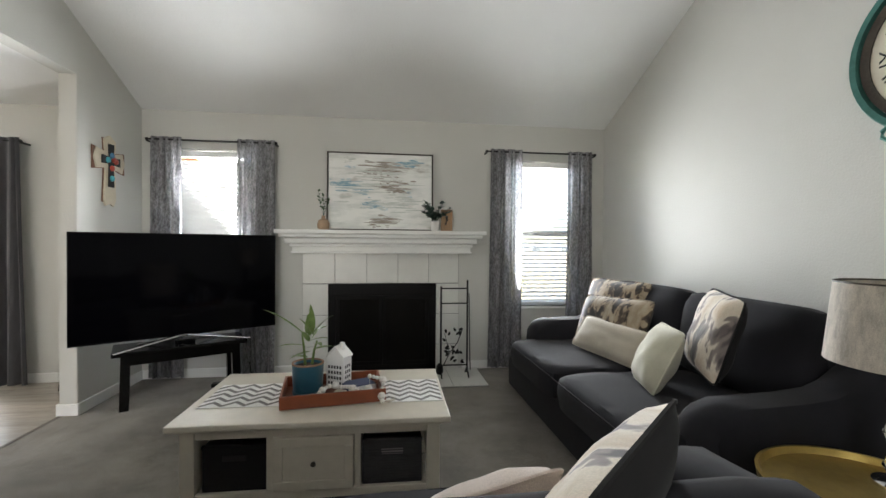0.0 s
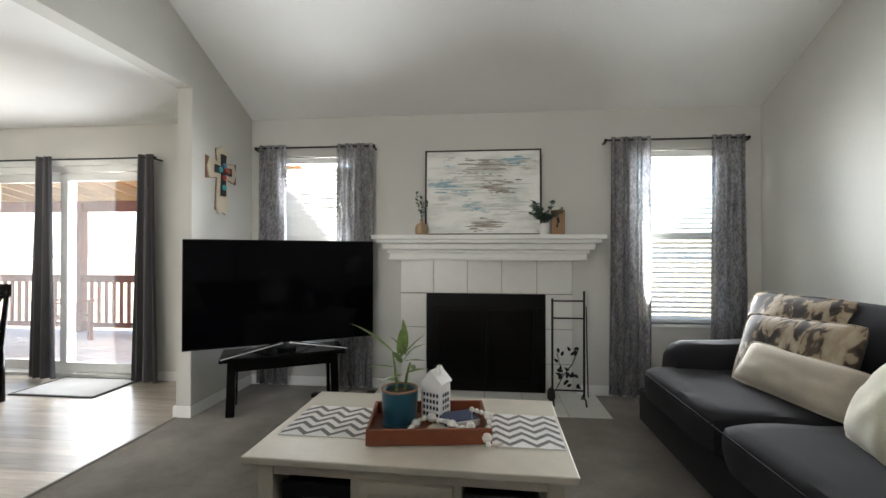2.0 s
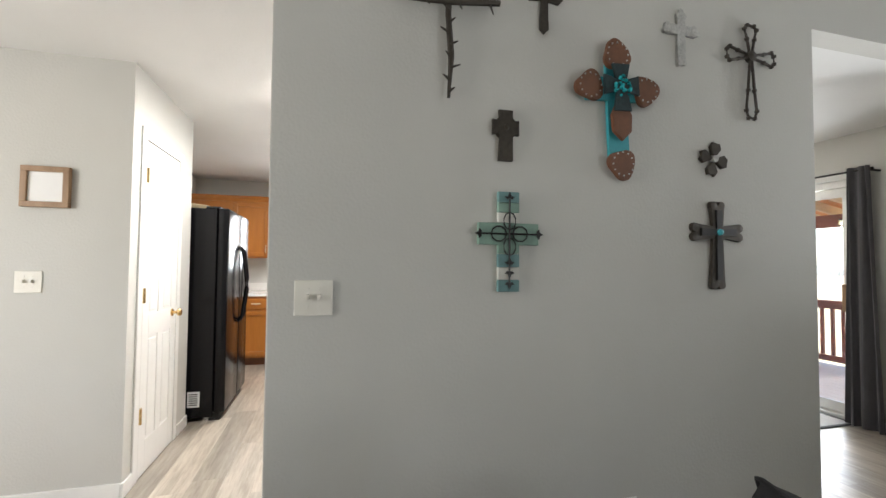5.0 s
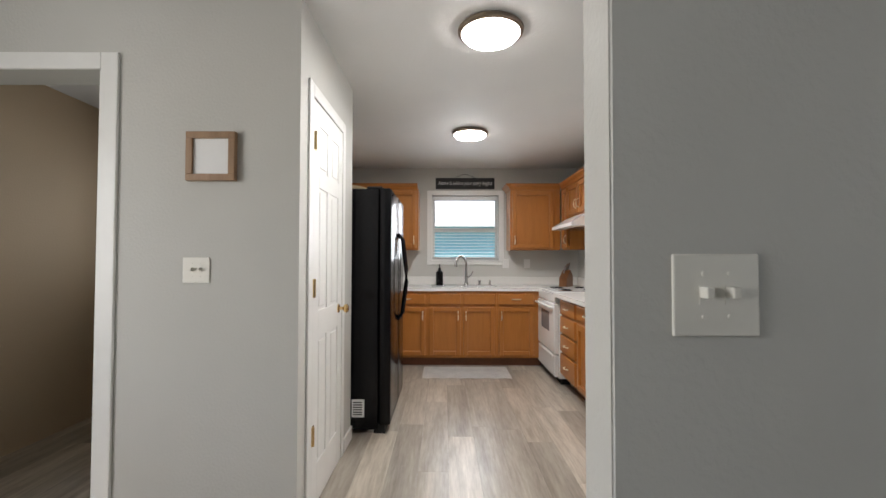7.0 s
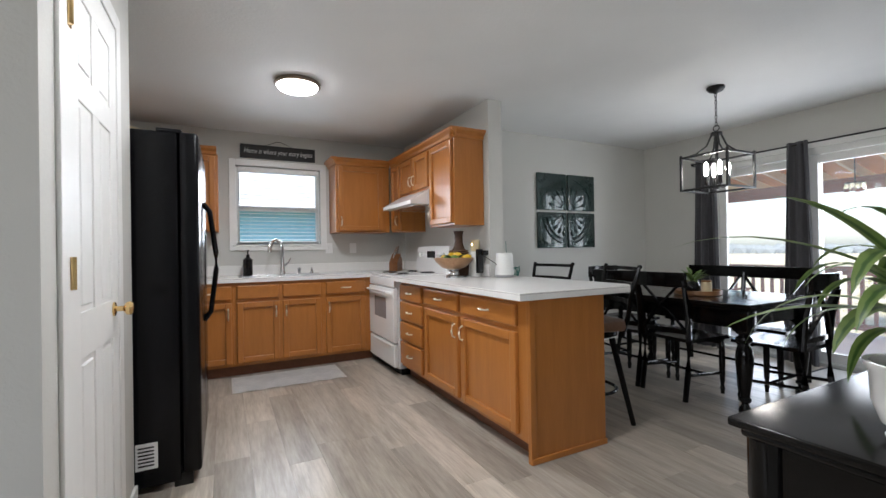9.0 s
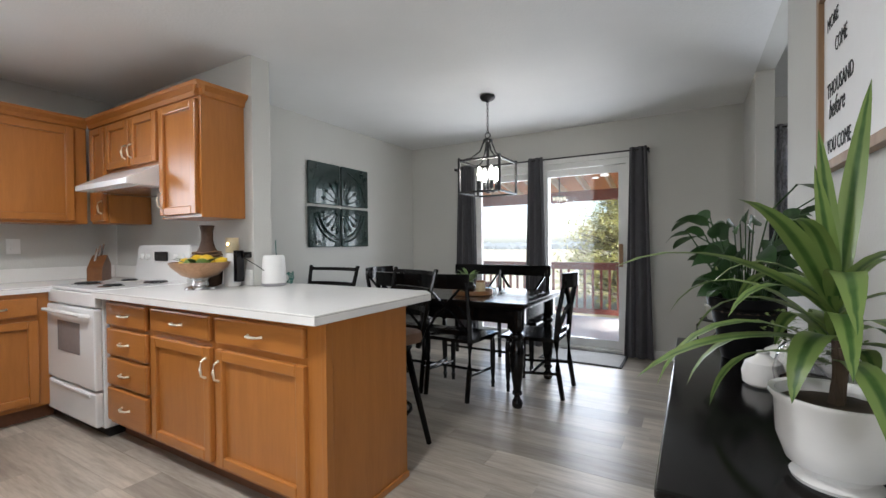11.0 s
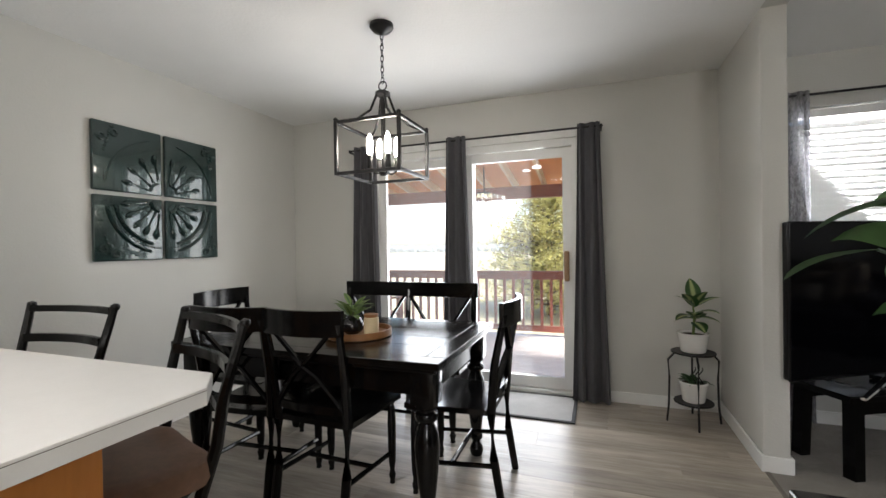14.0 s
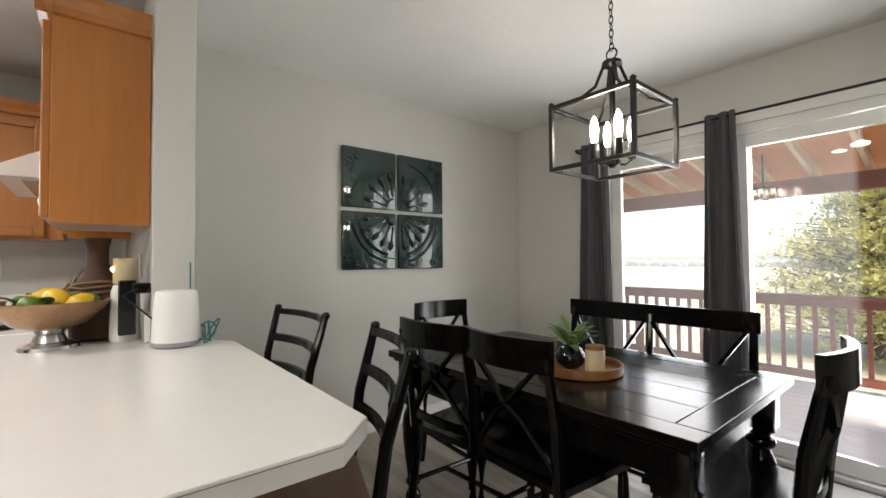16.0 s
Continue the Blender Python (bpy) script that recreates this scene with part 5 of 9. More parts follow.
for i in range(5):
    for j in range(4):
        o = new("window_hole", wm)
        o.parent = hs
        o.matrix_basis = pose(-0.04 + i * 0.02, -hd_ - 0.001, 0.035 + j * 0.033)
wm2 = wm
for i in range(3):
    for j in range(4):
        o = new("window_hole", wm2)
        o.parent = hs
        o.matrix_basis = pose(hw + 0.001, -0.022 + i * 0.022, 0.035 + j * 0.033, 0, 0, 90)
bk = thing("book", "navy cloth-bound book lying in the tray", "book", tr_m @ pose(0.125, 0.02, 0.011, 0, 0, 18))
part("cover", B((-0.075, 0.075), (-0.055, 0.055), (0.0, 0.034), 0.003), BOOK_BLUE, bk)
part("pages", B((-0.072, 0.077), (-0.057, 0.053), (0.004, 0.03)), PAPER, bk)
bk2 = thing("book", "pale slim book lying in the tray", "book", tr_m @ pose(0.055, -0.06, 0.011, 0, 0, -25))
part("cover", B((-0.06, 0.06), (-0.04, 0.04), (0.0, 0.014), 0.002), LINEN_WHITE, bk2)
gb = thing("bead_garland", "white wooden bead garland draped over the tray", "garland", tr_m)
def garland(w):
    """The line on which the beads are strung, w from 0 to 1."""
    if w < 0.7:
        w /= 0.7
        return Vector((-0.08 + 0.26 * w, -0.085 + 0.085 * math.sin(w * 5.4) + 0.05 * w, 0.030 + 0.012 * math.sin(w * 6) + 0.03 * max(0, min(1, (w - 0.45) * 6))))
    w = (w - 0.7) / 0.3
    return Vector((0.18 + 0.08 * w + 0.03 * math.sin(w * 5), -0.022 - 0.20 * w, 0.085 - 0.067 * min(1, max(0, (w - 0.5) / 0.3))))


path, w = [], 0.0
sizes = (0.0105, 0.0115, 0.019, 0.0105, 0.013, 0.0205, 0.012, 0.0105)
while w < 1.0:
    r = sizes[len(path) % 8]
    p = garland(w)
    path.append(p)
    part("bead", lathe(bmesh.new(), [(0.001, -r), (r * 0.7, -r * 0.7), (r, 0), (r * 0.7, r * 0.7), (0.001, r)], 10), BEAD, gb, smooth=True, at=Matrix.Translation(p))
    reach = r + sizes[len(path) % 8]
    while w < 1.0 and (garland(w) - p).length < reach:
        w += 0.004
part("string", T([garland(k / 40) for k in range(41)], 0.0015, 5), CREAM, gb)
part("tassel", T([path[-1], path[-1] + Vector((0.035, 0.005, -0.006)), path[-1] + Vector((0.06, 0.03, -0.008))], [0.004, 0.007, 0.004], 6), CREAM, gb)


# sofas
def sofa_arm(d, prof):
    """A padded arm that is low in front and sweeps up to the back; rounded over the top."""
    bm = bmesh.new()
    rows = []
    for k, (y, z) in enumerate(prof):
        ring = []
        hw = 0.125 if 0 < k < len(prof) - 1 else 0.105
        for u, v in ((-1, 0.0), (-1, 0.5), (-1, 0.8), (-0.9, 0.92), (-0.6, 0.985), (0, 1.0), (0.6, 0.985), (0.9, 0.92), (1, 0.8), (1, 0.5), (1, 0.0)):
            ring.append(bm.verts.new((u * hw, y * d, 0.05 + (z - 0.05) * v)))
        rows.append(ring)
    for a, b in zip(rows, rows[1:]):
        for i in range(len(a) - 1):
            bm.faces.new((a[i], a[i + 1], b[i + 1], b[i]))
        bm.faces.new((a[-1], a[0], b[0], b[-1]))
    bm.faces.new(list(reversed(rows[0])))
    bm.faces.new(rows[-1])
    return bm


LOW_ARM = [(0.03, 0.50), (0.05, 0.57), (0.10, 0.60), (0.25, 0.61), (0.42, 0.625), (0.56, 0.65), (0.70, 0.70), (0.84, 0.75), (0.94, 0.775), (0.98, 0.765), (1.0, 0.73)]
SWEPT_ARM = [(0.02, 0.52), (0.035, 0.61), (0.08, 0.655), (0.22, 0.67), (0.34, 0.685), (0.43, 0.72), (0.51, 0.79), (0.59, 0.85), (0.72, 0.885), (0.94, 0.90), (0.98, 0.885), (1.0, 0.85)]


SET_BACK_ARM = [(0.16, 0.46), (0.17, 0.55), (0.20, 0.60), (0.26, 0.625), (0.40, 0.63), (0.54, 0.635), (0.66, 0.65), (0.74, 0.685), (0.81, 0.745), (0.88, 0.80), (0.95, 0.825), (0.99, 0.81), (1.0, 0.78)]


def sofa(m, length, label, d=0.98, mat=SOFA, arm=SWEPT_ARM, top=0.90, rise=0.53):
    """A deep two-seat sofa, built along x with its front to -y."""
    s = thing("sofa", label, "sofa", m)
    L = length / 2
    part("base", B((-L, L), (0.03, d), (0.04, 0.27), 0.02), mat, s, smooth=True)
    part("back_frame", B((-L, L), (d - 0.22, d), (0.22, top), 0.06, 3), mat, s, smooth=True)
    for sx in (-1, 1):
        part("arm", sofa_arm(d, arm), mat, s, smooth=True, at=pose(sx * (L - 0.12), 0, 0))
    w = (2 * L - 0.48) / 2
    for sx in (-1, 1):
        x = sx * (w / 2)
        part("seat_cushion", cushion(w + 0.10, d - 0.14, 0.20, 0.7, crown=0.3), mat, s, smooth=True, at=pose(x + sx * 0.05, d / 2 - 0.10, 0.27))
        part("back_cushion", cushion(w + 0.03, rise, 0.20, 1.0, crown=1.1), mat, s, smooth=True, at=pose(x, d - 0.17, 0.445, 78) @ pose(0, rise / 2, 0))
        part("seam", T([(x - w / 2 + 0.02, -0.028, 0.44), (x, -0.034, 0.443), (x + w / 2, -0.028, 0.44)], 0.004, 6), mat, s)
        part("foot", B((x + sx * (w / 2) - 0.03, x + sx * (w / 2) + 0.03), (0.08, 0.14), (0, 0.04)), BLACK_WOOD, s)
        part("foot", B((x + sx * (w / 2) - 0.03, x + sx * (w / 2) + 0.03), (d - 0.14, d - 0.08), (0, 0.04)), BLACK_WOOD, s)
    return s


def throw_pillow(w, h, t, m, mat, label, back=None, seed=0):
    p = thing("throw_pillow", label, "pillow", m, group="throw pillows on the sofas")
    if back:
        part("front", pillow(w, h, t, seed=seed, half=-1), mat, p, smooth=True)
        part("back", pillow(w, h, t, seed=seed, half=1), back, p, smooth=True)
    else:
        part("cover", pillow(w, h, t, seed=seed), mat, p, smooth=True)
    part("piping", pillow_rim(w, h), back or mat, p)
    return p


# long sofa on the east wall, front towards -x
S1 = pose(1.17, 2.58, 0, 0, 0, -90)
sofa(S1, 2.16, "charcoal fabric sofa with set-back sloped arms against the wall", 1.14, arm=SET_BACK_ARM, top=0.83, rise=0.50)
throw_pillow(0.66, 0.52, 0.16, pose(1.83, 3.19, 0.48, -17, 0, -77), CUT_VELVET, "brown and beige cut-velvet throw pillow", None, 1)
throw_pillow(0.68, 0.41, 0.15, pose(1.72, 2.99, 0.48, -20, -2, -75), CUT_VELVET, "brown and beige cut-velvet throw pillow", None, 2)
throw_pillow(0.64, 0.26, 0.13, pose(1.62, 2.85, 0.48, -33, 3, -75), CREAM, "long cream lumbar pillow", None, 3)


def laid(middle, right, up, h):
    """The pose of a pillow by its middle, its width's way and its height's way."""
    a = Vector(right).normalized()
    b = (Vector(up) - a * a.dot(Vector(up))).normalized()
    c = b.cross(a)
    return Matrix.Translation(middle) @ Matrix((a, c, b)).transposed().to_4x4() @ pose(0, 0, -h / 2)


throw_pillow(0.37, 0.37, 0.16, laid((1.62, 2.24, 0.635), (-0.10, -0.33, 0.0), (0.08, -0.20, 0.29), 0.37), SAGE, "pale sage linen throw pillow", None, 4)
throw_pillow(0.44, 0.44, 0.16, laid((1.80, 2.05, 0.80), (-0.15, -0.38, -0.02), (0.0, -0.25, 0.31), 0.44), CUT_VELVET_LIGHT, "cream and taupe cut-velvet throw pillow with dark back", CHARCOAL, 5)

# near sofa, back to the walkway, facing the fireplace
S2 = pose(-0.12, 1.43, 0, 0, 0, 180)
sofa(S2, 2.66, "charcoal fabric loveseat with back to the walkway", 0.88, SOFA, LOW_ARM, 0.72, 0.33)
throw_pillow(0.50, 0.46, 0.21, pose(-1.03, 0.94, 0.435, -20, 4, 154), CHARCOAL, "plain charcoal throw pillow", None, 6)
throw_pillow(0.50, 0.50, 0.19, pose(-0.835, 1.01, 0.42, -22, 4, 160), CUT_VELVET_LIGHT, "cream and taupe cut-velvet throw pillow with dark back", CHARCOAL, 7)
throw_pillow(0.52, 0.52, 0.16, pose(0.43, 0.90, 0.46, -24, 0, 222), CUT_VELVET_LIGHT, "cream and taupe cut-velvet throw pillow with dark back", CHARCOAL, 8)
throw_pillow(0.36, 0.38, 0.16, pose(0.30, 1.10, 0.44, -32, 0, 200), BLUSH, "soft blush linen throw pillow", None, 9)

throw_pillow(0.50, 0.46, 0.18, laid((-1.11, 0.60, 0.605), (0.9, 0.2, -0.27), (0.2, -0.3, 0.9), 0.46), CHARCOAL, "plain charcoal throw pillow", None, 10)

# side table with lamp
st = thing("side_table", "round brushed-gold tray side table between the sofas", "side table", pose(1.62, 1.19, -0.0))
part("top", lathe(bmesh.new(), [(0.01, 0.47), (0.27, 0.47), (0.29, 0.475), (0.295, 0.505), (0.285, 0.505), (0.275, 0.482), (0.01, 0.482)], 40), GOLD, st, smooth=True)
part("stem", lathe(bmesh.new(), [(0.03, 0.02), (0.018, 0.06), (0.018, 0.43), (0.05, 0.47)], 18), GOLD, st, smooth=True)
part("base", lathe(bmesh.new(), [(0.18, 0), (0.18, 0.012), (0.03, 0.03)], 30), GOLD, st, smooth=True)
lp = thing("table_lamp", "glass-based table lamp with mottled linen drum shade", "lamp", pose(1.77, 1.22, 0.483))
part("base", lathe(bmesh.new(), [(0.075, 0), (0.075, 0.012), (0.03, 0.02)], 24), CHROME, lp, smooth=True)
part("glass_column", lathe(bmesh.new(), [(0.028, 0.02), (0.05, 0.06), (0.03, 0.11), (0.05, 0.17), (0.03, 0.22), (0.045, 0.27), (0.018, 0.32)], 24), GLASS, lp, smooth=True)
part("neck", T([(0, 0, 0.31), (0, 0, 0.48)], 0.008, 10), CHROME, lp)
part("shade", lathe(bmesh.new(), [(0.20, 0.39), (0.175, 0.65), (0.172, 0.65), (0.197, 0.39), (0.20, 0.39)], 40, close=False), SHADE, lp, smooth=True)
part("shade_rim", lathe(bmesh.new(), [(0.1705, 0.647), (0.1765, 0.647), (0.1765, 0.653), (0.1705, 0.653), (0.1705, 0.647)], 40, close=False), DARK_BRONZE, lp)
bm = bmesh.new()
for a in (0, 120, 240):
    tube(bm, [(0, 0, 0.63), (0.173 * math.cos(radians(a)), 0.173 * math.sin(radians(a)), 0.648)], 0.003, 5)
part("spider", bm, DARK_BRONZE, lp)

# wall clock
ck = thing("wall_clock", "large round verdigris wall clock with roman numerals", "clock", pose(EAST, 1.50, 2.10, 0, 0, -90))
part("rim", lathe(bmesh.new(), [(0.345, 0), (0.38, 0.0), (0.385, 0.02), (0.375, 0.035), (0.352, 0.03), (0.345, 0.0)], 56, pose(0, 0, 0, 90), close=False), VERDIGRIS, ck, smooth=True)
part("inner_ring", lathe(bmesh.new(), [(0.30, 0.0), (0.337, 0.0), (0.337, 0.022), (0.30, 0.018), (0.30, 0.0)], 56, pose(0, 0, 0, 90), close=False), DARK_BRONZE, ck, smooth=True)
part("dial", lathe(bmesh.new(), [(0.30, 0.002), (0.30, 0.012), (0.001, 0.012)], 56, pose(0, 0, 0, 90)), CLOCK_FACE, ck)
for k, s in enumerate(("XII", "I", "II", "III", "IIII", "V", "VI", "VII", "VIII", "IX", "X", "XI")):
    letters("numeral", s, 0.085, INK, ck, pose(0, -0.013, 0) @ pose(0, 0, 0, 0, 30 * k) @ pose(0, 0, 0.205))
for a, L in ((-50, 0.15), (65, 0.22)):
    part("pointer", slab(bmesh.new(), [(-0.01, -0.03), (0.01, -0.03), (0.004, L), (-0.004, L)], 0.003, pose(0, -0.016, 0) @ pose(0, 0, 0, 0, a)), INK, ck)
for a in (180, 215, 145):
    part("scroll", T([Vector((0.38 * math.sin(radians(a)) + 0.03 * math.cos(k * 0.9), -0.015, 0.38 * math.cos(radians(a)) - 0.03 + 0.03 * math.sin(k * 0.9))) for k in range(7)], 0.010, 6), VERDIGRIS, ck)


# ================================================================ wall of crosses
def on_wall(y, z):
    return pose(LW, y, z, 0, 0, 90)          # local x runs north to south reversed, front (-y) faces the room


def cross_outline(w, h, arm, wide, cy, flare=1.0):
    """A cross: arms of width arm at the middle and arm*flare at the tips; cy: height of the crossing from the foot."""
    a, f = arm / 2, arm * flare / 2
    return [(-f, 0), (f, 0), (a, cy - a), (w / 2, cy - f), (w / 2, cy + f), (a, cy + a), (f, h), (-f, h), (-a, cy + a), (-w / 2, cy + f), (-w / 2, cy - f), (-a, cy - a)]


def lobed(r, n=40, k=3, amp=0.12, sx=1.0, sz=1.0):
    return [(sx * r * (1 + amp * math.cos(k * a + 0.6)) * math.sin(a), sz * r * (1 + amp * math.cos(k * a + 0.6)) * math.cos(a)) for a in (2 * math.pi * i / n for i in range(n))]


GRP = "crosses on the partition wall"
# twig crucifix
c = thing("wall_cross", "rustic dark twisted-twig wall cross", "cross", on_wall(0.395, 1.90), GRP)
part("upright", T([(0, -0.02, 0), (0.006, -0.025, 0.15), (-0.004, -0.02, 0.3), (0.005, -0.022, 0.62)], [0.006, 0.012, 0.011, 0.012], 7), DARK_BRONZE, c)
part("crossbar", T([(-0.19, -0.03, 0.33), (0, -0.03, 0.345), (0.19, -0.03, 0.37)], [0.007, 0.012, 0.011], 7), DARK_BRONZE, c)
for k in range(13):
    part("thorn", T([(0, -0.03, 0.02 + k * 0.042), ((0.018 + 0.010 * (k % 3)) * (-1) ** k, -0.04, 0.032 + k * 0.042)], [0.007, 0.002], 5), DARK_BRONZE, c)
for k in range(6):
    part("thorn", T([(-0.15 + k * 0.06, -0.03, 0.335 + k * 0.006), (-0.14 + k * 0.06, -0.045, 0.36 - 0.045 * (k % 2))], [0.006, 0.002], 5), DARK_BRONZE, c)
# small dark cross above
c = thing("wall_cross", "small dark metal wall cross with pointed tips", "cross", on_wall(0.78, 2.215) @ Matrix.Scale(0.74, 4), GRP)
part("body", slab(bmesh.new(), cross_outline(0.17, 0.27, 0.035, 0.17, 0.17, 1.5), 0.014, None, 0.003), DARK_BRONZE, c)
for x, z in ((0, 0.27), (0, 0.0), (-0.085, 0.17), (0.085, 0.17)):
    part("tip", slab(bmesh.new(), [(0, 0.025), (0.025, 0), (0, -0.025), (-0.025, 0)], 0.016, pose(x, 0, z)), DARK_BRONZE, c)
# celtic grey cross
c = thing("wall_cross", "small charcoal stone celtic wall cross", "cross", on_wall(0.62, 1.69), GRP)
part("body", slab(bmesh.new(), cross_outline(0.105, 0.19, 0.045, 0.1, 0.125, 1.25), 0.018, None, 0.003), DARK_BRONZE, c)
part("ring", lathe(bmesh.new(), [(0.030, 0), (0.046, 0), (0.046, 0.014), (0.030, 0.014), (0.030, 0)], 24, pose(0, 0, 0.125, 90), close=False), DARK_BRONZE, c)
part("boss", lathe(bmesh.new(), [(0.012, 0.018), (0.010, 0.024), (0.001, 0.026)], 12, pose(0, 0, 0.125, 90)), DARK_BRONZE, c)
# slatted teal cross with ironwork
c = thing("wall_cross", "weathered teal and white slat cross with iron scrollwork", "cross", on_wall(0.63, 1.205), GRP)
zz = 0
for hgt, mt in ((0.045, PALE_TEAL), (0.045, OFFWHITE), (0.05, PALE_TEAL), (0.045, SEAFOAM), (0.04, OFFWHITE)):
    part("slat", B((-0.042, 0.042), (-0.02, -0.002), (zz, zz + hgt - 0.002), 0.002), mt, c)
    zz += hgt
part("slat", B((-0.119, 0.119), (-0.022, -0.002), (0.172, 0.252), 0.002), SEAFOAM, c)
for z0, z1, mt in ((0.254, 0.29, OFFWHITE), (0.292, 0.328, SEAFOAM), (0.33, 0.368, PALE_TEAL)):
    part("slat", B((-0.042, 0.042), (-0.02, -0.002), (z0, z1), 0.002), mt, c)
part("iron_bar", T([(-0.115, -0.026, 0.212), (0.115, -0.026, 0.212)], 0.0035, 6), IRON, c)
part("iron_bar", T([(0, -0.026, 0.03), (0, -0.026, 0.34)], 0.0035, 6), IRON, c)
for x, z, a in ((-0.115, 0.212, -90), (0.115, 0.212, 90), (0, 0.345, 0), (0, 0.03, 180), (0, 0.105, 0), (0, 0.07, 180)):
    part("fleur_tip", slab(bmesh.new(), [(0, 0.022), (0.007, 0.006), (0.019, 0.004), (0.010, -0.006), (0, -0.003), (-0.010, -0.006), (-0.019, 0.004), (-0.007, 0.006)], 0.004, pose(x, -0.024, z, 0, a)), IRON, c)
for sx in (-1, 1):
    for sz in (-1, 1):
        part("scroll", T([(sx * 0.024 * math.sin(k * 0.62), -0.027, 0.212 + sz * (0.045 + 0.032 * (1 - math.cos(k * 0.62)) - 0.03)) for k in range(8)], 0.0025, 5), IRON, c)
        part("scroll", T([(sx * (0.012 + 0.03 * (1 - math.cos(k * 0.62))), -0.026, 0.212 + sz * 0.028 * math.sin(k * 0.62)) for k in range(9)], 0.0028, 5), IRON, c)
# large layered brown and turquoise cross
c = thing("wall_cross", "large layered brown and turquoise cross with silver studs", "cross", on_wall(1.115, 1.65) @ pose(0, 0, 0, 0, -3) @ Matrix.Scale(0.93, 4), GRP)
part("back_board", slab(bmesh.new(), [(-0.05, 0.10), (0.05, 0.10), (0.046, 0.50), (-0.046, 0.50)], 0.018, pose(0, -0.002, 0)), TURQUOISE, c)
part("cross_board", slab(bmesh.new(), [(-0.15, 0.34), (0.15, 0.34), (0.15, 0.44), (-0.15, 0.44)], 0.018, pose(0, -0.004, 0)), TURQUOISE, c)
for x, z, a, s in ((0, 0.535, 0, 1), (-0.14, 0.395, -90, 1), (0.14, 0.385, 90, 1), (0, 0.062, 180, 1.0)):
    lobe = part("end_plaque", slab(bmesh.new(), lobed(0.063, 36, 3, 0.14, 1.0, 1.0), 0.020, pose(x, -0.020, z, 0, a), 0.004), RUST_BROWN, c)
    for i in range(12):
        t2 = 2 * math.pi * i / 12
        part("stud", lathe(bmesh.new(), [(0.0042, 0), (0.003, 0.003), (0.0004, 0.0042)], 7, pose(x + 0.050 * math.sin(t2), -0.040, z + 0.050 * math.cos(t2), 90)), SILVER, lobe)
part("centre_plaque", slab(bmesh.new(), [(0, 0.16), (0.045, 0.20), (0.05, 0.27), (0.03, 0.31), (-0.03, 0.31), (-0.05, 0.27), (-0.045, 0.20)], 0.016, pose(0, -0.034, 0), 0.003), RUST_BROWN, c)
part("inner_cross", slab(bmesh.new(), cross_outline(0.17, 0.20, 0.05, 0.2, 0.11, 1.7), 0.012, pose(0, -0.046, 0.285)), plain("dark_teal_patina", (0.022, 0.045, 0.05), 0.4, 0.3, var=0.6, scale=60), c)
bm = bmesh.new()
rnd = random.Random(3)
for i in range(26):
    a, r = rnd.uniform(0, 6.28), rnd.uniform(0.0, 0.045)
    bmesh.ops.create_icosphere(bm, subdivisions=1, radius=rnd.uniform(0.004, 0.011), matrix=Matrix.Translation((r * math.cos(a), -0.06, 0.39 + r * math.sin(a))))
part("beaded_medallion", bm, plain("turquoise_glass", (0.03, 0.42, 0.46), 0.08, 0.3, var=0.4, scale=120), c)
# small silver cross
c = thing("wall_cross", "small ornate antique-silver wall cross", "cross", on_wall(1.425, 2.17), GRP)
part("body", slab(bmesh.new(), cross_outline(0.145, 0.21, 0.035, 0.14, 0.14, 1.35), 0.012, None, 0.003), SILVER, c)
for x, z in ((0, 0.205), (-0.07, 0.14), (0.07, 0.14), (0, 0.005)):
    part("trefoil", slab(bmesh.new(), lobed(0.022, 24, 3, 0.25), 0.014, pose(x, 0, z)), SILVER, c)
# rope loop cross
c = thing("wall_cross", "open looped brown wire-and-rope wall cross", "cross", on_wall(1.80, 1.96), GRP)
for a, L, w in ((0, 0.14, 0.035), (-90, 0.135, 0.032), (90, 0.135, 0.032), (180, 0.28, 0.030)):
    pts = [(0.004, 0), (w * 0.6, L * 0.55), (w, L * 0.88), (w * 0.55, L), (-w * 0.55, L), (-w, L * 0.88), (-w * 0.6, L * 0.55), (-0.004, 0)]
    m = pose(0, -0.015, 0.285, 0, a)
    loop = part("loop", T([m @ Vector((x, 0, z)) for x, z in pts], 0.0062, 7), DARK_BRONZE, c, smooth=True)
    for x, z in pts[1:-1]:
        bm = bmesh.new()
        bmesh.ops.create_icosphere(bm, subdivisions=1, radius=0.011)
        part("knot", bm, DARK_BRONZE, loop, at=Matrix.Translation(m @ Vector((x, 0, z))))
part("centre_knot", lathe(bmesh.new(), [(0.026, 0), (0.024, 0.02), (0.001, 0.026)], 12, pose(0, -0.004, 0.285, 90)), DARK_BRONZE, c)
# little equal-armed cross
c = thing("wall_cross", "little dark equal-armed cross with silver flecks", "cross", on_wall(1.575, 1.695) @ pose(0, 0, 0, 0, 12), GRP)
for a in (0, 90, 180, 270):
    part("petal", slab(bmesh.new(), [(0, 0), (0.030, 0.05), (0.018, 0.074), (0, 0.066), (-0.018, 0.074), (-0.030, 0.05)], 0.014, pose(0, 0, 0.074, 0, a), 0.003), DARK_BRONZE, c)
part("centre_boss", lathe(bmesh.new(), [(0.018, 0), (0.014, 0.022), (0.001, 0.024)], 12, pose(0, 0, 0.074, 90)), SILVER, c)
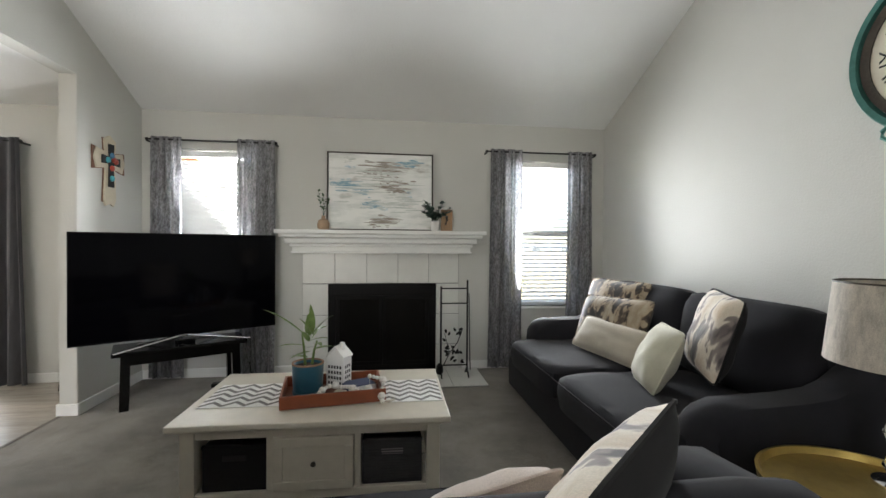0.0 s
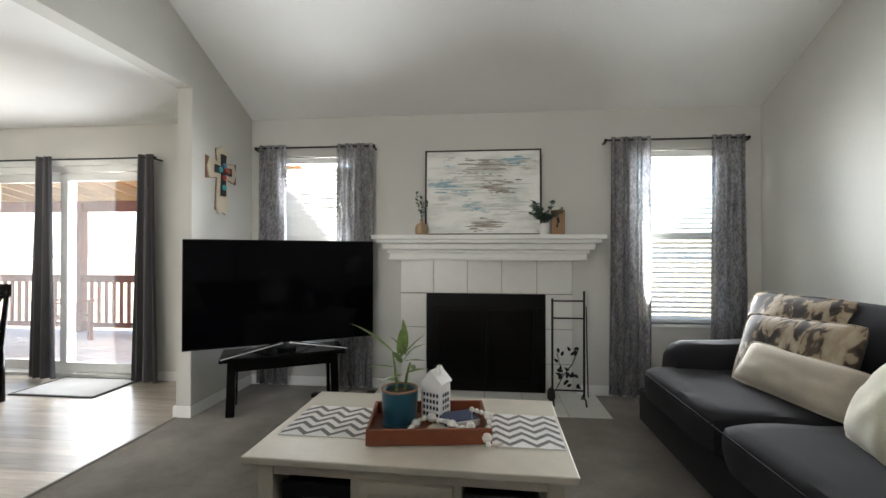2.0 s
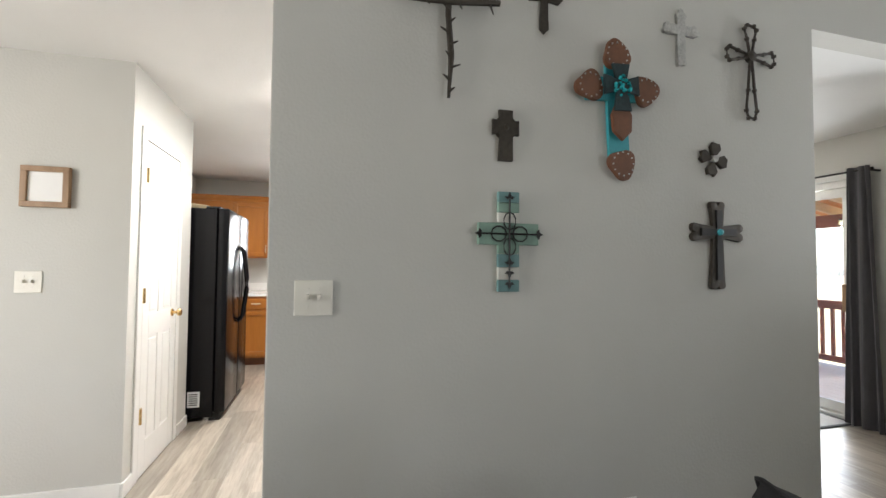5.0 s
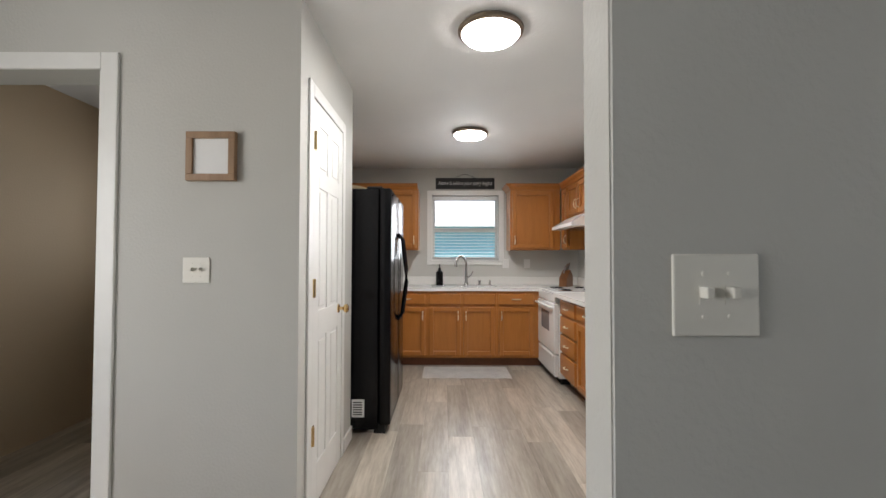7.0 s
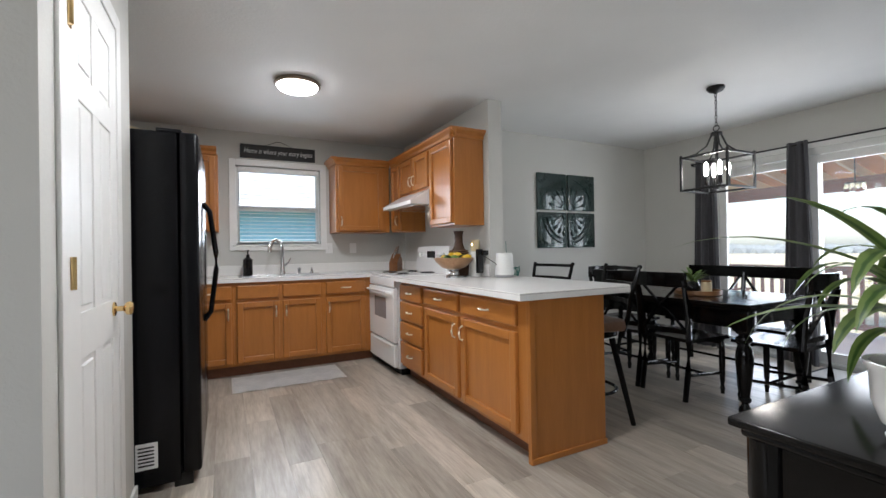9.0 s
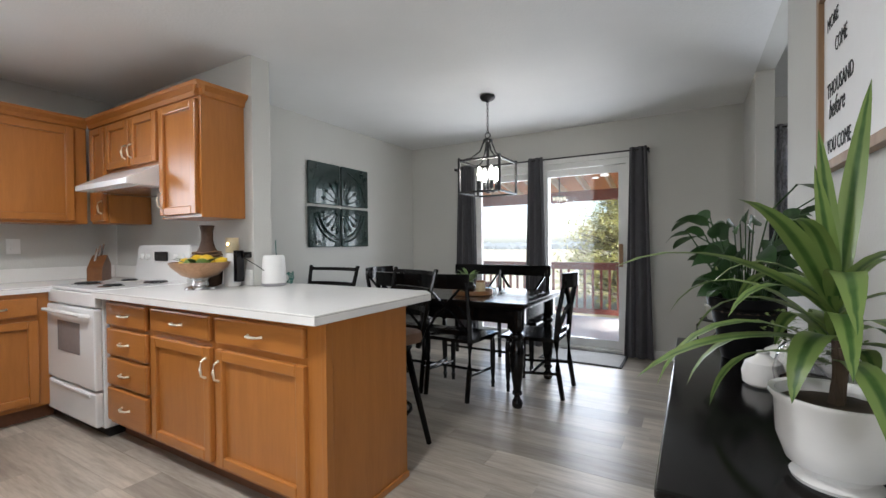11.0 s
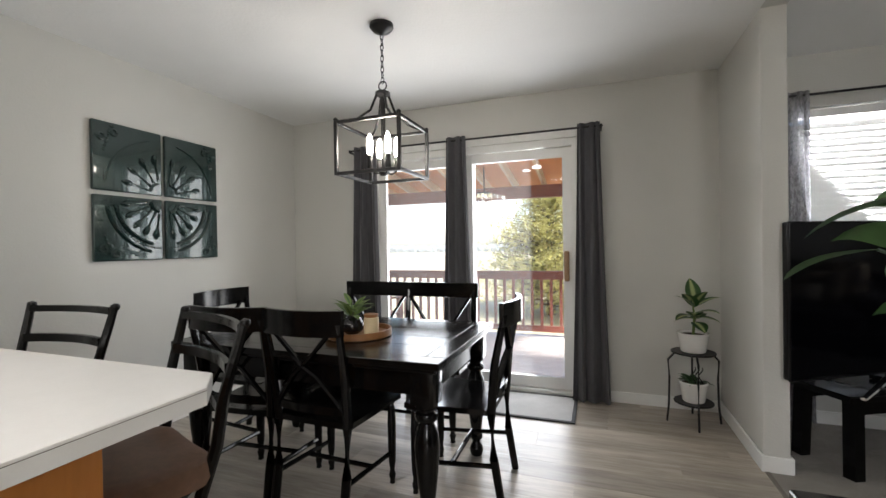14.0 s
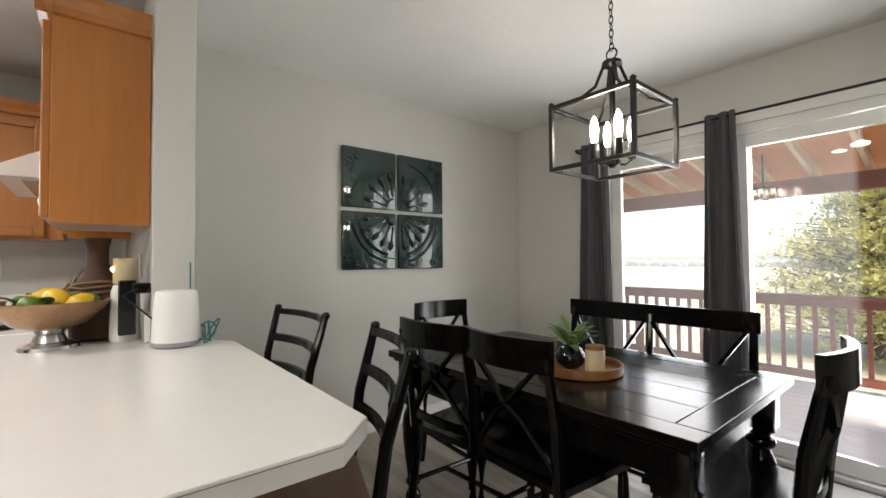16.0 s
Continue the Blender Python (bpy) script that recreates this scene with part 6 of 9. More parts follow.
# dark flared cross with beads
c = thing("wall_cross", "dark carved flared cross with turquoise bead centre", "cross", on_wall(1.60, 1.215), GRP)
part("body", slab(bmesh.new(), cross_outline(0.245, 0.355, 0.045, 0.24, 0.235, 1.75), 0.018, None, 0.004), DARK_BRONZE, c)
part("raised_cross", slab(bmesh.new(), cross_outline(0.19, 0.30, 0.022, 0.2, 0.205, 1.5), 0.008, pose(0, -0.018, 0.03), 0.002), IRON, c)
for x, z in ((0, 0.35), (-0.118, 0.235), (0.118, 0.235), (0, 0.01)):
    for s in (-1, 1):
        part("scallop", lathe(bmesh.new(), [(0.020, 0), (0.018, 0.018), (0.001, 0.02)], 10, pose(x + (s * 0.02 if abs(x) < 0.05 else 0), 0, z + (0 if abs(x) < 0.05 else s * 0.02), 90)), DARK_BRONZE, c)
part("bead", lathe(bmesh.new(), [(0.014, 0), (0.012, 0.010), (0.001, 0.014)], 10, pose(0, -0.026, 0.235, 90)), TURQUOISE, c)
# painted cross by the window
c = thing("wall_cross", "cream layered wooden cross with black, red and blue inset", "cross", pose(LW, 3.80, 1.53, 0, 0, 90), GRP)
part("back_cross", slab(bmesh.new(), [(-0.05, 0), (0, 0.02), (0.05, 0), (0.075, 0.05), (0.06, 0.30), (0.16, 0.28), (0.19, 0.36), (0.16, 0.44), (0.06, 0.42), (0.075, 0.52), (0.0, 0.56), (-0.075, 0.52), (-0.06, 0.42), (-0.16, 0.44), (-0.19, 0.36), (-0.16, 0.28), (-0.06, 0.30), (-0.075, 0.05)], 0.016, None, 0.003), plain("cream_painted_wood", (0.62, 0.55, 0.42), 0.6, var=0.12), c)
part("edge_backing", slab(bmesh.new(), [(-0.085, 0.03), (0.085, 0.03), (0.07, 0.29), (0.2, 0.27), (0.2, 0.45), (0.07, 0.43), (0.08, 0.53), (-0.08, 0.53), (-0.07, 0.43), (-0.2, 0.45), (-0.2, 0.27), (-0.07, 0.29)], 0.006, pose(0, 0.0005, 0)), RUST_BROWN, c)
part("black_cross", slab(bmesh.new(), cross_outline(0.22, 0.34, 0.055, 0.2, 0.21, 1.2), 0.010, pose(0, -0.017, 0.15)), INK, c)
for x, z, mt in ((0, 0.40, BLUE_PAINT), (0.05, 0.36, RED_PAINT), (-0.05, 0.36, TURQUOISE), (0, 0.30, RED_PAINT), (0, 0.22, TURQUOISE), (0.02, 0.37, RED_PAINT)):
    part("painted_bead", lathe(bmesh.new(), [(0.024, 0), (0.020, 0.012), (0.001, 0.017)], 12, pose(x, -0.027, z, 90)), mt, c)


# switch plates and outlets
def wall_plate(m, n, label, mat=ALMOND, kind="switch"):
    p = thing("light_switch" if kind == "switch" else "power_outlet", label, "switch" if kind == "switch" else "outlet", m)
    w = 0.020 + 0.0205 * n
    part("plate", B((-w, w), (-0.006, 0), (-0.058, 0.058), 0.003), mat, p)
    for i in range(n):
        x = (i - (n - 1) / 2) * 0.036
        if kind == "switch":
            sw = part("toggle_slot", B((x - 0.006, x + 0.006), (-0.0072, -0.006), (-0.013, 0.013)), mat, p)
            part("toggle", B((x - 0.0055, x + 0.0055), (-0.024, -0.006), (-0.004, 0.012), 0.002), mat, sw)
            for z in (-0.03, 0.03):
                part("screw", lathe(bmesh.new(), [(0.0035, 0), (0.003, 0.002), (0.0005, 0.002)], 8, pose(x, -0.006, z, 90)), mat, p)
        else:
            for z in (-0.02, 0.02):
                part("socket", lathe(bmesh.new(), [(0.017, 0), (0.016, 0.002), (0.001, 0.002)], 16, pose(x, -0.006, z, 90)), mat, p)
    return p


wall_plate(pose(LW, -0.055, 1.19, 0, 0, 90), 2, "almond double toggle switch plate on partition")
wall_plate(pose(HX, -1.549, 1.19, 0, 0, 90), 2, "almond double toggle switch plate in the hall")
wall_plate(pose(LW, 1.15, 0.33, 0, 0, 90), 1, "white duplex outlet low on the partition", PLASTIC_WHITE, "outlet")
wall_plate(pose(KW, 0.36, 1.19, 0, 0, 90), 1, "white switch plate above the counter", PLASTIC_WHITE)
wall_plate(pose(KW, 0.64, 1.19, 0, 0, 90), 1, "white duplex outlet above the counter", PLASTIC_WHITE, "outlet")
wall_plate(pose(-5.62, KN, 1.20), 1, "white duplex outlet on the stub wall", PLASTIC_WHITE, "outlet")
fr = thing("thermostat_frame", "square oak frame round a white wall panel", "frame", pose(HX, -1.482, 1.70, 0, 0, 90))
for bmx in (B((-0.11, 0.11), (-0.03, 0), (0.08, 0.11), 0.003), B((-0.11, 0.11), (-0.03, 0), (-0.11, -0.08), 0.003), B((-0.11, -0.08), (-0.03, 0), (-0.08, 0.08), 0.003), B((0.08, 0.11), (-0.03, 0), (-0.08, 0.08), 0.003)):
    part("frame_bar", bmx, FRAME_OAK, fr)
part("panel", B((-0.08, 0.08), (-0.018, 0), (-0.08, 0.08)), PAPER, fr)


# ================================================================ kitchen
def pull(parent, x, y, z, vertical=True, mat=NICKEL, L=0.048):
    ps = [(-L, 0), (-L * 0.75, -0.022), (0, -0.028), (L * 0.75, -0.022), (L, 0)]
    pts = [(x, y + d, z + s) if vertical else (x + s, y + d, z) for s, d in ps]
    h = part("handle", T(pts, [0.007, 0.005, 0.0075, 0.005, 0.007], 8), mat, parent, "pewter bow handle", True)
    return h


def front(parent, x0, x1, z0, z1, y, handle=None, drawer=False, mat=None):
    """A framed cabinet door or a plain eased drawer front, proud of the face frame, with its handle."""
    mat = mat or OAK
    if drawer:
        d = part("drawer_front", B((x0, x1), (y - 0.028, y), (z0, z1), 0.009), OAK_X, parent)
        pull(d, (x0 + x1) / 2, y - 0.028, (z0 + z1) / 2, False)
        return d
    s = 0.052
    d = part("door", B((x0 + s, x1 - s), (y - 0.008, y), (z0 + s, z1 - s)), mat, parent)
    for bmx, mt in ((B((x0, x0 + s), (y - 0.028, y), (z0, z1), 0.006), OAK), (B((x1 - s, x1), (y - 0.028, y), (z0, z1), 0.006), OAK),
                    (B((x0 + s, x1 - s), (y - 0.028, y), (z1 - s, z1), 0.006), OAK_X), (B((x0 + s, x1 - s), (y - 0.028, y), (z0, z0 + s), 0.006), OAK_X)):
        part("door_frame", bmx, mt, d)
    if handle:
        hx = x1 - 0.028 if handle[0] == 'r' else x0 + 0.028
        hz = z1 - 0.10 if handle[1] == 't' else z0 + 0.10
        pull(d, hx, y - 0.028, hz)
    return d


def base_cabinet(m, x0, x1, d, label, fronts):
    c = thing("base_cabinet", label, "cabinet", m, "kitchen base cabinets")
    part("carcass", B((x0, x1), (0.0, d), (0.10, 0.875), 0.002), OAK, c)
    part("toe_kick", B((x0, x1), (0.075, d), (0.0, 0.10)), RUST_BROWN, c)
    for f in fronts:
        front(c, *f[:4], 0.0, *f[4:])
    return c


# sink run: local x = world y, front at local -y = world +x ; face at x -6.41
KM = pose(-6.41, 0, 0, 0, 0, 90)
dz = (0.72, 0.845)
base_cabinet(KM, -1.72, -0.64, 0.58, "honey oak base cabinet beside the refrigerator", [(-1.10, -0.66, 0.13, 0.69, 'rt'), (-1.10, -0.66, *dz, None, True)])
base_cabinet(KM, -0.64, 0.17, 0.58, "honey oak sink base cabinet with false drawer fronts", [(-0.615, -0.25, 0.13, 0.69, 'rt'), (-0.215, 0.145, 0.13, 0.69, 'lt')])
sink_base = [o for o in scene.objects if o.get("label") == "honey oak sink base cabinet with false drawer fronts"][0]
for a, b in ((-0.615, -0.25), (-0.215, 0.145)):
    part("false_front", B((a, b), (-0.02, 0), dz, 0.007), OAK_X, sink_base)
base_cabinet(KM, 0.17, 0.70, 0.58, "honey oak base cabinet with drawer and door", [(0.195, 0.60, 0.13, 0.69, 'lt'), (0.195, 0.60, *dz, None, True)])
# peninsula: front at y 0.73, local x = world x
PM = pose(0, 0.73, 0)
base_cabinet(PM, -5.68, -5.16, 0.54, "honey oak four-drawer base cabinet", [(-5.66, -5.19, 0.13, 0.33, None, True), (-5.66, -5.19, 0.35, 0.51, None, True), (-5.66, -5.19, 0.53, 0.69, None, True), (-5.66, -5.19, 0.71, 0.845, None, True)])
base_cabinet(PM, -5.16, -4.56, 0.54, "honey oak base cabinet with drawer and door", [(-5.135, -4.585, 0.13, 0.69, 'rt'), (-5.135, -4.585, *dz, None, True)])
base_cabinet(PM, -4.56, -3.85, 0.54, "honey oak end cabinet of the peninsula", [(-4.535, -3.93, 0.13, 0.69, 'lt'), (-4.535, -3.93, *dz, None, True)])
pe = thing("peninsula_panel", "flat honey oak end and back panels of the peninsula", "cabinet panel", pose(0, 0, 0))
part("end_panel", B((-3.848, -3.828), (0.728, 1.275), (0.0, 0.872), 0.002), OAK, pe)
part("back_panel", B((-5.06, -3.85), (1.272, 1.285), (0.0, 0.872)), OAK, pe)
part("base_shoe", B((-3.828, -3.816), (0.726, 1.277), (0.0, 0.032), 0.004), OAK_X, pe)
part("corner_stile", B((-3.85, -3.822), (0.722, 0.76), (0.0, 0.872), 0.003), OAK, pe)


GLUE_LINE = plain("brown_glue_line", (0.10, 0.085, 0.07), 0.7)


def outline_slab(outline, z0, z1, bevel=0.0, inset=0.0):
    cx, cy = sum(p[0] for p in outline) / len(outline), sum(p[1] for p in outline) / len(outline)
    bm = bmesh.new()
    ring = [(x - math.copysign(inset, x - cx), y - math.copysign(inset, y - cy)) for x, y in outline]
    a, b = [bm.verts.new((x, y, z0)) for x, y in ring], [bm.verts.new((x, y, z1)) for x, y in ring]
    bm.faces.new(list(reversed(a)))
    ft = bm.faces.new(b)
    for i in range(len(a)):
        bm.faces.new((a[i], a[(i + 1) % len(a)], b[(i + 1) % len(a)], b[i]))
    if bevel:
        bmesh.ops.bevel(bm, geom=list(ft.edges), offset=bevel, segments=2, affect='EDGES')
    return bm


def worktop(name, outline, label):
    c = thing(name, label, "countertop")
    part("laminate_sheet", outline_slab(outline, 0.9095, 0.915, 0.0015), LAMINATE, c)
    part("glue_line", outline_slab(outline, 0.908, 0.9095, inset=0.0004), GLUE_LINE, c)
    part("edge_band", outline_slab(outline, 0.876, 0.908), LAMINATE, c)
    return c


worktop("countertop", [(-5.69, 0.645), (-3.80, 0.645), (-3.80, 1.47), (-3.885, 1.56), (-4.92, 1.56), (-5.06, 1.452), (-5.06, KN - 0.004), (-5.69, KN - 0.004)], "white laminate peninsula countertop with clipped corners")
worktop("countertop", [(KW + 0.004, -1.74), (-6.38, -1.74), (-6.38, 0.69), (-6.445, 0.69), (-6.445, KN - 0.004), (KW + 0.004, KN - 0.004)], "white laminate countertop along the sink wall")
bs = thing("backsplash", "low white laminate backsplash strips", "backsplash", pose(0, 0, 0))
part("strip", B((KW + 0.001, KW + 0.02), (-1.74, KN - 0.024), (0.916, 1.02), 0.003), LAMINATE, bs)
part("strip", B((KW + 0.02, -6.45), (KN - 0.022, KN - 0.001), (0.916, 1.02), 0.003), LAMINATE, bs)
part("strip", B((-5.68, -5.09), (KN - 0.022, KN - 0.001), (0.916, 1.02), 0.003), LAMINATE, bs)

# sink and tap
sk = thing("kitchen_sink", "stainless double-bowl sink set in the countertop", "sink", pose(-6.69, -0.20, 0.9155))
for bmx in (B((-0.23, 0.23), (-0.40, -0.37), (0, 0.006), 0.002), B((-0.23, 0.23), (0.37, 0.40), (0, 0.006), 0.002), B((-0.23, -0.16), (-0.37, 0.37), (0, 0.006), 0.002), B((0.20, 0.23), (-0.37, 0.37), (0, 0.006), 0.002), B((-0.16, 0.20), (-0.02, 0.02), (0, 0.006), 0.002)):
    part("rim", bmx, STEEL, sk)
# Flat sheets of darkened steel stand for the shade inside the bowls.
for y0, y1 in ((-0.37, -0.02), (0.02, 0.37)):
    part("bowl", B((-0.16, 0.20), (y0, y1), (0.0005, 0.0025)), plain("shaded_bowl_steel", (0.2, 0.2, 0.2), 0.3, 0.9), sk)
tp = thing("kitchen_faucet", "brushed nickel pull-down kitchen faucet", "faucet", pose(-6.88, -0.16, 0.922))
part("base", lathe(bmesh.new(), [(0.03, 0), (0.028, 0.02), (0.02, 0.035), (0.018, 0.16), (0.014, 0.18)], 18), STEEL, tp, smooth=True)
arc = [(0.0, 0, 0.17), (0.0, 0, 0.28), (0.02, -0.025, 0.34), (0.06, -0.07, 0.365), (0.10, -0.115, 0.34), (0.115, -0.135, 0.29), (0.118, -0.138, 0.23)]
part("spout", T(arc, [0.016, 0.015, 0.015, 0.015, 0.015, 0.018, 0.022], 10), STEEL, tp, smooth=True)
part("lever", T([(0, 0.02, 0.09), (0.0, 0.06, 0.12), (0.02, 0.085, 0.17)], [0.012, 0.009, 0.006], 8), STEEL, tp, smooth=True)
part("side_spray", lathe(bmesh.new(), [(0.016, 0), (0.014, 0.03), (0.02, 0.05), (0.01, 0.06)], 12, pose(0, 0.17, 0)), STEEL, tp, smooth=True)
part("side_spray_cap", lathe(bmesh.new(), [(0.022, 0), (0.012, 0.03), (0.014, 0.05), (0.004, 0.06)], 12, pose(0.02, 0.30, 0)), STEEL, tp, smooth=True)
sp = thing("soap_dispenser", "black pump soap dispenser by the sink", "soap dispenser", pose(-6.84, -0.50, 0.916) @ Matrix.Scale(1.2, 4))
part("bottle", lathe(bmesh.new(), [(0.036, 0), (0.038, 0.01), (0.038, 0.14), (0.014, 0.16), (0.014, 0.18)], 18), BLACK_GLOSS, sp, smooth=True)
part("pump", T([(0, 0, 0.18), (0, 0, 0.215), (0.05, 0, 0.215)], 0.007, 8), BLACK_GLOSS, sp)
kbk = thing("knife_block", "slanted wooden knife block with steel-handled knives", "knife block", pose(-6.66, 1.05, 0.916, 0, 0, -40))
part("block", slab(bmesh.new(), [(-0.09, 0), (0.09, 0), (0.09, 0.10), (-0.02, 0.20), (-0.09, 0.13)], 0.10, pose(0, 0.05, 0), 0.003), wood("block_walnut", (0.24, 0.10, 0.035), (0.14, 0.055, 0.02), rough=0.4), kbk)
for i in range(4):
    part("knife_handle", T([(0.03 - 0.032 * i, -0.02 + 0.012 * (i % 2), 0.16 + 0.01 * i - 0.015 * (i == 0)), (-0.03 - 0.032 * i, -0.02 + 0.012 * (i % 2), 0.25 + 0.012 * i)], 0.009, 8, (1, 0.7)), STEEL, kbk, smooth=True)

# range
rg = thing("electric_range", "white freestanding electric range with coil burners", "stove", pose(-6.065, 0.68, 0))
part("body", B((-0.375, 0.375), (0.02, 0.62), (0.06, 0.90), 0.006), ENAMEL, rg)
part("cooktop", B((-0.378, 0.378), (-0.005, 0.56), (0.90, 0.918), 0.006), ENAMEL, rg)
od = part("oven_door", B((-0.37, 0.37), (-0.025, 0.02), (0.30, 0.80), 0.01), ENAMEL, rg)
part("oven_window", B((-0.17, 0.17), (-0.028, -0.024), (0.50, 0.70), 0.002), plain("grey_oven_glass", (0.25, 0.25, 0.26), 0.15), od)
part("handle", T([(-0.31, -0.02, 0.755), (-0.29, -0.062, 0.765), (0.29, -0.062, 0.765), (0.31, -0.02, 0.755)], 0.013, 8), ENAMEL, od, smooth=True)
part("front_band", B((-0.37, 0.37), (-0.018, 0.02), (0.81, 0.895), 0.006), ENAMEL, rg)
dr = part("storage_drawer", B((-0.37, 0.37), (-0.022, 0.02), (0.075, 0.285), 0.01), ENAMEL, rg)
part("drawer_lip", B((-0.3, 0.3), (-0.03, -0.02), (0.255, 0.275), 0.004), ENAMEL, dr)
part("plinth", B((-0.36, 0.36), (0.05, 0.6), (0.0, 0.06)), ROOM_DARK, rg)
bg = part("backguard", slab(bmesh.new(), [(0.52, 0.915), (0.62, 0.915), (0.62, 1.19), (0.56, 1.19)], 0.75, pose(-0.375, 0, 0, 0, 0, 90), 0.008), ENAMEL, rg)
for x in (-0.29, -0.20, 0.20, 0.29):
    part("knob", lathe(bmesh.new(), [(0.024, 0), (0.020, 0.022), (0.001, 0.024)], 14, pose(x, 0.545, 1.10, 80)), ENAMEL, bg)
part("clock_panel", B((-0.09, 0.09), (0.535, 0.545), (1.07, 1.14), 0.002, 1, None), BLACK_GLOSS, bg)
for x, y, r in ((-0.19, 0.14, 0.095), (0.19, 0.14, 0.075), (-0.19, 0.40, 0.075), (0.19, 0.40, 0.095)):
    bn = part("burner_pan", lathe(bmesh.new(), [(r, 0.919), (r, 0.922), (r - 0.02, 0.920), (0.001, 0.9195)], 28, pose(x, y, 0)), CHROME, rg)
    part("coil", T([(x + (r - 0.015 - 0.0024 * k) * math.cos(k * 0.5), y + (r - 0.015 - 0.0024 * k) * math.sin(k * 0.5), 0.930) for k in range(int((r - 0.03) / 0.0024))], 0.006, 6), IRON, bn)
hd = thing("range_hood", "white under-cabinet range hood", "range hood", pose(-6.0, KN, 1.58))
part("canopy", slab(bmesh.new(), [(-0.50, 0.0), (0, 0.0), (0, 0.15), (-0.30, 0.15), (-0.50, 0.035)], 0.76, pose(-0.38, 0, 0, 0, 0, 90), 0.004), ENAMEL, hd)
part("grease_filter", B((-0.3, 0.3), (-0.42, -0.08), (-0.006, 0.002)), STEEL, hd)


# wall cabinets
def wall_cabinet(m, x0, x1, d, z0, z1, label, fronts, crown=True):
    c = thing("wall_cabinet", label, "cabinet", m, "kitchen wall cabinets")
    part("carcass", B((x0, x1), (0.0, d), (z0, z1), 0.002), OAK, c)
    for f in fronts:
        front(c, *f[:4], 0.0, *f[4:])
    return c


UW = pose(KW + 0.33, 0, 0, 0, 0, 90)
wall_cabinet(UW, 0.37, 0.985, 0.327, 1.36, 2.11, "honey oak wall cabinet beside the window", [(0.395, 0.90, 1.38, 2.085, 'lb')])
wall_cabinet(UW, -1.72, -0.76, 0.327, 1.36, 2.11, "honey oak wall cabinet near the refrigerator", [(-1.22, -0.785, 1.38, 2.085, 'rb')])
UN = pose(0, KN - 0.295, 0)
wall_cabinet(UN, -6.67, -6.38, 0.292, 1.36, 2.11, "narrow honey oak corner wall cabinet", [(-6.63, -6.40, 1.38, 2.085, 'rb')])
wall_cabinet(UN, -6.38, -5.62, 0.292, 1.73, 2.11, "short honey oak wall cabinet over the hood", [(-6.36, -6.015, 1.75, 2.085, 'rb'), (-5.985, -5.64, 1.75, 2.085, 'lb')])
wall_cabinet(UN, -5.62, -5.16, 0.292, 1.36, 2.11, "honey oak end wall cabinet by the stub wall", [(-5.60, -5.18, 1.38, 2.085, 'lb')])
cr = thing("crown_moulding", "honey oak crown moulding on the wall cabinets", "moulding", pose(0, 0, 0))
prof = [(0, 0.0), (0.014, 0.004), (0.02, 0.03), (0.05, 0.055), (0.055, 0.075), (0, 0.075)]
part("run", slab(bmesh.new(), prof, 1.56, pose(-5.11, KN - 0.295, 2.10, 0, 0, -90)), OAK_X, cr)
part("run", slab(bmesh.new(), prof, 0.62, pose(KW + 0.33, 0.985, 2.10)), OAK, cr)
part("run", slab(bmesh.new(), prof, 0.95, pose(KW + 0.33, -0.77, 2.10)), OAK, cr)
part("end_return", slab(bmesh.new(), prof, 0.335, pose(-5.16, KN - 0.005, 2.10)), OAK, cr)
part("end_return", slab(bmesh.new(), prof, 0.38, pose(KW + 0.385, 0.37, 2.10, 0, 0, -90)), OAK, cr)

# refrigerator
rf = thing("refrigerator", "black side-by-side refrigerator with bow handles", "refrigerator", pose(-4.945, -0.86, 0))
part("cabinet", B((-0.455, 0.455), (-0.80, -0.05), (0.03, 1.75), 0.008), BLACK_STEEL, rf)
part("top_hinge_cover", B((-0.44, 0.44), (-0.14, -0.03), (1.75, 1.77), 0.006), BLACK_GLOSS, rf)
for x0, x1, hx in ((-0.455, -0.045, -0.085), (-0.035, 0.455, 0.005)):
    d = part("door", B((x0, x1), (-0.045, 0.04), (0.06, 1.755), 0.016, 3), BLACK_STEEL, rf, smooth=True)
    part("handle", T([(hx, 0.04, 0.75), (hx, 0.075, 0.80), (hx, 0.105, 1.05), (hx, 0.105, 1.15), (hx, 0.075, 1.40), (hx, 0.04, 1.45)], 0.014, 8), BLACK_STEEL, d, smooth=True)
part("ice_dispenser", B((-0.38, -0.16), (0.041, 0.046), (0.95, 1.30), 0.004), BLACK_GLOSS, rf)
part("kick_grille", B((-0.44, 0.44), (-0.08, 0.0), (0.0, 0.06)), ROOM_DARK, rf)
for y in (-0.12, -0.7):
    part("roller_foot", B((0.36, 0.43), (y, y + 0.05), (0, 0.03)), STEEL, rf)
lb = part("rating_label", B((0.456, 0.4575), (-0.235, -0.145), (0.12, 0.245)), PAPER, rf, "small white printed label")
for i in range(6):
    part("print_bar", B((0.4576, 0.4580), (-0.225, -0.16), (0.135 + i * 0.017, 0.143 + i * 0.017)), INK, lb)
bt = thing("wicker_tray", "shallow straw tray on top of the refrigerator", "basket", pose(-4.85, -1.25, 1.752))
part("bowl", lathe(bmesh.new(), [(0.10, 0), (0.17, 0.03), (0.19, 0.06), (0.18, 0.06), (0.16, 0.035), (0.001, 0.012)], 28), CANDLE, bt, smooth=True)

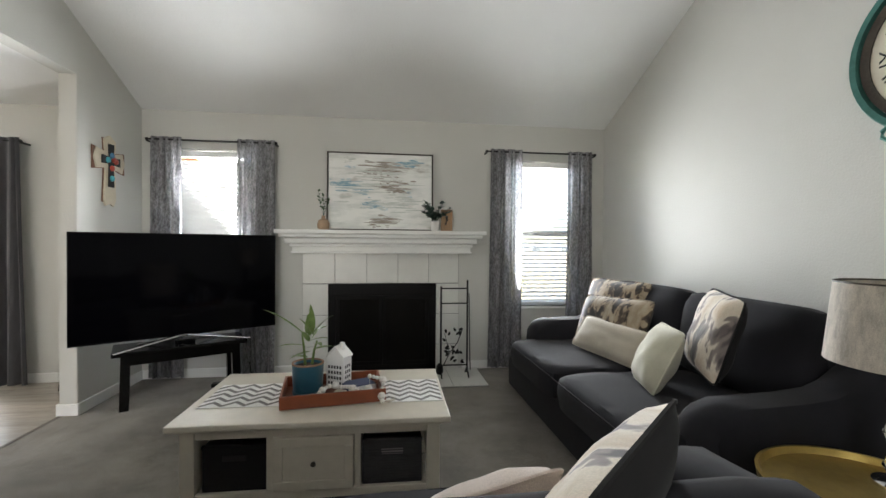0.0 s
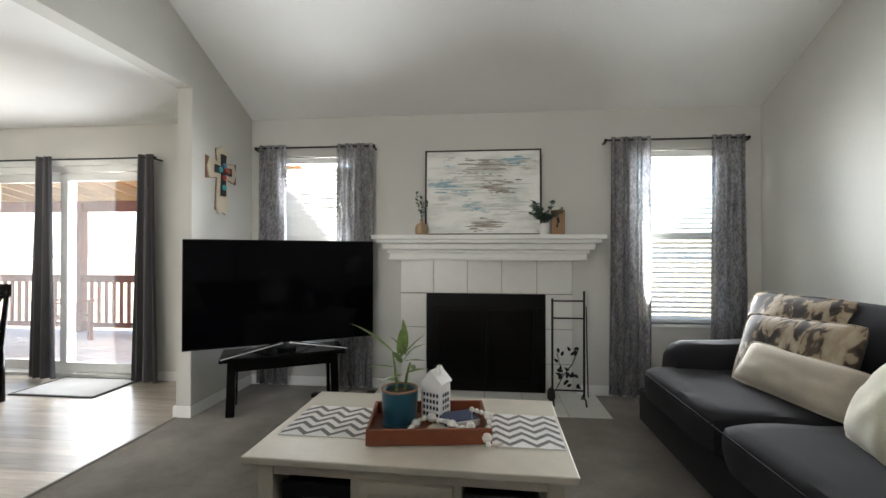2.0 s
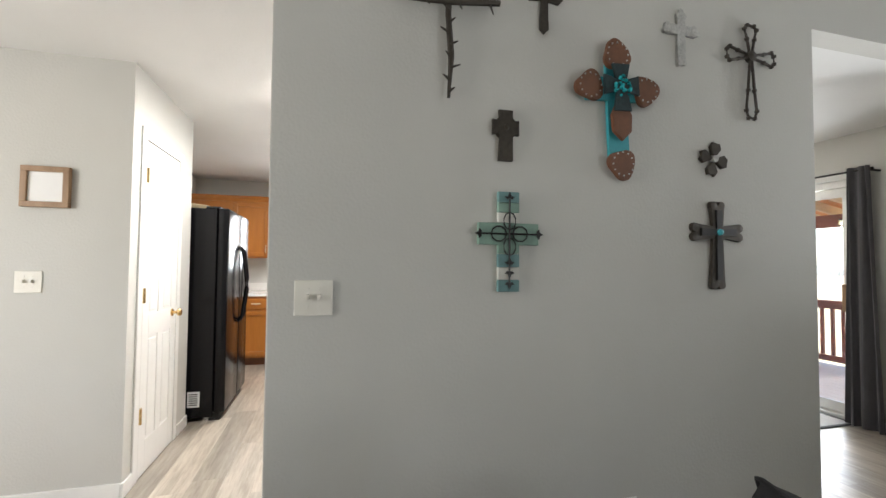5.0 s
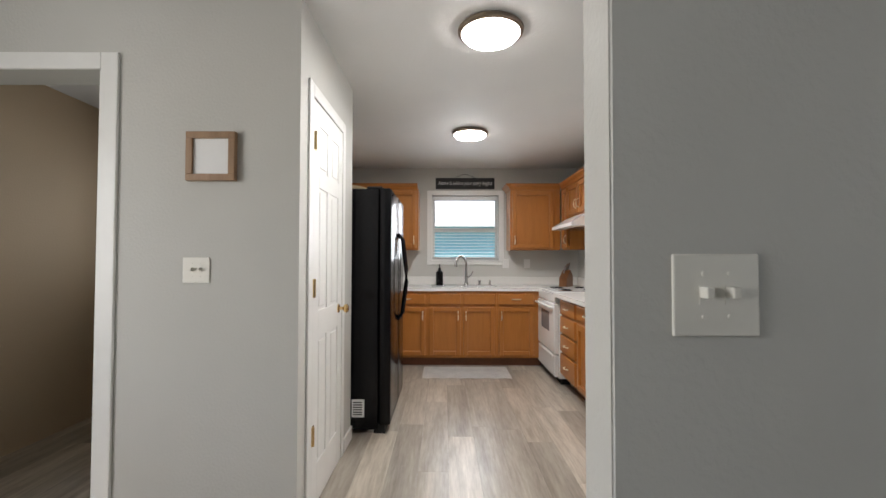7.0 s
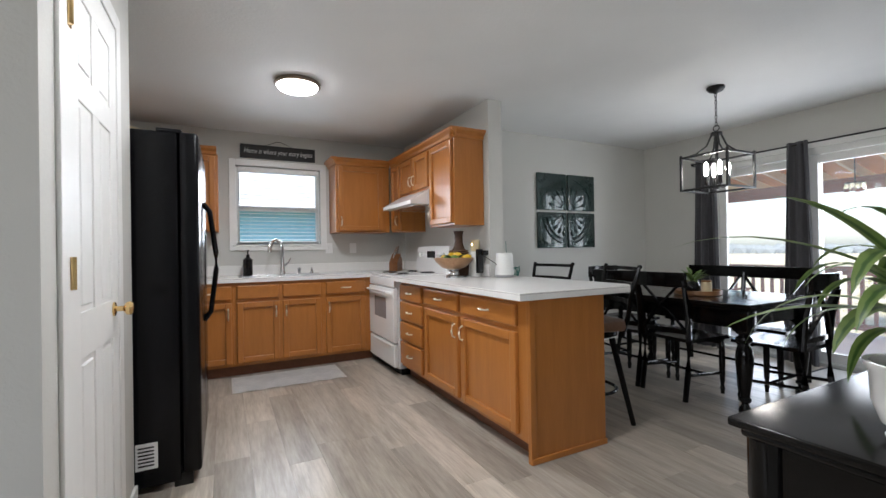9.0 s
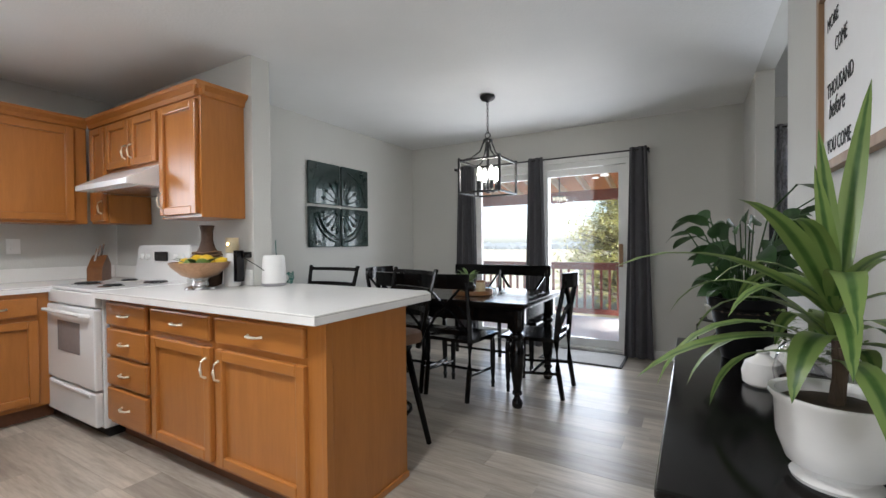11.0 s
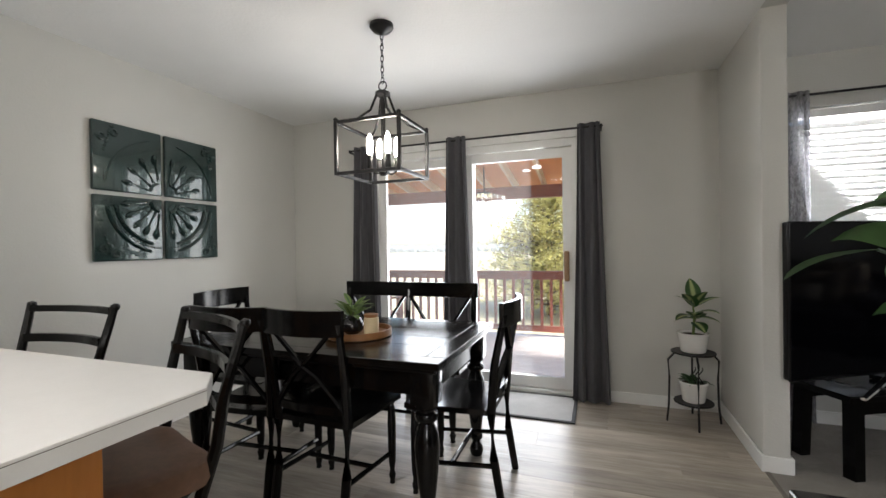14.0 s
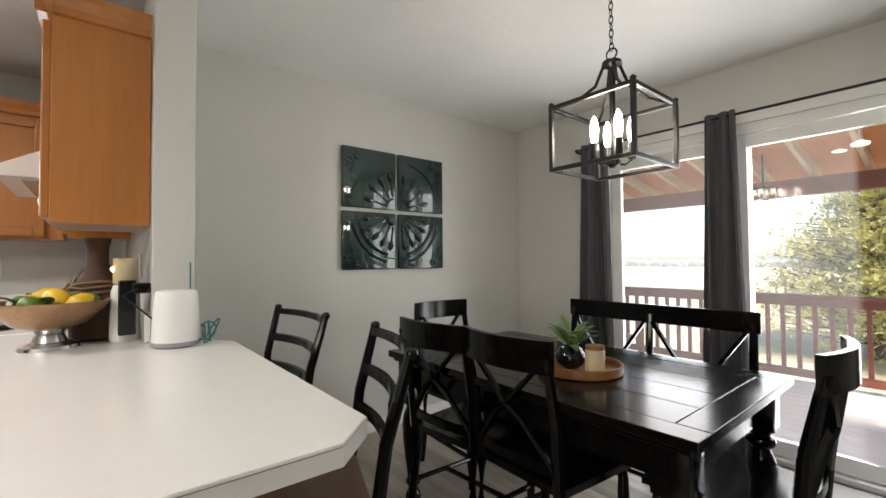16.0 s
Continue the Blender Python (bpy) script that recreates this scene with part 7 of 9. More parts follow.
# over-sink sign: hand lettering
sg = thing("kitchen_sign", "long black wooden sign with white script above window", "sign", pose(KW, -0.17, 2.165, 0, 0, 90))
part("board", B((-0.385, 0.385), (-0.022, -0.002), (0, 0.145), 0.003), SIGN_BLACK, sg)
letters("lettering", "Home is where your story begins", 0.075, CHALK, sg, pose(0, -0.0235, 0.052), 0.0008, 0.25, width=0.70)
part("hanger_wire", T([(-0.14, -0.004, 0.145), (-0.02, -0.004, 0.195), (0.02, -0.004, 0.195), (0.14, -0.004, 0.145)], 0.003, 5), IRON, sg)

# ceiling lights
for x, y in ((-5.40, -0.20), (-3.62, -0.20)):
    cl = thing("ceiling_light", "round flush ceiling light with bronze ring, lit", "ceiling light", pose(x, y, CEIL_Z), "kitchen ceiling lights")
    part("ring", lathe(bmesh.new(), [(0.140, 0), (0.160, 0), (0.170, -0.012), (0.168, -0.026), (0.152, -0.032), (0.150, -0.02), (0.140, 0)], 44, close=False), LAMP_BRONZE, cl, smooth=True)
    part("diffuser", lathe(bmesh.new(), [(0.151, -0.020), (0.150, -0.034), (0.135, -0.052), (0.08, -0.066), (0.001, -0.070)], 40), LED, cl, smooth=True)

# counter objects
bw = thing("fruit_bowl", "footed copper bowl of lemons and limes", "bowl", pose(-5.20, 1.02, 0.916))
part("bowl", lathe(bmesh.new(), [(0.045, 0.065), (0.10, 0.085), (0.155, 0.135), (0.172, 0.165), (0.166, 0.167), (0.148, 0.138), (0.09, 0.095), (0.001, 0.085)], 36), COPPER, bw, smooth=True)
part("foot", lathe(bmesh.new(), [(0.085, 0), (0.082, 0.012), (0.05, 0.025), (0.04, 0.05), (0.055, 0.068)], 28), STEEL, bw, smooth=True)
rnd = random.Random(8)
spots = [(0.05, 0.02, 1), (-0.05, 0.05, 0), (-0.07, -0.05, 1), (0.02, -0.07, 0), (0.10, -0.04, 0), (0.08, 0.08, 1), (-0.02, 0.0, 1), (-0.11, 0.01, 0), (0.0, 0.10, 0)]
for i, (x, y, yel) in enumerate(spots):
    f = thing("lemon" if yel else "lime", "yellow lemon in the footed bowl" if yel else "green lime in the footed bowl", "fruit", pose(-5.20 + x, 1.02 + y, 0.916 + 0.155 + (0.02 if abs(x) + abs(y) < 0.08 else 0), rnd.uniform(0, 60), rnd.uniform(50, 120), rnd.uniform(0, 360)), "fruit in the bowl")
    part("skin", lathe(bmesh.new(), [(0.004, -0.052), (0.010, -0.046), (0.03, -0.028), (0.037, 0), (0.03, 0.028), (0.010, 0.046), (0.004, 0.052)], 16), LEMON if yel else LIME, f, smooth=True)
bm = bmesh.new()
for i in range(7):
    a = i * 0.9
    leaf(bm, (0.08 * math.cos(a), 0.08 * math.sin(a), 0.16), (math.cos(a), math.sin(a), 0.5), 0.09, 0.04, 0.5, n=4)
part("citrus_leaves", bm, LEAF, bw)
vs = thing("tall_vase", "tall dark woven bottle vase on the counter", "vase", pose(-5.34, 1.15, 0.916))
part("body", lathe(bmesh.new(), [(0.06, 0), (0.085, 0.01), (0.092, 0.12), (0.085, 0.19), (0.05, 0.25), (0.036, 0.30), (0.036, 0.36), (0.046, 0.40), (0.04, 0.40)], 28), BASKET_BROWN, vs, smooth=True)
part("woven_band", T([(0.087 * math.cos(k * 0.5), 0.087 * math.sin(k * 0.5), 0.165 + 0.004 * (k % 3) + k * 0.0015) for k in range(40)], 0.006, 6), plain("pale_raffia", (0.2, 0.12, 0.075), 0.8), vs)
hb = thing("mesh_router", "white tapered plastic wifi router", "router", pose(-4.965, 1.375, 0.916))
part("shell", lathe(bmesh.new(), [(0.076, 0.017), (0.078, 0.022), (0.069, 0.18), (0.064, 0.197), (0.052, 0.20), (0.001, 0.198)], 32), PLASTIC_WHITE, hb, smooth=True)
part("base_ring", lathe(bmesh.new(), [(0.070, 0), (0.078, 0.004), (0.078, 0.018), (0.07, 0.02)], 32), plain("grey_plastic", (0.3, 0.3, 0.31), 0.5), hb, smooth=True)
part("status_light", B((-0.004, 0.004), (-0.067, -0.064), (0.08, 0.084)), glow("green_led", (0.1, 0.9, 0.5), 2.0), hb)
ch = thing("candle_warmer", "white ceramic candle warmer with cream glass jar, lit", "candle", pose(-5.20, KN - 0.075, 0.916))
part("body", lathe(bmesh.new(), [(0.045, 0), (0.050, 0.01), (0.046, 0.19), (0.038, 0.215), (0.001, 0.218)], 24), CERAMIC, ch, smooth=True)
part("power_block", B((0.046, 0.082), (-0.025, 0.030), (0.03, 0.235), 0.005), BLACK_GLOSS, ch)
part("jar", lathe(bmesh.new(), [(0.036, 0.219), (0.040, 0.225), (0.040, 0.318), (0.036, 0.318), (0.035, 0.235), (0.001, 0.230)], 24), CANDLE, ch, smooth=True)
part("wick_light", lathe(bmesh.new(), [(0.003, -0.008), (0.007, 0.0), (0.003, 0.010)], 10, pose(0.012, -0.041, 0.275)), FLAME, ch)

cb = thing("coiled_cable", "coil of green ethernet cable beside the router", "cable", pose(-4.93, 1.47, 0.917))
for k in range(4):
    part("loop", T([(0.022 * math.cos(a * 0.55 + k) + 0.006 * k - 0.01, 0.030 * math.cos(a * 0.55) * (k % 2) + 0.008 * k - 0.01, 0.045 + (0.026 + 0.005 * k) * math.sin(a * 0.55 + 0.4 * k)) for a in range(13)], 0.003, 5), CORD_GREEN, cb)
part("lead", T([(-0.03, -0.02, 0.05), (-0.07, -0.045, 0.12), (-0.08, -0.045, 0.30)], 0.0028, 5), CORD_GREEN, cb)
ad = thing("power_adapter", "black plug adapter with cord by the outlet", "power adapter", pose(-5.15, KN - 0.03, 1.10))
part("brick", B((-0.03, 0.05), (-0.03, 0.03), (0, 0.04), 0.006), BLACK_GLOSS, ad)
part("cord", T([(0.05, -0.01, 0.02), (0.10, -0.06, 0.0), (0.17, 0.0, -0.06), (0.19, 0.06, -0.12)], 0.003, 6), IRON, ad)
km = thing("kitchen_mat", "thin pale grey runner mat in front of sink", "rug", pose(-6.13, -0.20, 0.0, 0, 0, 0))
bm = bmesh.new()
g = [[bm.verts.new((-0.24 + 0.48 * i / 10 + (0.01 * math.sin(j * 1.1) if i == 10 else 0), -0.47 + 0.94 * j / 30, 0.008 + 0.006 * abs(noise.noise(Vector((i * 0.3, j * 0.4, 2)))))) for j in range(31)] for i in range(11)]
for i in range(10):
    for j in range(30):
        bm.faces.new((g[i][j], g[i + 1][j], g[i + 1][j + 1], g[i][j + 1]))
bmesh.ops.solidify(bm, geom=bm.faces[:], thickness=0.003)
part("weave", bm, MAT_PALE, km, smooth=True)


# ================================================================ dining room
TURNED = [(0.024, 0.0), (0.020, 0.02), (0.030, 0.055), (0.022, 0.075), (0.019, 0.09), (0.030, 0.14), (0.034, 0.24), (0.036, 0.40), (0.030, 0.50), (0.022, 0.525), (0.034, 0.545), (0.034, 0.56)]


def turned_leg(bm, x, y, h, k=1.0, steps=16):
    lathe(bm, [(r * k, z * h / 0.56) for r, z in TURNED], steps, pose(x, y, 0))
    return bm


tbl = thing("dining_table", "black farmhouse dining table with planked top and turned legs", "table", pose(-4.295, 2.775, 0))
TW, TD = 0.725, 0.465
TABLE_LEG = [(0.030, 0.0), (0.036, 0.012), (0.040, 0.035), (0.034, 0.055), (0.024, 0.070), (0.022, 0.085), (0.036, 0.10), (0.036, 0.115), (0.028, 0.125), (0.030, 0.15), (0.040, 0.22), (0.050, 0.32), (0.054, 0.39), (0.048, 0.44), (0.034, 0.475), (0.030, 0.487), (0.046, 0.50), (0.050, 0.515), (0.046, 0.528), (0.034, 0.535), (0.034, 0.545), (0.048, 0.555), (0.050, 0.57)]
for i in range(4):
    y0 = -TD + 0.095 + i * (2 * TD - 0.19) / 4
    part("plank", B((-TW + 0.095, TW - 0.095), (y0 + 0.001, y0 + (2 * TD - 0.19) / 4 - 0.001), (0.728, 0.758), 0.002, 1), BLACK_TOP, tbl)
for a in (-1, 1):
    part("border_plank", B((-TW + 0.0, TW - 0.0), (a * (TD - 0.047) - 0.046, a * (TD - 0.047) + 0.047), (0.728, 0.759), 0.003), BLACK_TOP, tbl)
    part("end_plank", B((a * (TW - 0.047) - 0.046, a * (TW - 0.047) + 0.047), (-TD + 0.096, TD - 0.096), (0.728, 0.759), 0.003), BLACK_TOP, tbl)
part("under_edge", B((-TW + 0.02, TW - 0.02), (-TD + 0.02, TD - 0.02), (0.708, 0.728), 0.005), BLACK_WOOD, tbl)
for a in (-1, 1):
    part("apron", B((-TW + 0.13, TW - 0.13), (a * (TD - 0.085) - 0.012, a * (TD - 0.085) + 0.012), (0.60, 0.708)), BLACK_WOOD, tbl)
    part("apron", B((a * (TW - 0.085) - 0.012, a * (TW - 0.085) + 0.012), (-TD + 0.13, TD - 0.13), (0.60, 0.708)), BLACK_WOOD, tbl)
    for b in (-1, 1):
        bm = bmesh.new()
        lathe(bm, TABLE_LEG, 24, pose(a * (TW - 0.09), b * (TD - 0.09), 0))
        box(bm, (a * (TW - 0.09) - 0.052, a * (TW - 0.09) + 0.052), (b * (TD - 0.09) - 0.052, b * (TD - 0.09) + 0.052), (0.568, 0.708), 0.003)
        part("leg", bm, BLACK_WOOD, tbl, smooth=True)


def curved_rail(bm, w, y, z0, z1, bow, thick, n=10):
    """A board across x that bows back in the middle."""
    rows = []
    for i in range(n + 1):
        u = 2 * i / n - 1
        yy = y - bow * (1 - u * u)
        rows.append([bm.verts.new((u * w / 2, yy + dy, z)) for dy, z in ((0, z0), (0, z1), (-thick, z1), (-thick, z0))])
    for a, b in zip(rows, rows[1:]):
        for k in range(4):
            bm.faces.new((a[k], b[k], b[(k + 1) % 4], a[(k + 1) % 4]))
    bm.faces.new(rows[0])
    bm.faces.new(list(reversed(rows[-1])))
    return bm


def x_chair(m):
    c = thing("dining_chair", "black wooden X-back dining chair at the table", "chair", m, "chairs round the table")
    bm = bmesh.new()
    n = 10
    g = [[bm.verts.new(((2 * i / n - 1) * (0.225 - 0.02 * (1 - j / n)), -0.20 + 0.43 * j / n, 0.455 - 0.012 * (1 - (2 * i / n - 1) ** 2) * math.sin(math.pi * j / n))) for j in range(n + 1)] for i in range(n + 1)]
    for i in range(n):
        for j in range(n):
            bm.faces.new((g[i][j], g[i + 1][j], g[i + 1][j + 1], g[i][j + 1]))
    bmesh.ops.recalc_face_normals(bm, faces=bm.faces)
    bmesh.ops.solidify(bm, geom=bm.faces[:], thickness=0.026)
    part("seat", bm, BLACK_WOOD, c, smooth=True)
    for s in (-1, 1):
        bm = bmesh.new()
        turned_leg(bm, s * 0.19, 0.19, 0.435, 0.62, 14)
        part("front_leg", bm, BLACK_WOOD, c, smooth=True)
        bm = bmesh.new()
        pts = [(s * 0.185, -0.24, 0.0), (s * 0.187, -0.205, 0.22), (s * 0.19, -0.195, 0.44), (s * 0.195, -0.215, 0.66), (s * 0.20, -0.265, 0.90)]
        tube(bm, pts, [0.019, 0.021, 0.023, 0.020, 0.016], 8)
        part("back_leg", bm, BLACK_WOOD, c, smooth=True)
        part("side_stretcher", T([(s * 0.19, 0.18, 0.16), (s * 0.187, -0.21, 0.19)], [0.012, 0.012], 8), BLACK_WOOD, c, smooth=True)
        bm = bmesh.new()
        pts = [(s * 0.185, -0.205, 0.505), (s * 0.06, -0.236, 0.66), (0, -0.25, 0.705), (-s * 0.155, -0.262, 0.86)]
        tube(bm, pts, 0.015, 6, (1.2, 0.6))
        part("cross_brace", bm, BLACK_WOOD, c, smooth=True)
    part("top_rail", curved_rail(bmesh.new(), 0.43, -0.245, 0.845, 0.955, 0.045, 0.022), BLACK_WOOD, c, smooth=True)
    part("lower_rail", curved_rail(bmesh.new(), 0.37, -0.19, 0.49, 0.525, 0.02, 0.016), BLACK_WOOD, c, smooth=True)
    part("front_stretcher", T([(-0.19, 0.0, 0.175), (0.19, 0.0, 0.175)], 0.012, 8), BLACK_WOOD, c, smooth=True)
    part("seat_rail", B((-0.185, 0.185), (0.17, 0.19), (0.385, 0.432)), BLACK_WOOD, c)
    return c


chair = x_chair(pose(-4.19, 2.545, 0, 0, 0, -2))
copy_thing(chair, pose(-4.63, 2.535, 0, 0, 0, 4))
copy_thing(chair, pose(-3.655, 2.875, 0, 0, 0, 91))
copy_thing(chair, pose(-5.03, 2.89, 0, 0, 0, -88))

bn = thing("dining_bench", "black wooden dining bench with braced back", "bench", pose(-4.30, 3.40, 0, 0, 0, 180))
part("seat", B((-0.52, 0.52), (-0.19, 0.19), (0.43, 0.46), 0.006), BLACK_WOOD, bn)
part("top_rail", B((-0.53, 0.53), (-0.245, -0.222), (0.85, 0.955), 0.006), BLACK_WOOD, bn)
part("lower_rail", B((-0.50, 0.50), (-0.21, -0.19), (0.50, 0.535), 0.003), BLACK_WOOD, bn)
for x in (-0.50, 0.0, 0.50):
    part("back_post", T([(x, -0.20, 0.0), (x, -0.19, 0.45), (x, -0.235, 0.90)], [0.021, 0.023, 0.018], 8), BLACK_WOOD, bn, smooth=True)
for x0, x1 in ((-0.48, -0.02), (0.02, 0.48)):
    xm = (x0 + x1) / 2
    for a in (x0, x1):
        bm = bmesh.new()
        bar(bm, (a, -0.21, 0.86), (xm, -0.20, 0.52), 0.022, 0.018)
        part("diagonal_brace", bm, BLACK_WOOD, bn)
for x in (-0.46, 0.46):
    bm = bmesh.new()
    turned_leg(bm, x, 0.15, 0.43, 0.7, 14)
    part("front_leg", bm, BLACK_WOOD, bn, smooth=True)
part("stretcher", T([(-0.46, 0.15, 0.15), (0.46, 0.15, 0.15)], 0.012, 8), BLACK_WOOD, bn)


def bar_stool(m, first=None):
    s = thing("bar_stool", "dark ladder-back counter stool with brown leather seat", "stool", m, "stools at the peninsula")
    part("seat", cushion(0.40, 0.38, 0.075, 1.0, crown=0.5), LEATHER, s, smooth=True, at=pose(0, 0, 0.60))
    part("seat_frame", lathe(bmesh.new(), [(0.16, 0.555), (0.185, 0.565), (0.185, 0.60), (0.16, 0.605)], 28), DARK_WOOD, s, smooth=True)
    part("swivel", lathe(bmesh.new(), [(0.09, 0.53), (0.09, 0.556)], 20), IRON, s)
    for sx in (-1, 1):
        part("back_post", T([(sx * 0.165, -0.15, 0.57), (sx * 0.185, -0.185, 0.70), (sx * 0.198, -0.20, 0.83), (sx * 0.21, -0.235, 0.96), (sx * 0.215, -0.25, 1.02)], [0.016, 0.016, 0.015, 0.014, 0.013], 8), DARK_WOOD, s, smooth=True)
        part("post_knob", lathe(bmesh.new(), [(0.010, -0.014), (0.0145, -0.006), (0.0155, 0), (0.013, 0.007), (0.004, 0.011)], 12, pose(sx * 0.2155, -0.2515, 1.021)), DARK_WOOD, s, smooth=True)
        for sy in (-1, 1):
            part("leg", T([(sx * 0.11, sy * 0.11, 0.545), (sx * 0.15, sy * 0.15, 0.30), (sx * 0.20, sy * 0.20, 0.0)], [0.022, 0.019, 0.016], 8), DARK_WOOD, s, smooth=True)
    for z, dy in ((1.005, -0.235), (0.90, -0.205), (0.79, -0.185)):
        part("ladder_rail", curved_rail(bmesh.new(), 0.41 if z > 0.95 else 0.385, dy, z - (0.012 if z > 0.95 else 0.015), z + (0.012 if z > 0.95 else 0.015), 0.035, 0.015), DARK_WOOD, s, smooth=True)
    part("foot_ring", T([(0.175 * math.cos(a * 0.3927), 0.175 * math.sin(a * 0.3927), 0.20) for a in range(17)], 0.011, 8), DARK_WOOD, s, smooth=True)
    return s


stool = bar_stool(pose(-4.81, 1.53, 0, 0, 0, 184))
copy_thing(stool, pose(-4.175, 1.505, 0, 0, 0, 160))

# centrepiece
TX, TY, TZ = -4.16, 2.70, 0.760
ty = thing("round_tray", "round acacia tray on the dining table", "tray", pose(TX, TY, TZ))
part("disc", lathe(bmesh.new(), [(0.165, 0), (0.17, 0.004), (0.17, 0.036), (0.160, 0.036), (0.158, 0.012), (0.001, 0.012)], 36), TRAY_WOOD, ty, smooth=True)
cp = thing("centrepiece_plant", "small trailing plant in round black pot", "plant", pose(TX - 0.02, TY - 0.03, TZ + 0.0125))
part("pot", lathe(bmesh.new(), [(0.03, 0), (0.055, 0.02), (0.06, 0.05), (0.045, 0.08), (0.035, 0.085), (0.03, 0.075)], 24), BLACK_GLOSS, cp, smooth=True)
bm = bmesh.new()
rnd = random.Random(21)
for i in range(26):
    a = rnd.uniform(0, 6.28)
    leaf(bm, (0.02 * math.cos(a), 0.02 * math.sin(a), 0.085 + rnd.uniform(0, 0.06)), (math.cos(a), math.sin(a), rnd.uniform(0.1, 1.0)), rnd.uniform(0.07, 0.13), 0.034, 0.7, n=5)
tagged(part("foliage", bm, LEAF_STRIPE, cp), kind="stuff")
cd = thing("jar_candle", "cream jar candle with wooden lid", "candle", pose(TX + 0.085, TY - 0.02, TZ + 0.0125))
part("jar", lathe(bmesh.new(), [(0.036, 0), (0.038, 0.004), (0.038, 0.085), (0.034, 0.09)], 22), CANDLE, cd, smooth=True)
part("lid", lathe(bmesh.new(), [(0.036, 0.09), (0.037, 0.105), (0.001, 0.106)], 22), TRAY_WOOD, cd, smooth=True)
cd2 = thing("glass_votive", "olive glass votive on the round tray", "candle", pose(TX - 0.09, TY + 0.05, TZ + 0.0125))
part("glass", lathe(bmesh.new(), [(0.04, 0), (0.045, 0.005), (0.045, 0.10), (0.041, 0.10), (0.041, 0.012), (0.001, 0.010)], 22), plain("olive_glass", (0.12, 0.13, 0.07), 0.15), cd2, smooth=True)

# pendant lantern
pn = thing("pendant_light", "black square lantern pendant with four lit bulbs", "pendant lamp", pose(-4.085, 2.865, 0))
part("canopy", lathe(bmesh.new(), [(0.065, 2.44), (0.066, 2.425), (0.05, 2.405), (0.02, 2.395), (0.008, 2.385)], 28), IRON, pn, smooth=True)
ch = None
for k in range(9):
    z = 2.375 - k * 0.030
    bm = bmesh.new()
    pts = [(0.009 * math.cos(a * 0.7854), 0, z + 0.019 * math.sin(a * 0.7854)) for a in range(9)]
    tube(bm, pts, 0.0026, 5)
    part("chain_link", bm, IRON, pn, at=pose(0, 0, 0, 0, 0, 90 * (k % 2)))
part("loop", T([(0.024 * math.cos(a * 0.5236), 0, 2.105 + 0.024 * math.sin(a * 0.5236)) for a in range(13)], 0.004, 6), IRON, pn)
part("hub", lathe(bmesh.new(), [(0.008, 2.08), (0.04, 2.07), (0.042, 2.055), (0.016, 2.04), (0.012, 1.90), (0.012, 1.645), (0.03, 1.64), (0.03, 1.625), (0.008, 1.61)], 20), IRON, pn, smooth=True)
h = 0.183
for sx in (-1, 1):
    for sy in (-1, 1):
        part("cage_post", B((sx * h - 0.009, sx * h + 0.009), (sy * h - 0.009, sy * h + 0.009), (1.60, 1.885), 0.002), IRON, pn)
        part("finial", lathe(bmesh.new(), [(0.010, 1.885), (0.013, 1.893), (0.003, 1.903)], 10, pose(sx * h, sy * h, 0)), IRON, pn)
        part("curved_arm", T([(sx * h, sy * h, 1.875), (sx * 0.105, sy * 0.105, 1.905), (sx * 0.05, sy * 0.05, 1.965), (sx * 0.022, sy * 0.022, 2.06)], 0.007, 7), IRON, pn, smooth=True)
        px, py = sx * 0.055, sy * 0.055
        part("socket_arm", T([(0, 0, 1.63), (px * 0.6, py * 0.6, 1.622), (px, py, 1.645)], 0.006, 6), IRON, pn)
        part("candle_socket", lathe(bmesh.new(), [(0.016, 1.645), (0.016, 1.715), (0.012, 1.72)], 14, pose(px, py, 0)), IRON, pn, smooth=True)
        part("bulb", lathe(bmesh.new(), [(0.010, 1.72), (0.015, 1.74), (0.018, 1.775), (0.014, 1.81), (0.003, 1.835)], 16, pose(px, py, 0)), BULB, pn, smooth=True)
for a in (-1, 1):
    for z in (1.608, 1.877):
        part("cage_bar", B((-h + 0.009, h - 0.009), (a * h - 0.009, a * h + 0.009), (z - 0.008, z + 0.008), 0.002), IRON, pn)
        part("cage_bar", B((a * h - 0.009, a * h + 0.009), (-h + 0.009, h - 0.009), (z - 0.008, z + 0.008), 0.002), IRON, pn)

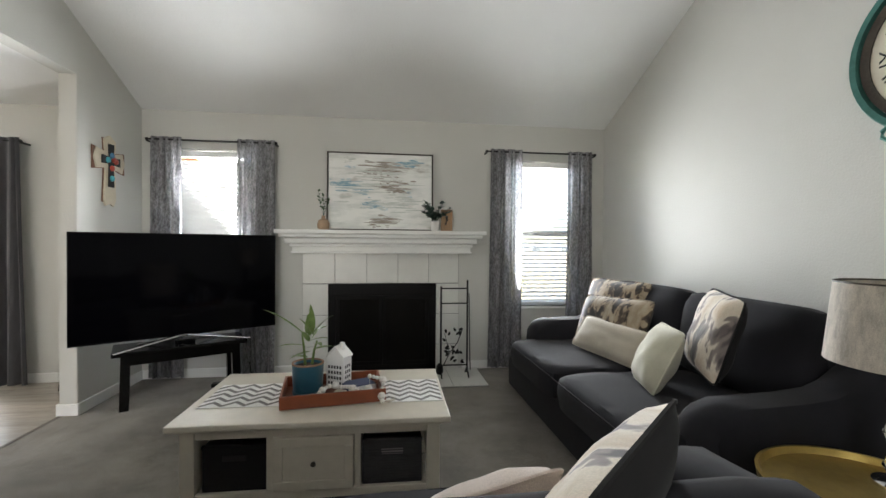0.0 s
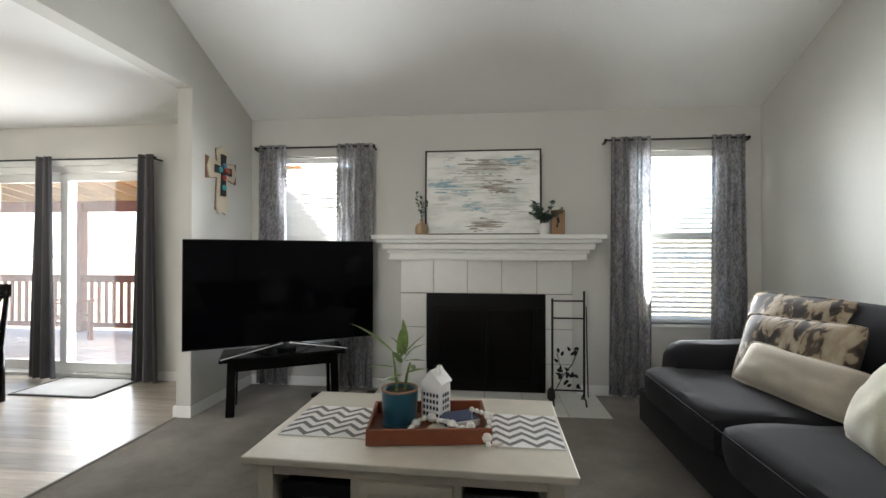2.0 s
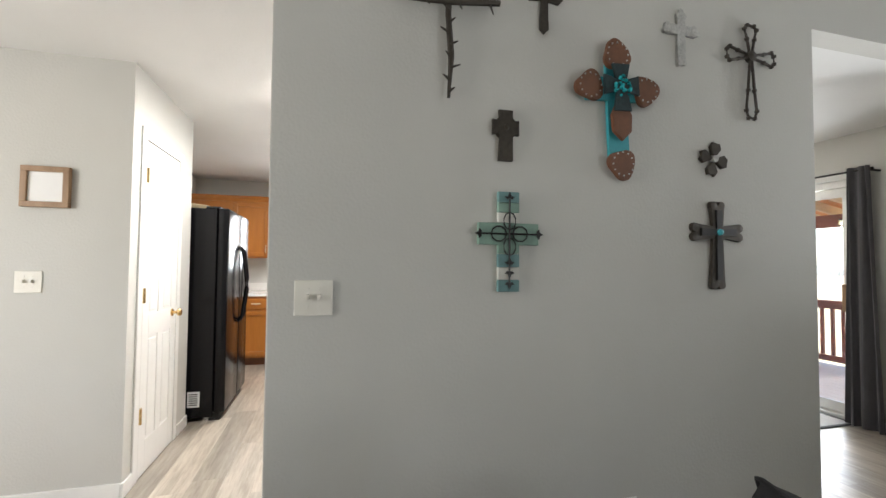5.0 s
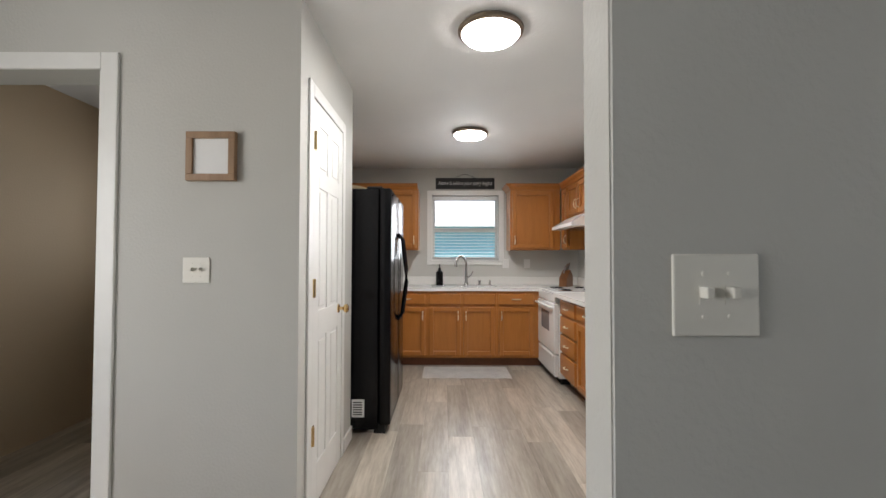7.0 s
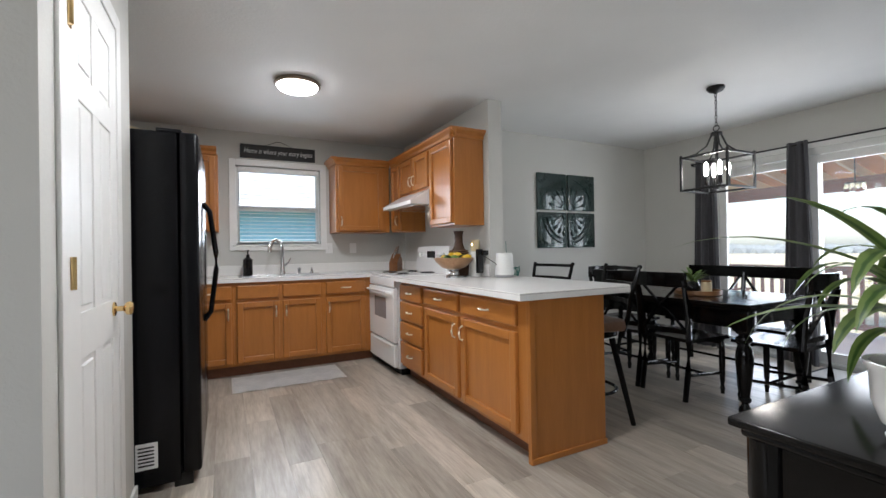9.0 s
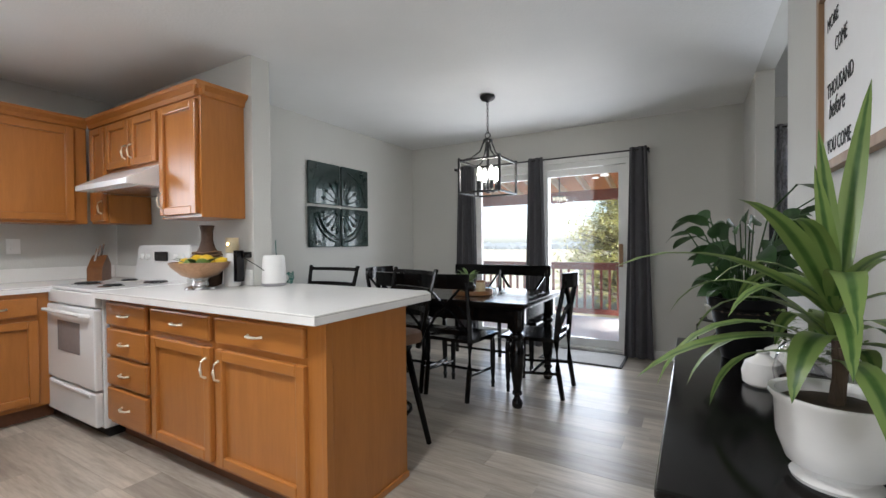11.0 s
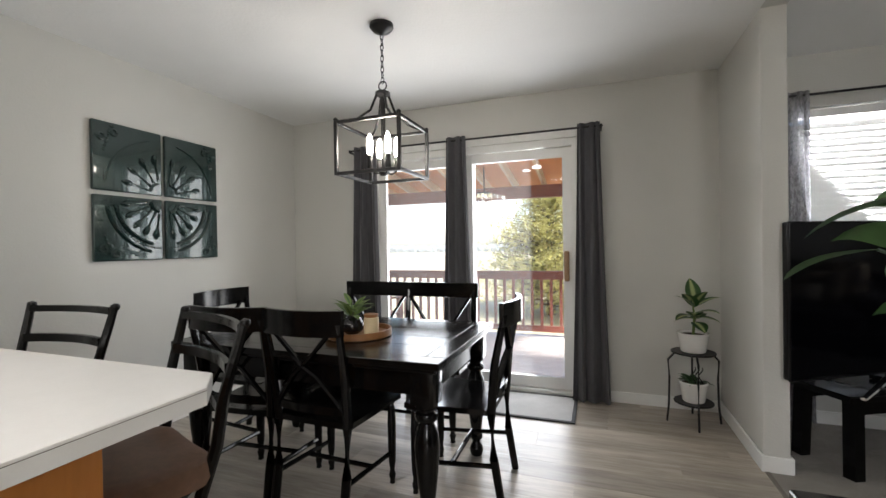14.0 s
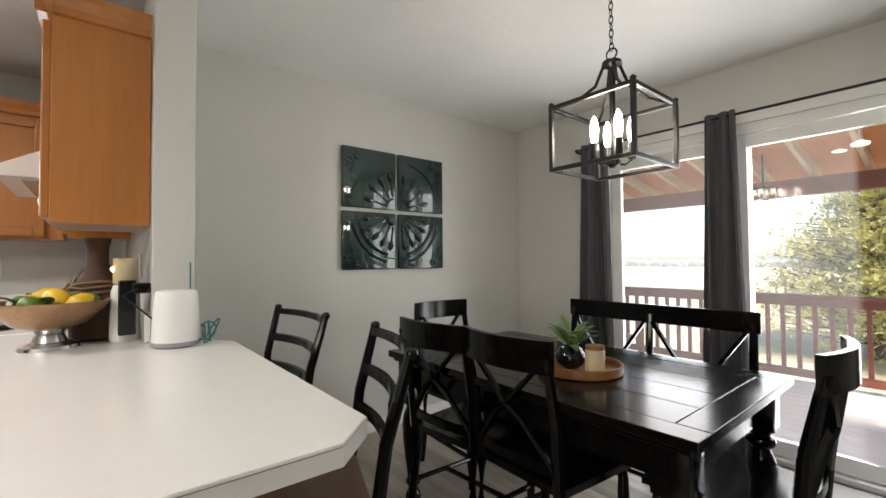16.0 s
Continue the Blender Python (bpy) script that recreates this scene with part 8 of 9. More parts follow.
# four embossed tin panels
for i, (y0, y1) in enumerate(((2.435, 2.865), (2.89, 3.315))):
    for j, (z0, z1) in enumerate(((1.155, 1.565), (1.59, 2.015))):
        w, h = y1 - y0, z1 - z0
        a = thing("tin_wall_panel", "dark green glazed pressed-tin wall panel with fan relief", "wall art", pose(DW, (y0 + y1) / 2, z0, 0, 0, 90), "four tin panels")
        part("panel", B((-w / 2, w / 2), (-0.030, 0), (0, h), 0.010, 3), GREEN_TIN, a, smooth=True)
        cx, cz = (w / 2 - 0.01) * (1 if i == 0 else -1), (h - 0.01 if j == 0 else 0.01)
        sx, sz = (-1 if i == 0 else 1), (-1 if j == 0 else 1)
        for r, th in (((0.30, 0.013), (0.352, 0.012), (0.075, 0.012)) if j == 0 else ((0.075, 0.009), (0.36, 0.006))):
            part("relief_arc", T([(cx + sx * r * math.cos(k * 0.1496), -0.031, cz + sz * r * math.sin(k * 0.1496)) for k in range(1, 10)], th, 6), GREEN_TIN, a, smooth=True)
        for k in range(5 if j == 0 else 4):
            t0 = radians((9 + 18 * k) if j == 0 else (14 + 22 * k))
            part("relief_petal", T([(cx + sx * q * math.cos(t0), -0.030, cz + sz * q * math.sin(t0)) for q in (0.09, 0.14, 0.19, 0.212, 0.235, 0.258, 0.268)], [0.009, 0.006, 0.007, 0.016, 0.021, 0.012, 0.003], 8, (1, 1.0)), GREEN_TIN, a, smooth=True)
        bm = bmesh.new()
        for k in range(24 if j == 0 else 0):
            t0 = radians(2 + 3.75 * k)
            bmesh.ops.create_icosphere(bm, subdivisions=1, radius=0.008, matrix=Matrix.Translation((cx + sx * 0.322 * math.cos(t0), -0.030, cz + sz * 0.322 * math.sin(t0))))
        for k in range(7):
            u = k / 6
            leafy = (cx + sx * (0.36 - 0.05 * u), -0.030, cz + sz * (0.24 + 0.15 * u))
            if abs(leafy[0]) < w / 2 - 0.02 and 0.02 < leafy[2] < h - 0.02:
                bmesh.ops.create_icosphere(bm, subdivisions=1, radius=0.011, matrix=Matrix.Translation(leafy))
        tagged(part("relief_beading", bm, GREEN_TIN, a), kind="stuff")
        for k in range(3):
            o = Vector((cx + sx * (0.375 - 0.075 * k), -0.030, cz + sz * (0.315 + 0.035 * k)))
            pts = [o + Vector((sx * (0.028 - 0.002 * i) * math.cos(i * 0.8), 0, sz * (0.028 - 0.002 * i) * math.sin(i * 0.8))) for i in range(9)]
            if all(abs(p.x) < w / 2 - 0.012 and 0.012 < p.z < h - 0.012 for p in pts):
                part("relief_scroll", T(pts, 0.008, 6), GREEN_TIN, a, smooth=True)

# door mat
dm = thing("door_mat", "flat grey door mat with dark bound edge", "rug", pose(-3.535, 4.0, 0.0))
part("mat_surface", B((-0.37, 0.37), (-0.23, 0.23), (0.0, 0.010), 0.002), MAT_GREY, dm)
for bmx in (B((-0.395, 0.395), (-0.255, -0.23), (0, 0.011), 0.002), B((-0.395, 0.395), (0.23, 0.255), (0, 0.011), 0.002), B((-0.395, -0.37), (-0.23, 0.23), (0, 0.011), 0.002), B((0.37, 0.395), (-0.23, 0.23), (0, 0.011), 0.002)):
    part("bound_edge", bmx, MAT_EDGE, dm)

# plant stand in the corner
ps = thing("plant_stand", "black wrought-iron two-tier plant stand in the corner", "plant stand", pose(-2.385, 4.03, 0))
legs = [(-0.155, -0.02), (0.155, 0.02), (0.0, -0.16), (0.02, 0.15)]
for x, y in legs:
    part("leg", T([(x * 1.06, y * 1.06, 0.0), (x * 0.98, y * 0.98, 0.12), (x * 0.95, y * 0.95, 0.30), (x * 1.0, y * 1.0, 0.42), (x * 0.7, y * 0.7, 0.475)], 0.007, 6), IRON, ps, smooth=True)
for z, r in ((0.475, 0.13), (0.14, 0.115)):
    part("shelf_ring", T([(r * math.cos(a * 0.2618), r * math.sin(a * 0.2618), z) for a in range(25)], 0.006, 6), IRON, ps)
    part("shelf_plate", lathe(bmesh.new(), [(r, z - 0.003), (r, z + 0.003)], 28), IRON, ps)
for k in range(3):
    part("scroll", T([(0.02 * k - 0.02 + 0.012 * math.cos(a), -0.12, 0.30 + 0.045 * a / 3.0) for a in range(8)], 0.004, 5), IRON, ps)


def pot_white(parent, r, h, z=0.0):
    part("pot", lathe(bmesh.new(), [(r * 0.72, z), (r * 0.80, z + 0.006), (r, z + h * 0.9), (r * 1.03, z + h * 0.92), (r * 1.03, z + h), (r * 0.92, z + h), (r * 0.90, z + h * 0.86)], 28), CERAMIC, parent, smooth=True)
    part("soil", lathe(bmesh.new(), [(r * 0.9, z + h * 0.7), (r * 0.9, z + h * 0.86), (0.001, z + h * 0.88)], 20), SOIL, parent)


p1 = thing("dieffenbachia", "cream-variegated dieffenbachia in white pot on stand", "plant", pose(-2.385, 4.03, 0.479))
pot_white(p1, 0.095, 0.13)
rnd = random.Random(31)
part("stem", T([(0, 0, 0.1), (0.01, 0, 0.24), (0, 0, 0.32)], [0.010, 0.008, 0.005], 7), LEAF_LIGHT, p1)
for k, (az, el, L, z) in enumerate(((100, 70, 0.17, 0.34), (10, 35, 0.19, 0.30), (190, 45, 0.15, 0.30), (330, 20, 0.16, 0.26), (215, 10, 0.16, 0.24), (160, 0, 0.14, 0.22), (260, 30, 0.15, 0.24), (55, 25, 0.14, 0.22), (290, -10, 0.13, 0.2), (230, 50, 0.17, 0.30), (300, 55, 0.16, 0.31), (350, 5, 0.16, 0.23))):
    bm = bmesh.new()
    a, e = radians(az), radians(el)
    leaf(bm, (0.01, 0, z), (math.cos(a) * math.cos(e), math.sin(a) * math.cos(e), math.sin(e)), L, 0.10, 0.9, n=8)
    part("leaf", bm, LEAF_VARIEGATED, p1)
p2 = thing("small_houseplant", "low leafy houseplant in white pot on lower tier", "plant", pose(-2.385, 4.03, 0.144))
pot_white(p2, 0.085, 0.135)
for k in range(14):
    bm = bmesh.new()
    a = rnd.uniform(0, 6.28)
    leaf(bm, (0.02 * math.cos(a), 0.02 * math.sin(a), 0.12), (math.cos(a), math.sin(a), rnd.uniform(0.2, 1.3)), rnd.uniform(0.07, 0.12), 0.045, 1.0, n=6)
    part("leaf", bm, LEAF, p2)
# sideboard on the partition
SX0, SX1, SY0, SY1, SZ = -2.635, LW - PT - 0.018, 0.37, 1.78, 0.735
sbd = thing("sideboard", "black painted wooden sideboard with moulded top", "sideboard", pose(0, 0, 0))
part("top", B((SX0, SX1), (SY0, SY1), (SZ - 0.022, SZ), 0.006, 3), BLACK_TOP, sbd, smooth=True)
part("top_moulding", B((SX0 + 0.018, SX1), (SY0 + 0.018, SY1 - 0.018), (SZ - 0.045, SZ - 0.022), 0.010, 3), BLACK_WOOD, sbd, smooth=True)
part("body", B((SX0 + 0.05, SX1), (SY0 + 0.05, SY1 - 0.05), (0.09, SZ - 0.045), 0.003), BLACK_WOOD, sbd)
for y in (SY0 + 0.06, SY1 - 0.06):
    bm = bmesh.new()
    lathe(bm, [(0.032, 0.0), (0.024, 0.04), (0.036, 0.07), (0.028, 0.11), (0.030, 0.40), (0.036, 0.46), (0.026, 0.50), (0.038, 0.55), (0.038, 0.69)], 18, pose(SX0 + 0.055, y, 0))
    part("turned_post", bm, BLACK_WOOD, sbd, smooth=True)
n = 3
for k in range(n):
    y0 = SY0 + 0.12 + k * (SY1 - SY0 - 0.24) / n
    y1 = y0 + (SY1 - SY0 - 0.24) / n - 0.015
    d = part("drawer_front", B((SX0 + 0.034, SX0 + 0.05), (y0, y1), (0.53, 0.675), 0.005), BLACK_WOOD, sbd)
    part("knob", lathe(bmesh.new(), [(0.008, 0), (0.007, 0.012), (0.015, 0.02), (0.001, 0.028)], 12, pose(SX0 + 0.034, (y0 + y1) / 2, 0.60, 0, -90)), IRON, d)
    d = part("door", B((SX0 + 0.034, SX0 + 0.05), (y0, y1), (0.11, 0.515), 0.005), BLACK_WOOD, sbd)
    part("door_panel", B((SX0 + 0.028, SX0 + 0.034), (y0 + 0.06, y1 - 0.06), (0.17, 0.455), 0.003), BLACK_WOOD, d)


def blades(parent, base, rows, mat, width, droop, name="strap_leaf", n=9):
    for az, el, L, z in rows:
        bm = bmesh.new()
        a, e = radians(az), radians(el)
        L *= 1 - 0.66 * max(0, math.cos(a) * math.cos(e))
        leaf(bm, (base[0], base[1], base[2] + z), (math.cos(a) * math.cos(e), math.sin(a) * math.cos(e), math.sin(e)), L, width * (0.8 + 0.4 * ((az * 7) % 10) / 10), droop, n=n)
        part(name, bm, mat, parent)


# striped dracaena in a white footed pot
WP = (-2.345, 0.56)
dp = thing("dracaena", "striped green dracaena in white footed ceramic pot", "plant", pose(WP[0], WP[1], SZ) @ Matrix.Scale(0.87, 4))
part("foot", lathe(bmesh.new(), [(0.075, 0), (0.078, 0.008), (0.06, 0.018), (0.055, 0.03)], 30), CERAMIC, dp, smooth=True)
part("pot", lathe(bmesh.new(), [(0.055, 0.028), (0.085, 0.04), (0.102, 0.09), (0.106, 0.165), (0.116, 0.178), (0.116, 0.188), (0.104, 0.186), (0.098, 0.16)], 34), CERAMIC, dp, smooth=True)
part("soil", lathe(bmesh.new(), [(0.098, 0.14), (0.098, 0.162), (0.001, 0.168)], 24), SOIL, dp)
part("cane", T([(0, 0, 0.15), (0.008, 0.0, 0.24), (0.0, 0.0, 0.33)], [0.016, 0.014, 0.010], 8), BARK, dp)
rnd = random.Random(41)
rows = []
for k in range(21):
    u = k / 20
    rows.append((k * 137.5, 10 + 54 * u + rnd.uniform(-8, 8), rnd.uniform(0.28, 0.42) * (1.0 - 0.15 * u), 0.24 + 0.17 * u))
rows += [(160, 48, 0.42, 0.30), (200, 30, 0.44, 0.28), (85, 25, 0.46, 0.30), (70, 40, 0.48, 0.32), (262, 42, 0.34, 0.30)]
blades(dp, (0, 0, 0), rows, LEAF_STRIPE, 0.052, 2.7)
blades(dp, (0, 0, 0), [(222, 30, 0.56, 0.36), (208, 8, 0.44, 0.30), (235, 50, 0.42, 0.36)], LEAF_STRIPE, 0.052, 1.0)
blades(dp, (0, 0, 0), [(62, 70, 0.66, 0.36), (100, 80, 0.40, 0.38), (230, 78, 0.30, 0.38)], LEAF_STRIPE, 0.046, 0.4)

# peace lily in a black nursery pot
LP = (-2.40, 1.50)
pl = thing("peace_lily", "leafy peace lily in black plastic nursery pot", "plant", pose(LP[0], LP[1], SZ))
part("pot", lathe(bmesh.new(), [(0.076, 0), (0.08, 0.01), (0.112, 0.19), (0.124, 0.20), (0.128, 0.235), (0.119, 0.235), (0.111, 0.20)], 36), plain("black_nursery_plastic", (0.0045, 0.0045, 0.005), 0.5, spec=0.15), pl, smooth=True)
part("soil", lathe(bmesh.new(), [(0.111, 0.18), (0.111, 0.205), (0.001, 0.21)], 24), SOIL, pl)
rnd = random.Random(52)
for k in range(60):
    a = rnd.uniform(0, 6.28)
    H = rnd.uniform(0.04, 0.20) if k < 42 else rnd.uniform(0.24, 0.36)
    out = rnd.uniform(0.03, 0.13) + (0.07 if k >= 42 else 0)
    b0 = Vector((0.06 * math.cos(a), 0.06 * math.sin(a), 0.205))
    b1 = Vector((out * math.cos(a), out * math.sin(a), 0.21 + H))
    stalk = part("stalk", T([b0, b0.lerp(b1, 0.5) + Vector((0, 0, 0.03)), b1], [0.004, 0.003, 0.0025], 5), LEAF, pl)
    bm = bmesh.new()
    leaf(bm, b1, (math.cos(a), math.sin(a), rnd.uniform(-0.1, 0.9)), rnd.uniform(0.08, 0.135), rnd.uniform(0.045, 0.07), 1.7, (rnd.uniform(-1, 1), rnd.uniform(-1, 1), 0.45), n=7, fold=0.12, point=0.8)
    part("leaf", bm, LEAF, stalk)
for k, (az, L, H) in enumerate(((150, 0.16, 0.34), (135, 0.22, 0.26), (20, 0.24, 0.40), (300, 0.24, 0.42))):
    a = radians(az)
    b1 = Vector((L * math.cos(a), L * math.sin(a), 0.21 + H))
    stalk = part("stalk", T([(0, 0, 0.2), (b1.x * 0.5, b1.y * 0.5, 0.21 + H * 0.8), b1], 0.003, 5), LEAF, pl)
    bm = bmesh.new()
    leaf(bm, b1, (math.cos(a), math.sin(a), -0.2), 0.15, 0.07, 0.8, n=7)
    part("leaf", bm, LEAF, stalk)
# two ceramic bud vases and a glass terrarium with fern
for x, y, s in ((-2.31, 1.29, 1.0), (-2.385, 1.15, 0.85)):
    v = thing("ceramic_bottle", "small rounded white ceramic bottle vase", "vase", pose(x, y, SZ), "white bottle vases")
    part("body", lathe(bmesh.new(), [(r * s, z * s) for r, z in ((0.05, 0), (0.062, 0.01), (0.066, 0.05), (0.055, 0.085), (0.025, 0.105), (0.018, 0.115), (0.021, 0.125), (0.014, 0.125))], 26), CERAMIC, v, smooth=True)
tg = thing("glass_jar_fern", "clear glass jar planted with a small fern", "plant", pose(-2.285, 1.10, SZ))
part("jar", lathe(bmesh.new(), [(0.06, 0), (0.078, 0.012), (0.085, 0.07), (0.07, 0.13), (0.055, 0.15), (0.058, 0.16), (0.054, 0.16), (0.051, 0.15), (0.066, 0.13), (0.081, 0.07), (0.074, 0.016), (0.001, 0.008)], 30), GLASS, tg, smooth=True)
part("soil", lathe(bmesh.new(), [(0.06, 0.012), (0.07, 0.03), (0.066, 0.05), (0.001, 0.054)], 20), SOIL, tg)
bm = bmesh.new()
for k in range(26):
    a = rnd.uniform(0, 6.28)
    way = Vector((math.cos(a), math.sin(a), rnd.uniform(0.8, 2.4))).normalized()
    for j in range(6):
        p = Vector((0, 0, 0.06)) + way * (0.05 + 0.028 * j)
        for s in (-1, 1):
            leaf(bm, p, way * 0.4 + way.cross(Vector((0, 0, 1))).normalized() * s, 0.030 - 0.002 * j, 0.010, 0.2, n=2)
tagged(part("fronds", bm, LEAF_LIGHT, tg), kind="stuff")

# framed lettered sign over the sideboard: local x runs from north to south
ws = thing("framed_sign", "white lettered sign in natural wood frame", "sign", pose(LW - PT, 1.14, 1.41, 0, 0, -90))
FW, FH = 0.345, 0.62
part("board", B((-FW + 0.03, FW - 0.03), (-0.014, 0), (0.03, FH - 0.03)), PAPER, ws)
for bmx in (B((-FW, FW), (-0.030, 0), (0, 0.03), 0.002), B((-FW, FW), (-0.030, 0), (FH - 0.03, FH), 0.002), B((-FW, -FW + 0.03), (-0.030, 0), (0.03, FH - 0.03), 0.002), B((FW - 0.03, FW), (-0.030, 0), (0.03, FH - 0.03), 0.002)):
    part("frame_bar", bmx, FRAME_OAK, ws)
for z, words, size, sh, wide in ((0.060, "YOU COME", 0.066, 0, 0.25), (0.172, "before", 0.088, 0.35, 0.17), (0.242, "THOUSAND", 0.068, 0, 0.27), (0.370, "COME", 0.066, 0, 0.12), (0.465, "MORE", 0.062, 0, 0.12)):
    letters("lettering", words, size, INK, ws, pose(-FW + 0.075 + (0.02 if sh else 0.09 if words == "COME" else 0), -0.0155, z), 0.0006, sh, 'LEFT', wide)


# ================================================================ outdoors
gz = -1.2
solo("ground", B((-220, 220), (NORTH + 3.2, 320), (gz - 0.2, gz)), GRASS, "pale dry grass field", "ground", kind="structure")
solo("ground_side", B((-220, KW - W - 0.02), (-60, NORTH + 3.2), (gz - 0.2, gz)), GRASS, "pale dry grass beside the house", "ground", kind="structure")
DZ = -0.06
dk = thing("deck", "weathered grey timber deck outside the patio door", "deck", pose(0, 0, 0), kind="structure")
dm_ = mesh_of(B((-8.5, -2.3), (0, 0.138), (-0.03, 0), 0.003, 1), DECK_FLOOR)
for i in range(17):
    o = new("board", dm_)
    o.parent = dk
    o.matrix_basis = pose(0, NORTH + W + 0.02 + i * 0.143, DZ)
part("rim_joist", B((-8.5, -2.3), (6.86, 6.9), (DZ - 0.25, DZ - 0.031)), DECK_RED, dk)
rl = thing("deck_railing", "red-brown stained wooden deck railing", "railing", pose(0, 6.72, DZ))
part("top_rail", B((-8.5, -2.3), (-0.07, 0.07), (0.87, 0.905), 0.006), DECK_RED, rl)
part("under_rail", B((-8.5, -2.3), (-0.02, 0.02), (0.79, 0.87)), DECK_RED, rl)
part("bottom_rail", B((-8.5, -2.3), (-0.02, 0.02), (0.07, 0.15)), DECK_RED, rl)
bal = mesh_of(B((-0.018, 0.018), (-0.018, 0.018), (0.12, 0.80)), DECK_RED)
for i in range(47):
    o = new("baluster", bal)
    o.parent = rl
    o.matrix_basis = pose(-8.4 + i * 0.13, 0.036, 0)
for x in (-6.35, -2.4):
    part("post", B((x - 0.06, x + 0.06), (-0.06, 0.06), (-0.2, 2.05)), DECK_RED, rl)
# patio roof
pr = thing("patio_roof", "orange-stained timber patio roof with pale rafters", "roof", pose(0, 0, 0))
slope = (2.52 - 2.05) / 2.6
part("sheathing", slab(bmesh.new(), [(NORTH + W, 2.60), (7.3, 2.60 - slope * (7.3 - NORTH - W)), (7.3, 2.63 - slope * (7.3 - NORTH - W)), (NORTH + W, 2.63)], 6.2, pose(-8.5, 0, 0, 0, 0, 90)), CEDAR, pr)
for i in range(15):
    x = -8.2 + i * 0.41
    bm = bmesh.new()
    bar(bm, (x, NORTH + W, 2.54), (x, 7.2, 2.54 - slope * (7.2 - NORTH - W)), 0.04, 0.12)
    part("rafter", bm, CEDAR_PALE, pr)
part("beam", B((-8.5, -2.3), (6.70, 6.82), (1.86, 2.03), 0.004), DECK_RED, pr)
fl = thing("patio_fan_light", "white patio ceiling lamp discs, lit", "outdoor lamp", pose(-3.65, 5.9, 2.14))
part("stem", T([(0, 0, 0.0), (0, 0, 0.14)], 0.012, 8), TRIM, fl)
part("disc", lathe(bmesh.new(), [(0.055, -0.02), (0.06, 0.0), (0.02, 0.02)], 24), OUTDOOR_LED, fl)
part("disc", lathe(bmesh.new(), [(0.045, -0.03), (0.05, -0.02), (0.02, -0.01)], 24, pose(-0.14, 0.1, 0)), OUTDOOR_LED, fl)
ol = thing("patio_chandelier", "small clear-glass hanging patio light cluster", "outdoor lamp", pose(-4.40, 6.3, 1.80))
part("plate", lathe(bmesh.new(), [(0.10, 0.10), (0.10, 0.115)], 20), IRON, ol)
part("rod", T([(0, 0, 0.11), (0, 0, 0.45)], 0.008, 6), IRON, ol)
for k in range(4):
    part("glass_shade", lathe(bmesh.new(), [(0.03, 0.0), (0.034, 0.05), (0.02, 0.10)], 12, pose(0.08 * math.cos(k * 1.57), 0.08 * math.sin(k * 1.57), 0)), GLASS, ol)

# deck chair seen from the living room
dc = thing("patio_chair", "red slatted wooden patio chair on the deck", "chair", pose(-5.9, 6.0, DZ, 0, 0, 160))
for k in range(6):
    part("back_slat", B((-0.27 + k * 0.09, -0.20 + k * 0.09), (0.22, 0.24), (0.32, 0.85), 0.004), DECK_RED, dc)
    part("seat_slat", B((-0.27, 0.26), (-0.28 + k * 0.085, -0.21 + k * 0.085), (0.34, 0.36), 0.004), DECK_RED, dc)
for x in (-0.28, 0.24):
    part("arm", B((x, x + 0.05), (-0.30, 0.24), (0.56, 0.585), 0.004), DECK_RED, dc)
    for y in (-0.26, 0.18):
        part("leg", B((x, x + 0.05), (y, y + 0.05), (0, 0.56)), DECK_RED, dc)


# conifer: tapered trunk, drooping limbs and many small needle sprays
def conifer(m, h, seed, label):
    t = thing("conifer_tree", label, "tree", m)
    rnd = random.Random(seed)
    part("trunk", T([(0, 0, 0), (0.05, 0.02, h * 0.5), (0.0, 0.0, h)], [0.16, 0.09, 0.01], 9), BARK, t, smooth=True)
    limbs, leaves = bmesh.new(), bmesh.new()
    for k in range(250):
        u = (k + rnd.random()) / 250
        z = h * (0.05 + 0.93 * u)
        L = (h * 0.56) * (1 - u) ** 0.75 * rnd.uniform(0.65, 1.15) + 0.12
        a = k * 2.4 + rnd.uniform(-0.3, 0.3)
        tip = Vector((math.cos(a) * L, math.sin(a) * L, z + L * rnd.uniform(0.05, 0.35)))
        tube(limbs, [(0, 0, z), tip * 0.5 + Vector((0, 0, z * 0.5)), tip], [0.022, 0.014, 0.005], 4)
        nsp = max(7, int(L * 26))
        for j in range(nsp):
            p = Vector((0, 0, z)).lerp(tip, 0.2 + 0.8 * (j + rnd.random()) / nsp)
            p += Vector((rnd.uniform(-1, 1), rnd.uniform(-1, 1), rnd.uniform(-0.6, 0.8))) * (0.10 + 0.12 * L)
            for q in range(5):
                d = Vector((math.cos(a) + rnd.uniform(-0.9, 0.9), math.sin(a) + rnd.uniform(-0.9, 0.9), rnd.uniform(-0.5, 0.8)))
                leaf(leaves, p, d, rnd.uniform(0.09, 0.20), rnd.uniform(0.03, 0.065), 0.3, n=2)
    tagged(part("limbs", limbs, BARK, t), kind="stuff")
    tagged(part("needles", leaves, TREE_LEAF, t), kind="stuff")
    return t


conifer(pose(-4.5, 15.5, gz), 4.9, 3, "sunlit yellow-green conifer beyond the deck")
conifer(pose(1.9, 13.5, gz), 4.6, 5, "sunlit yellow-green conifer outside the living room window")

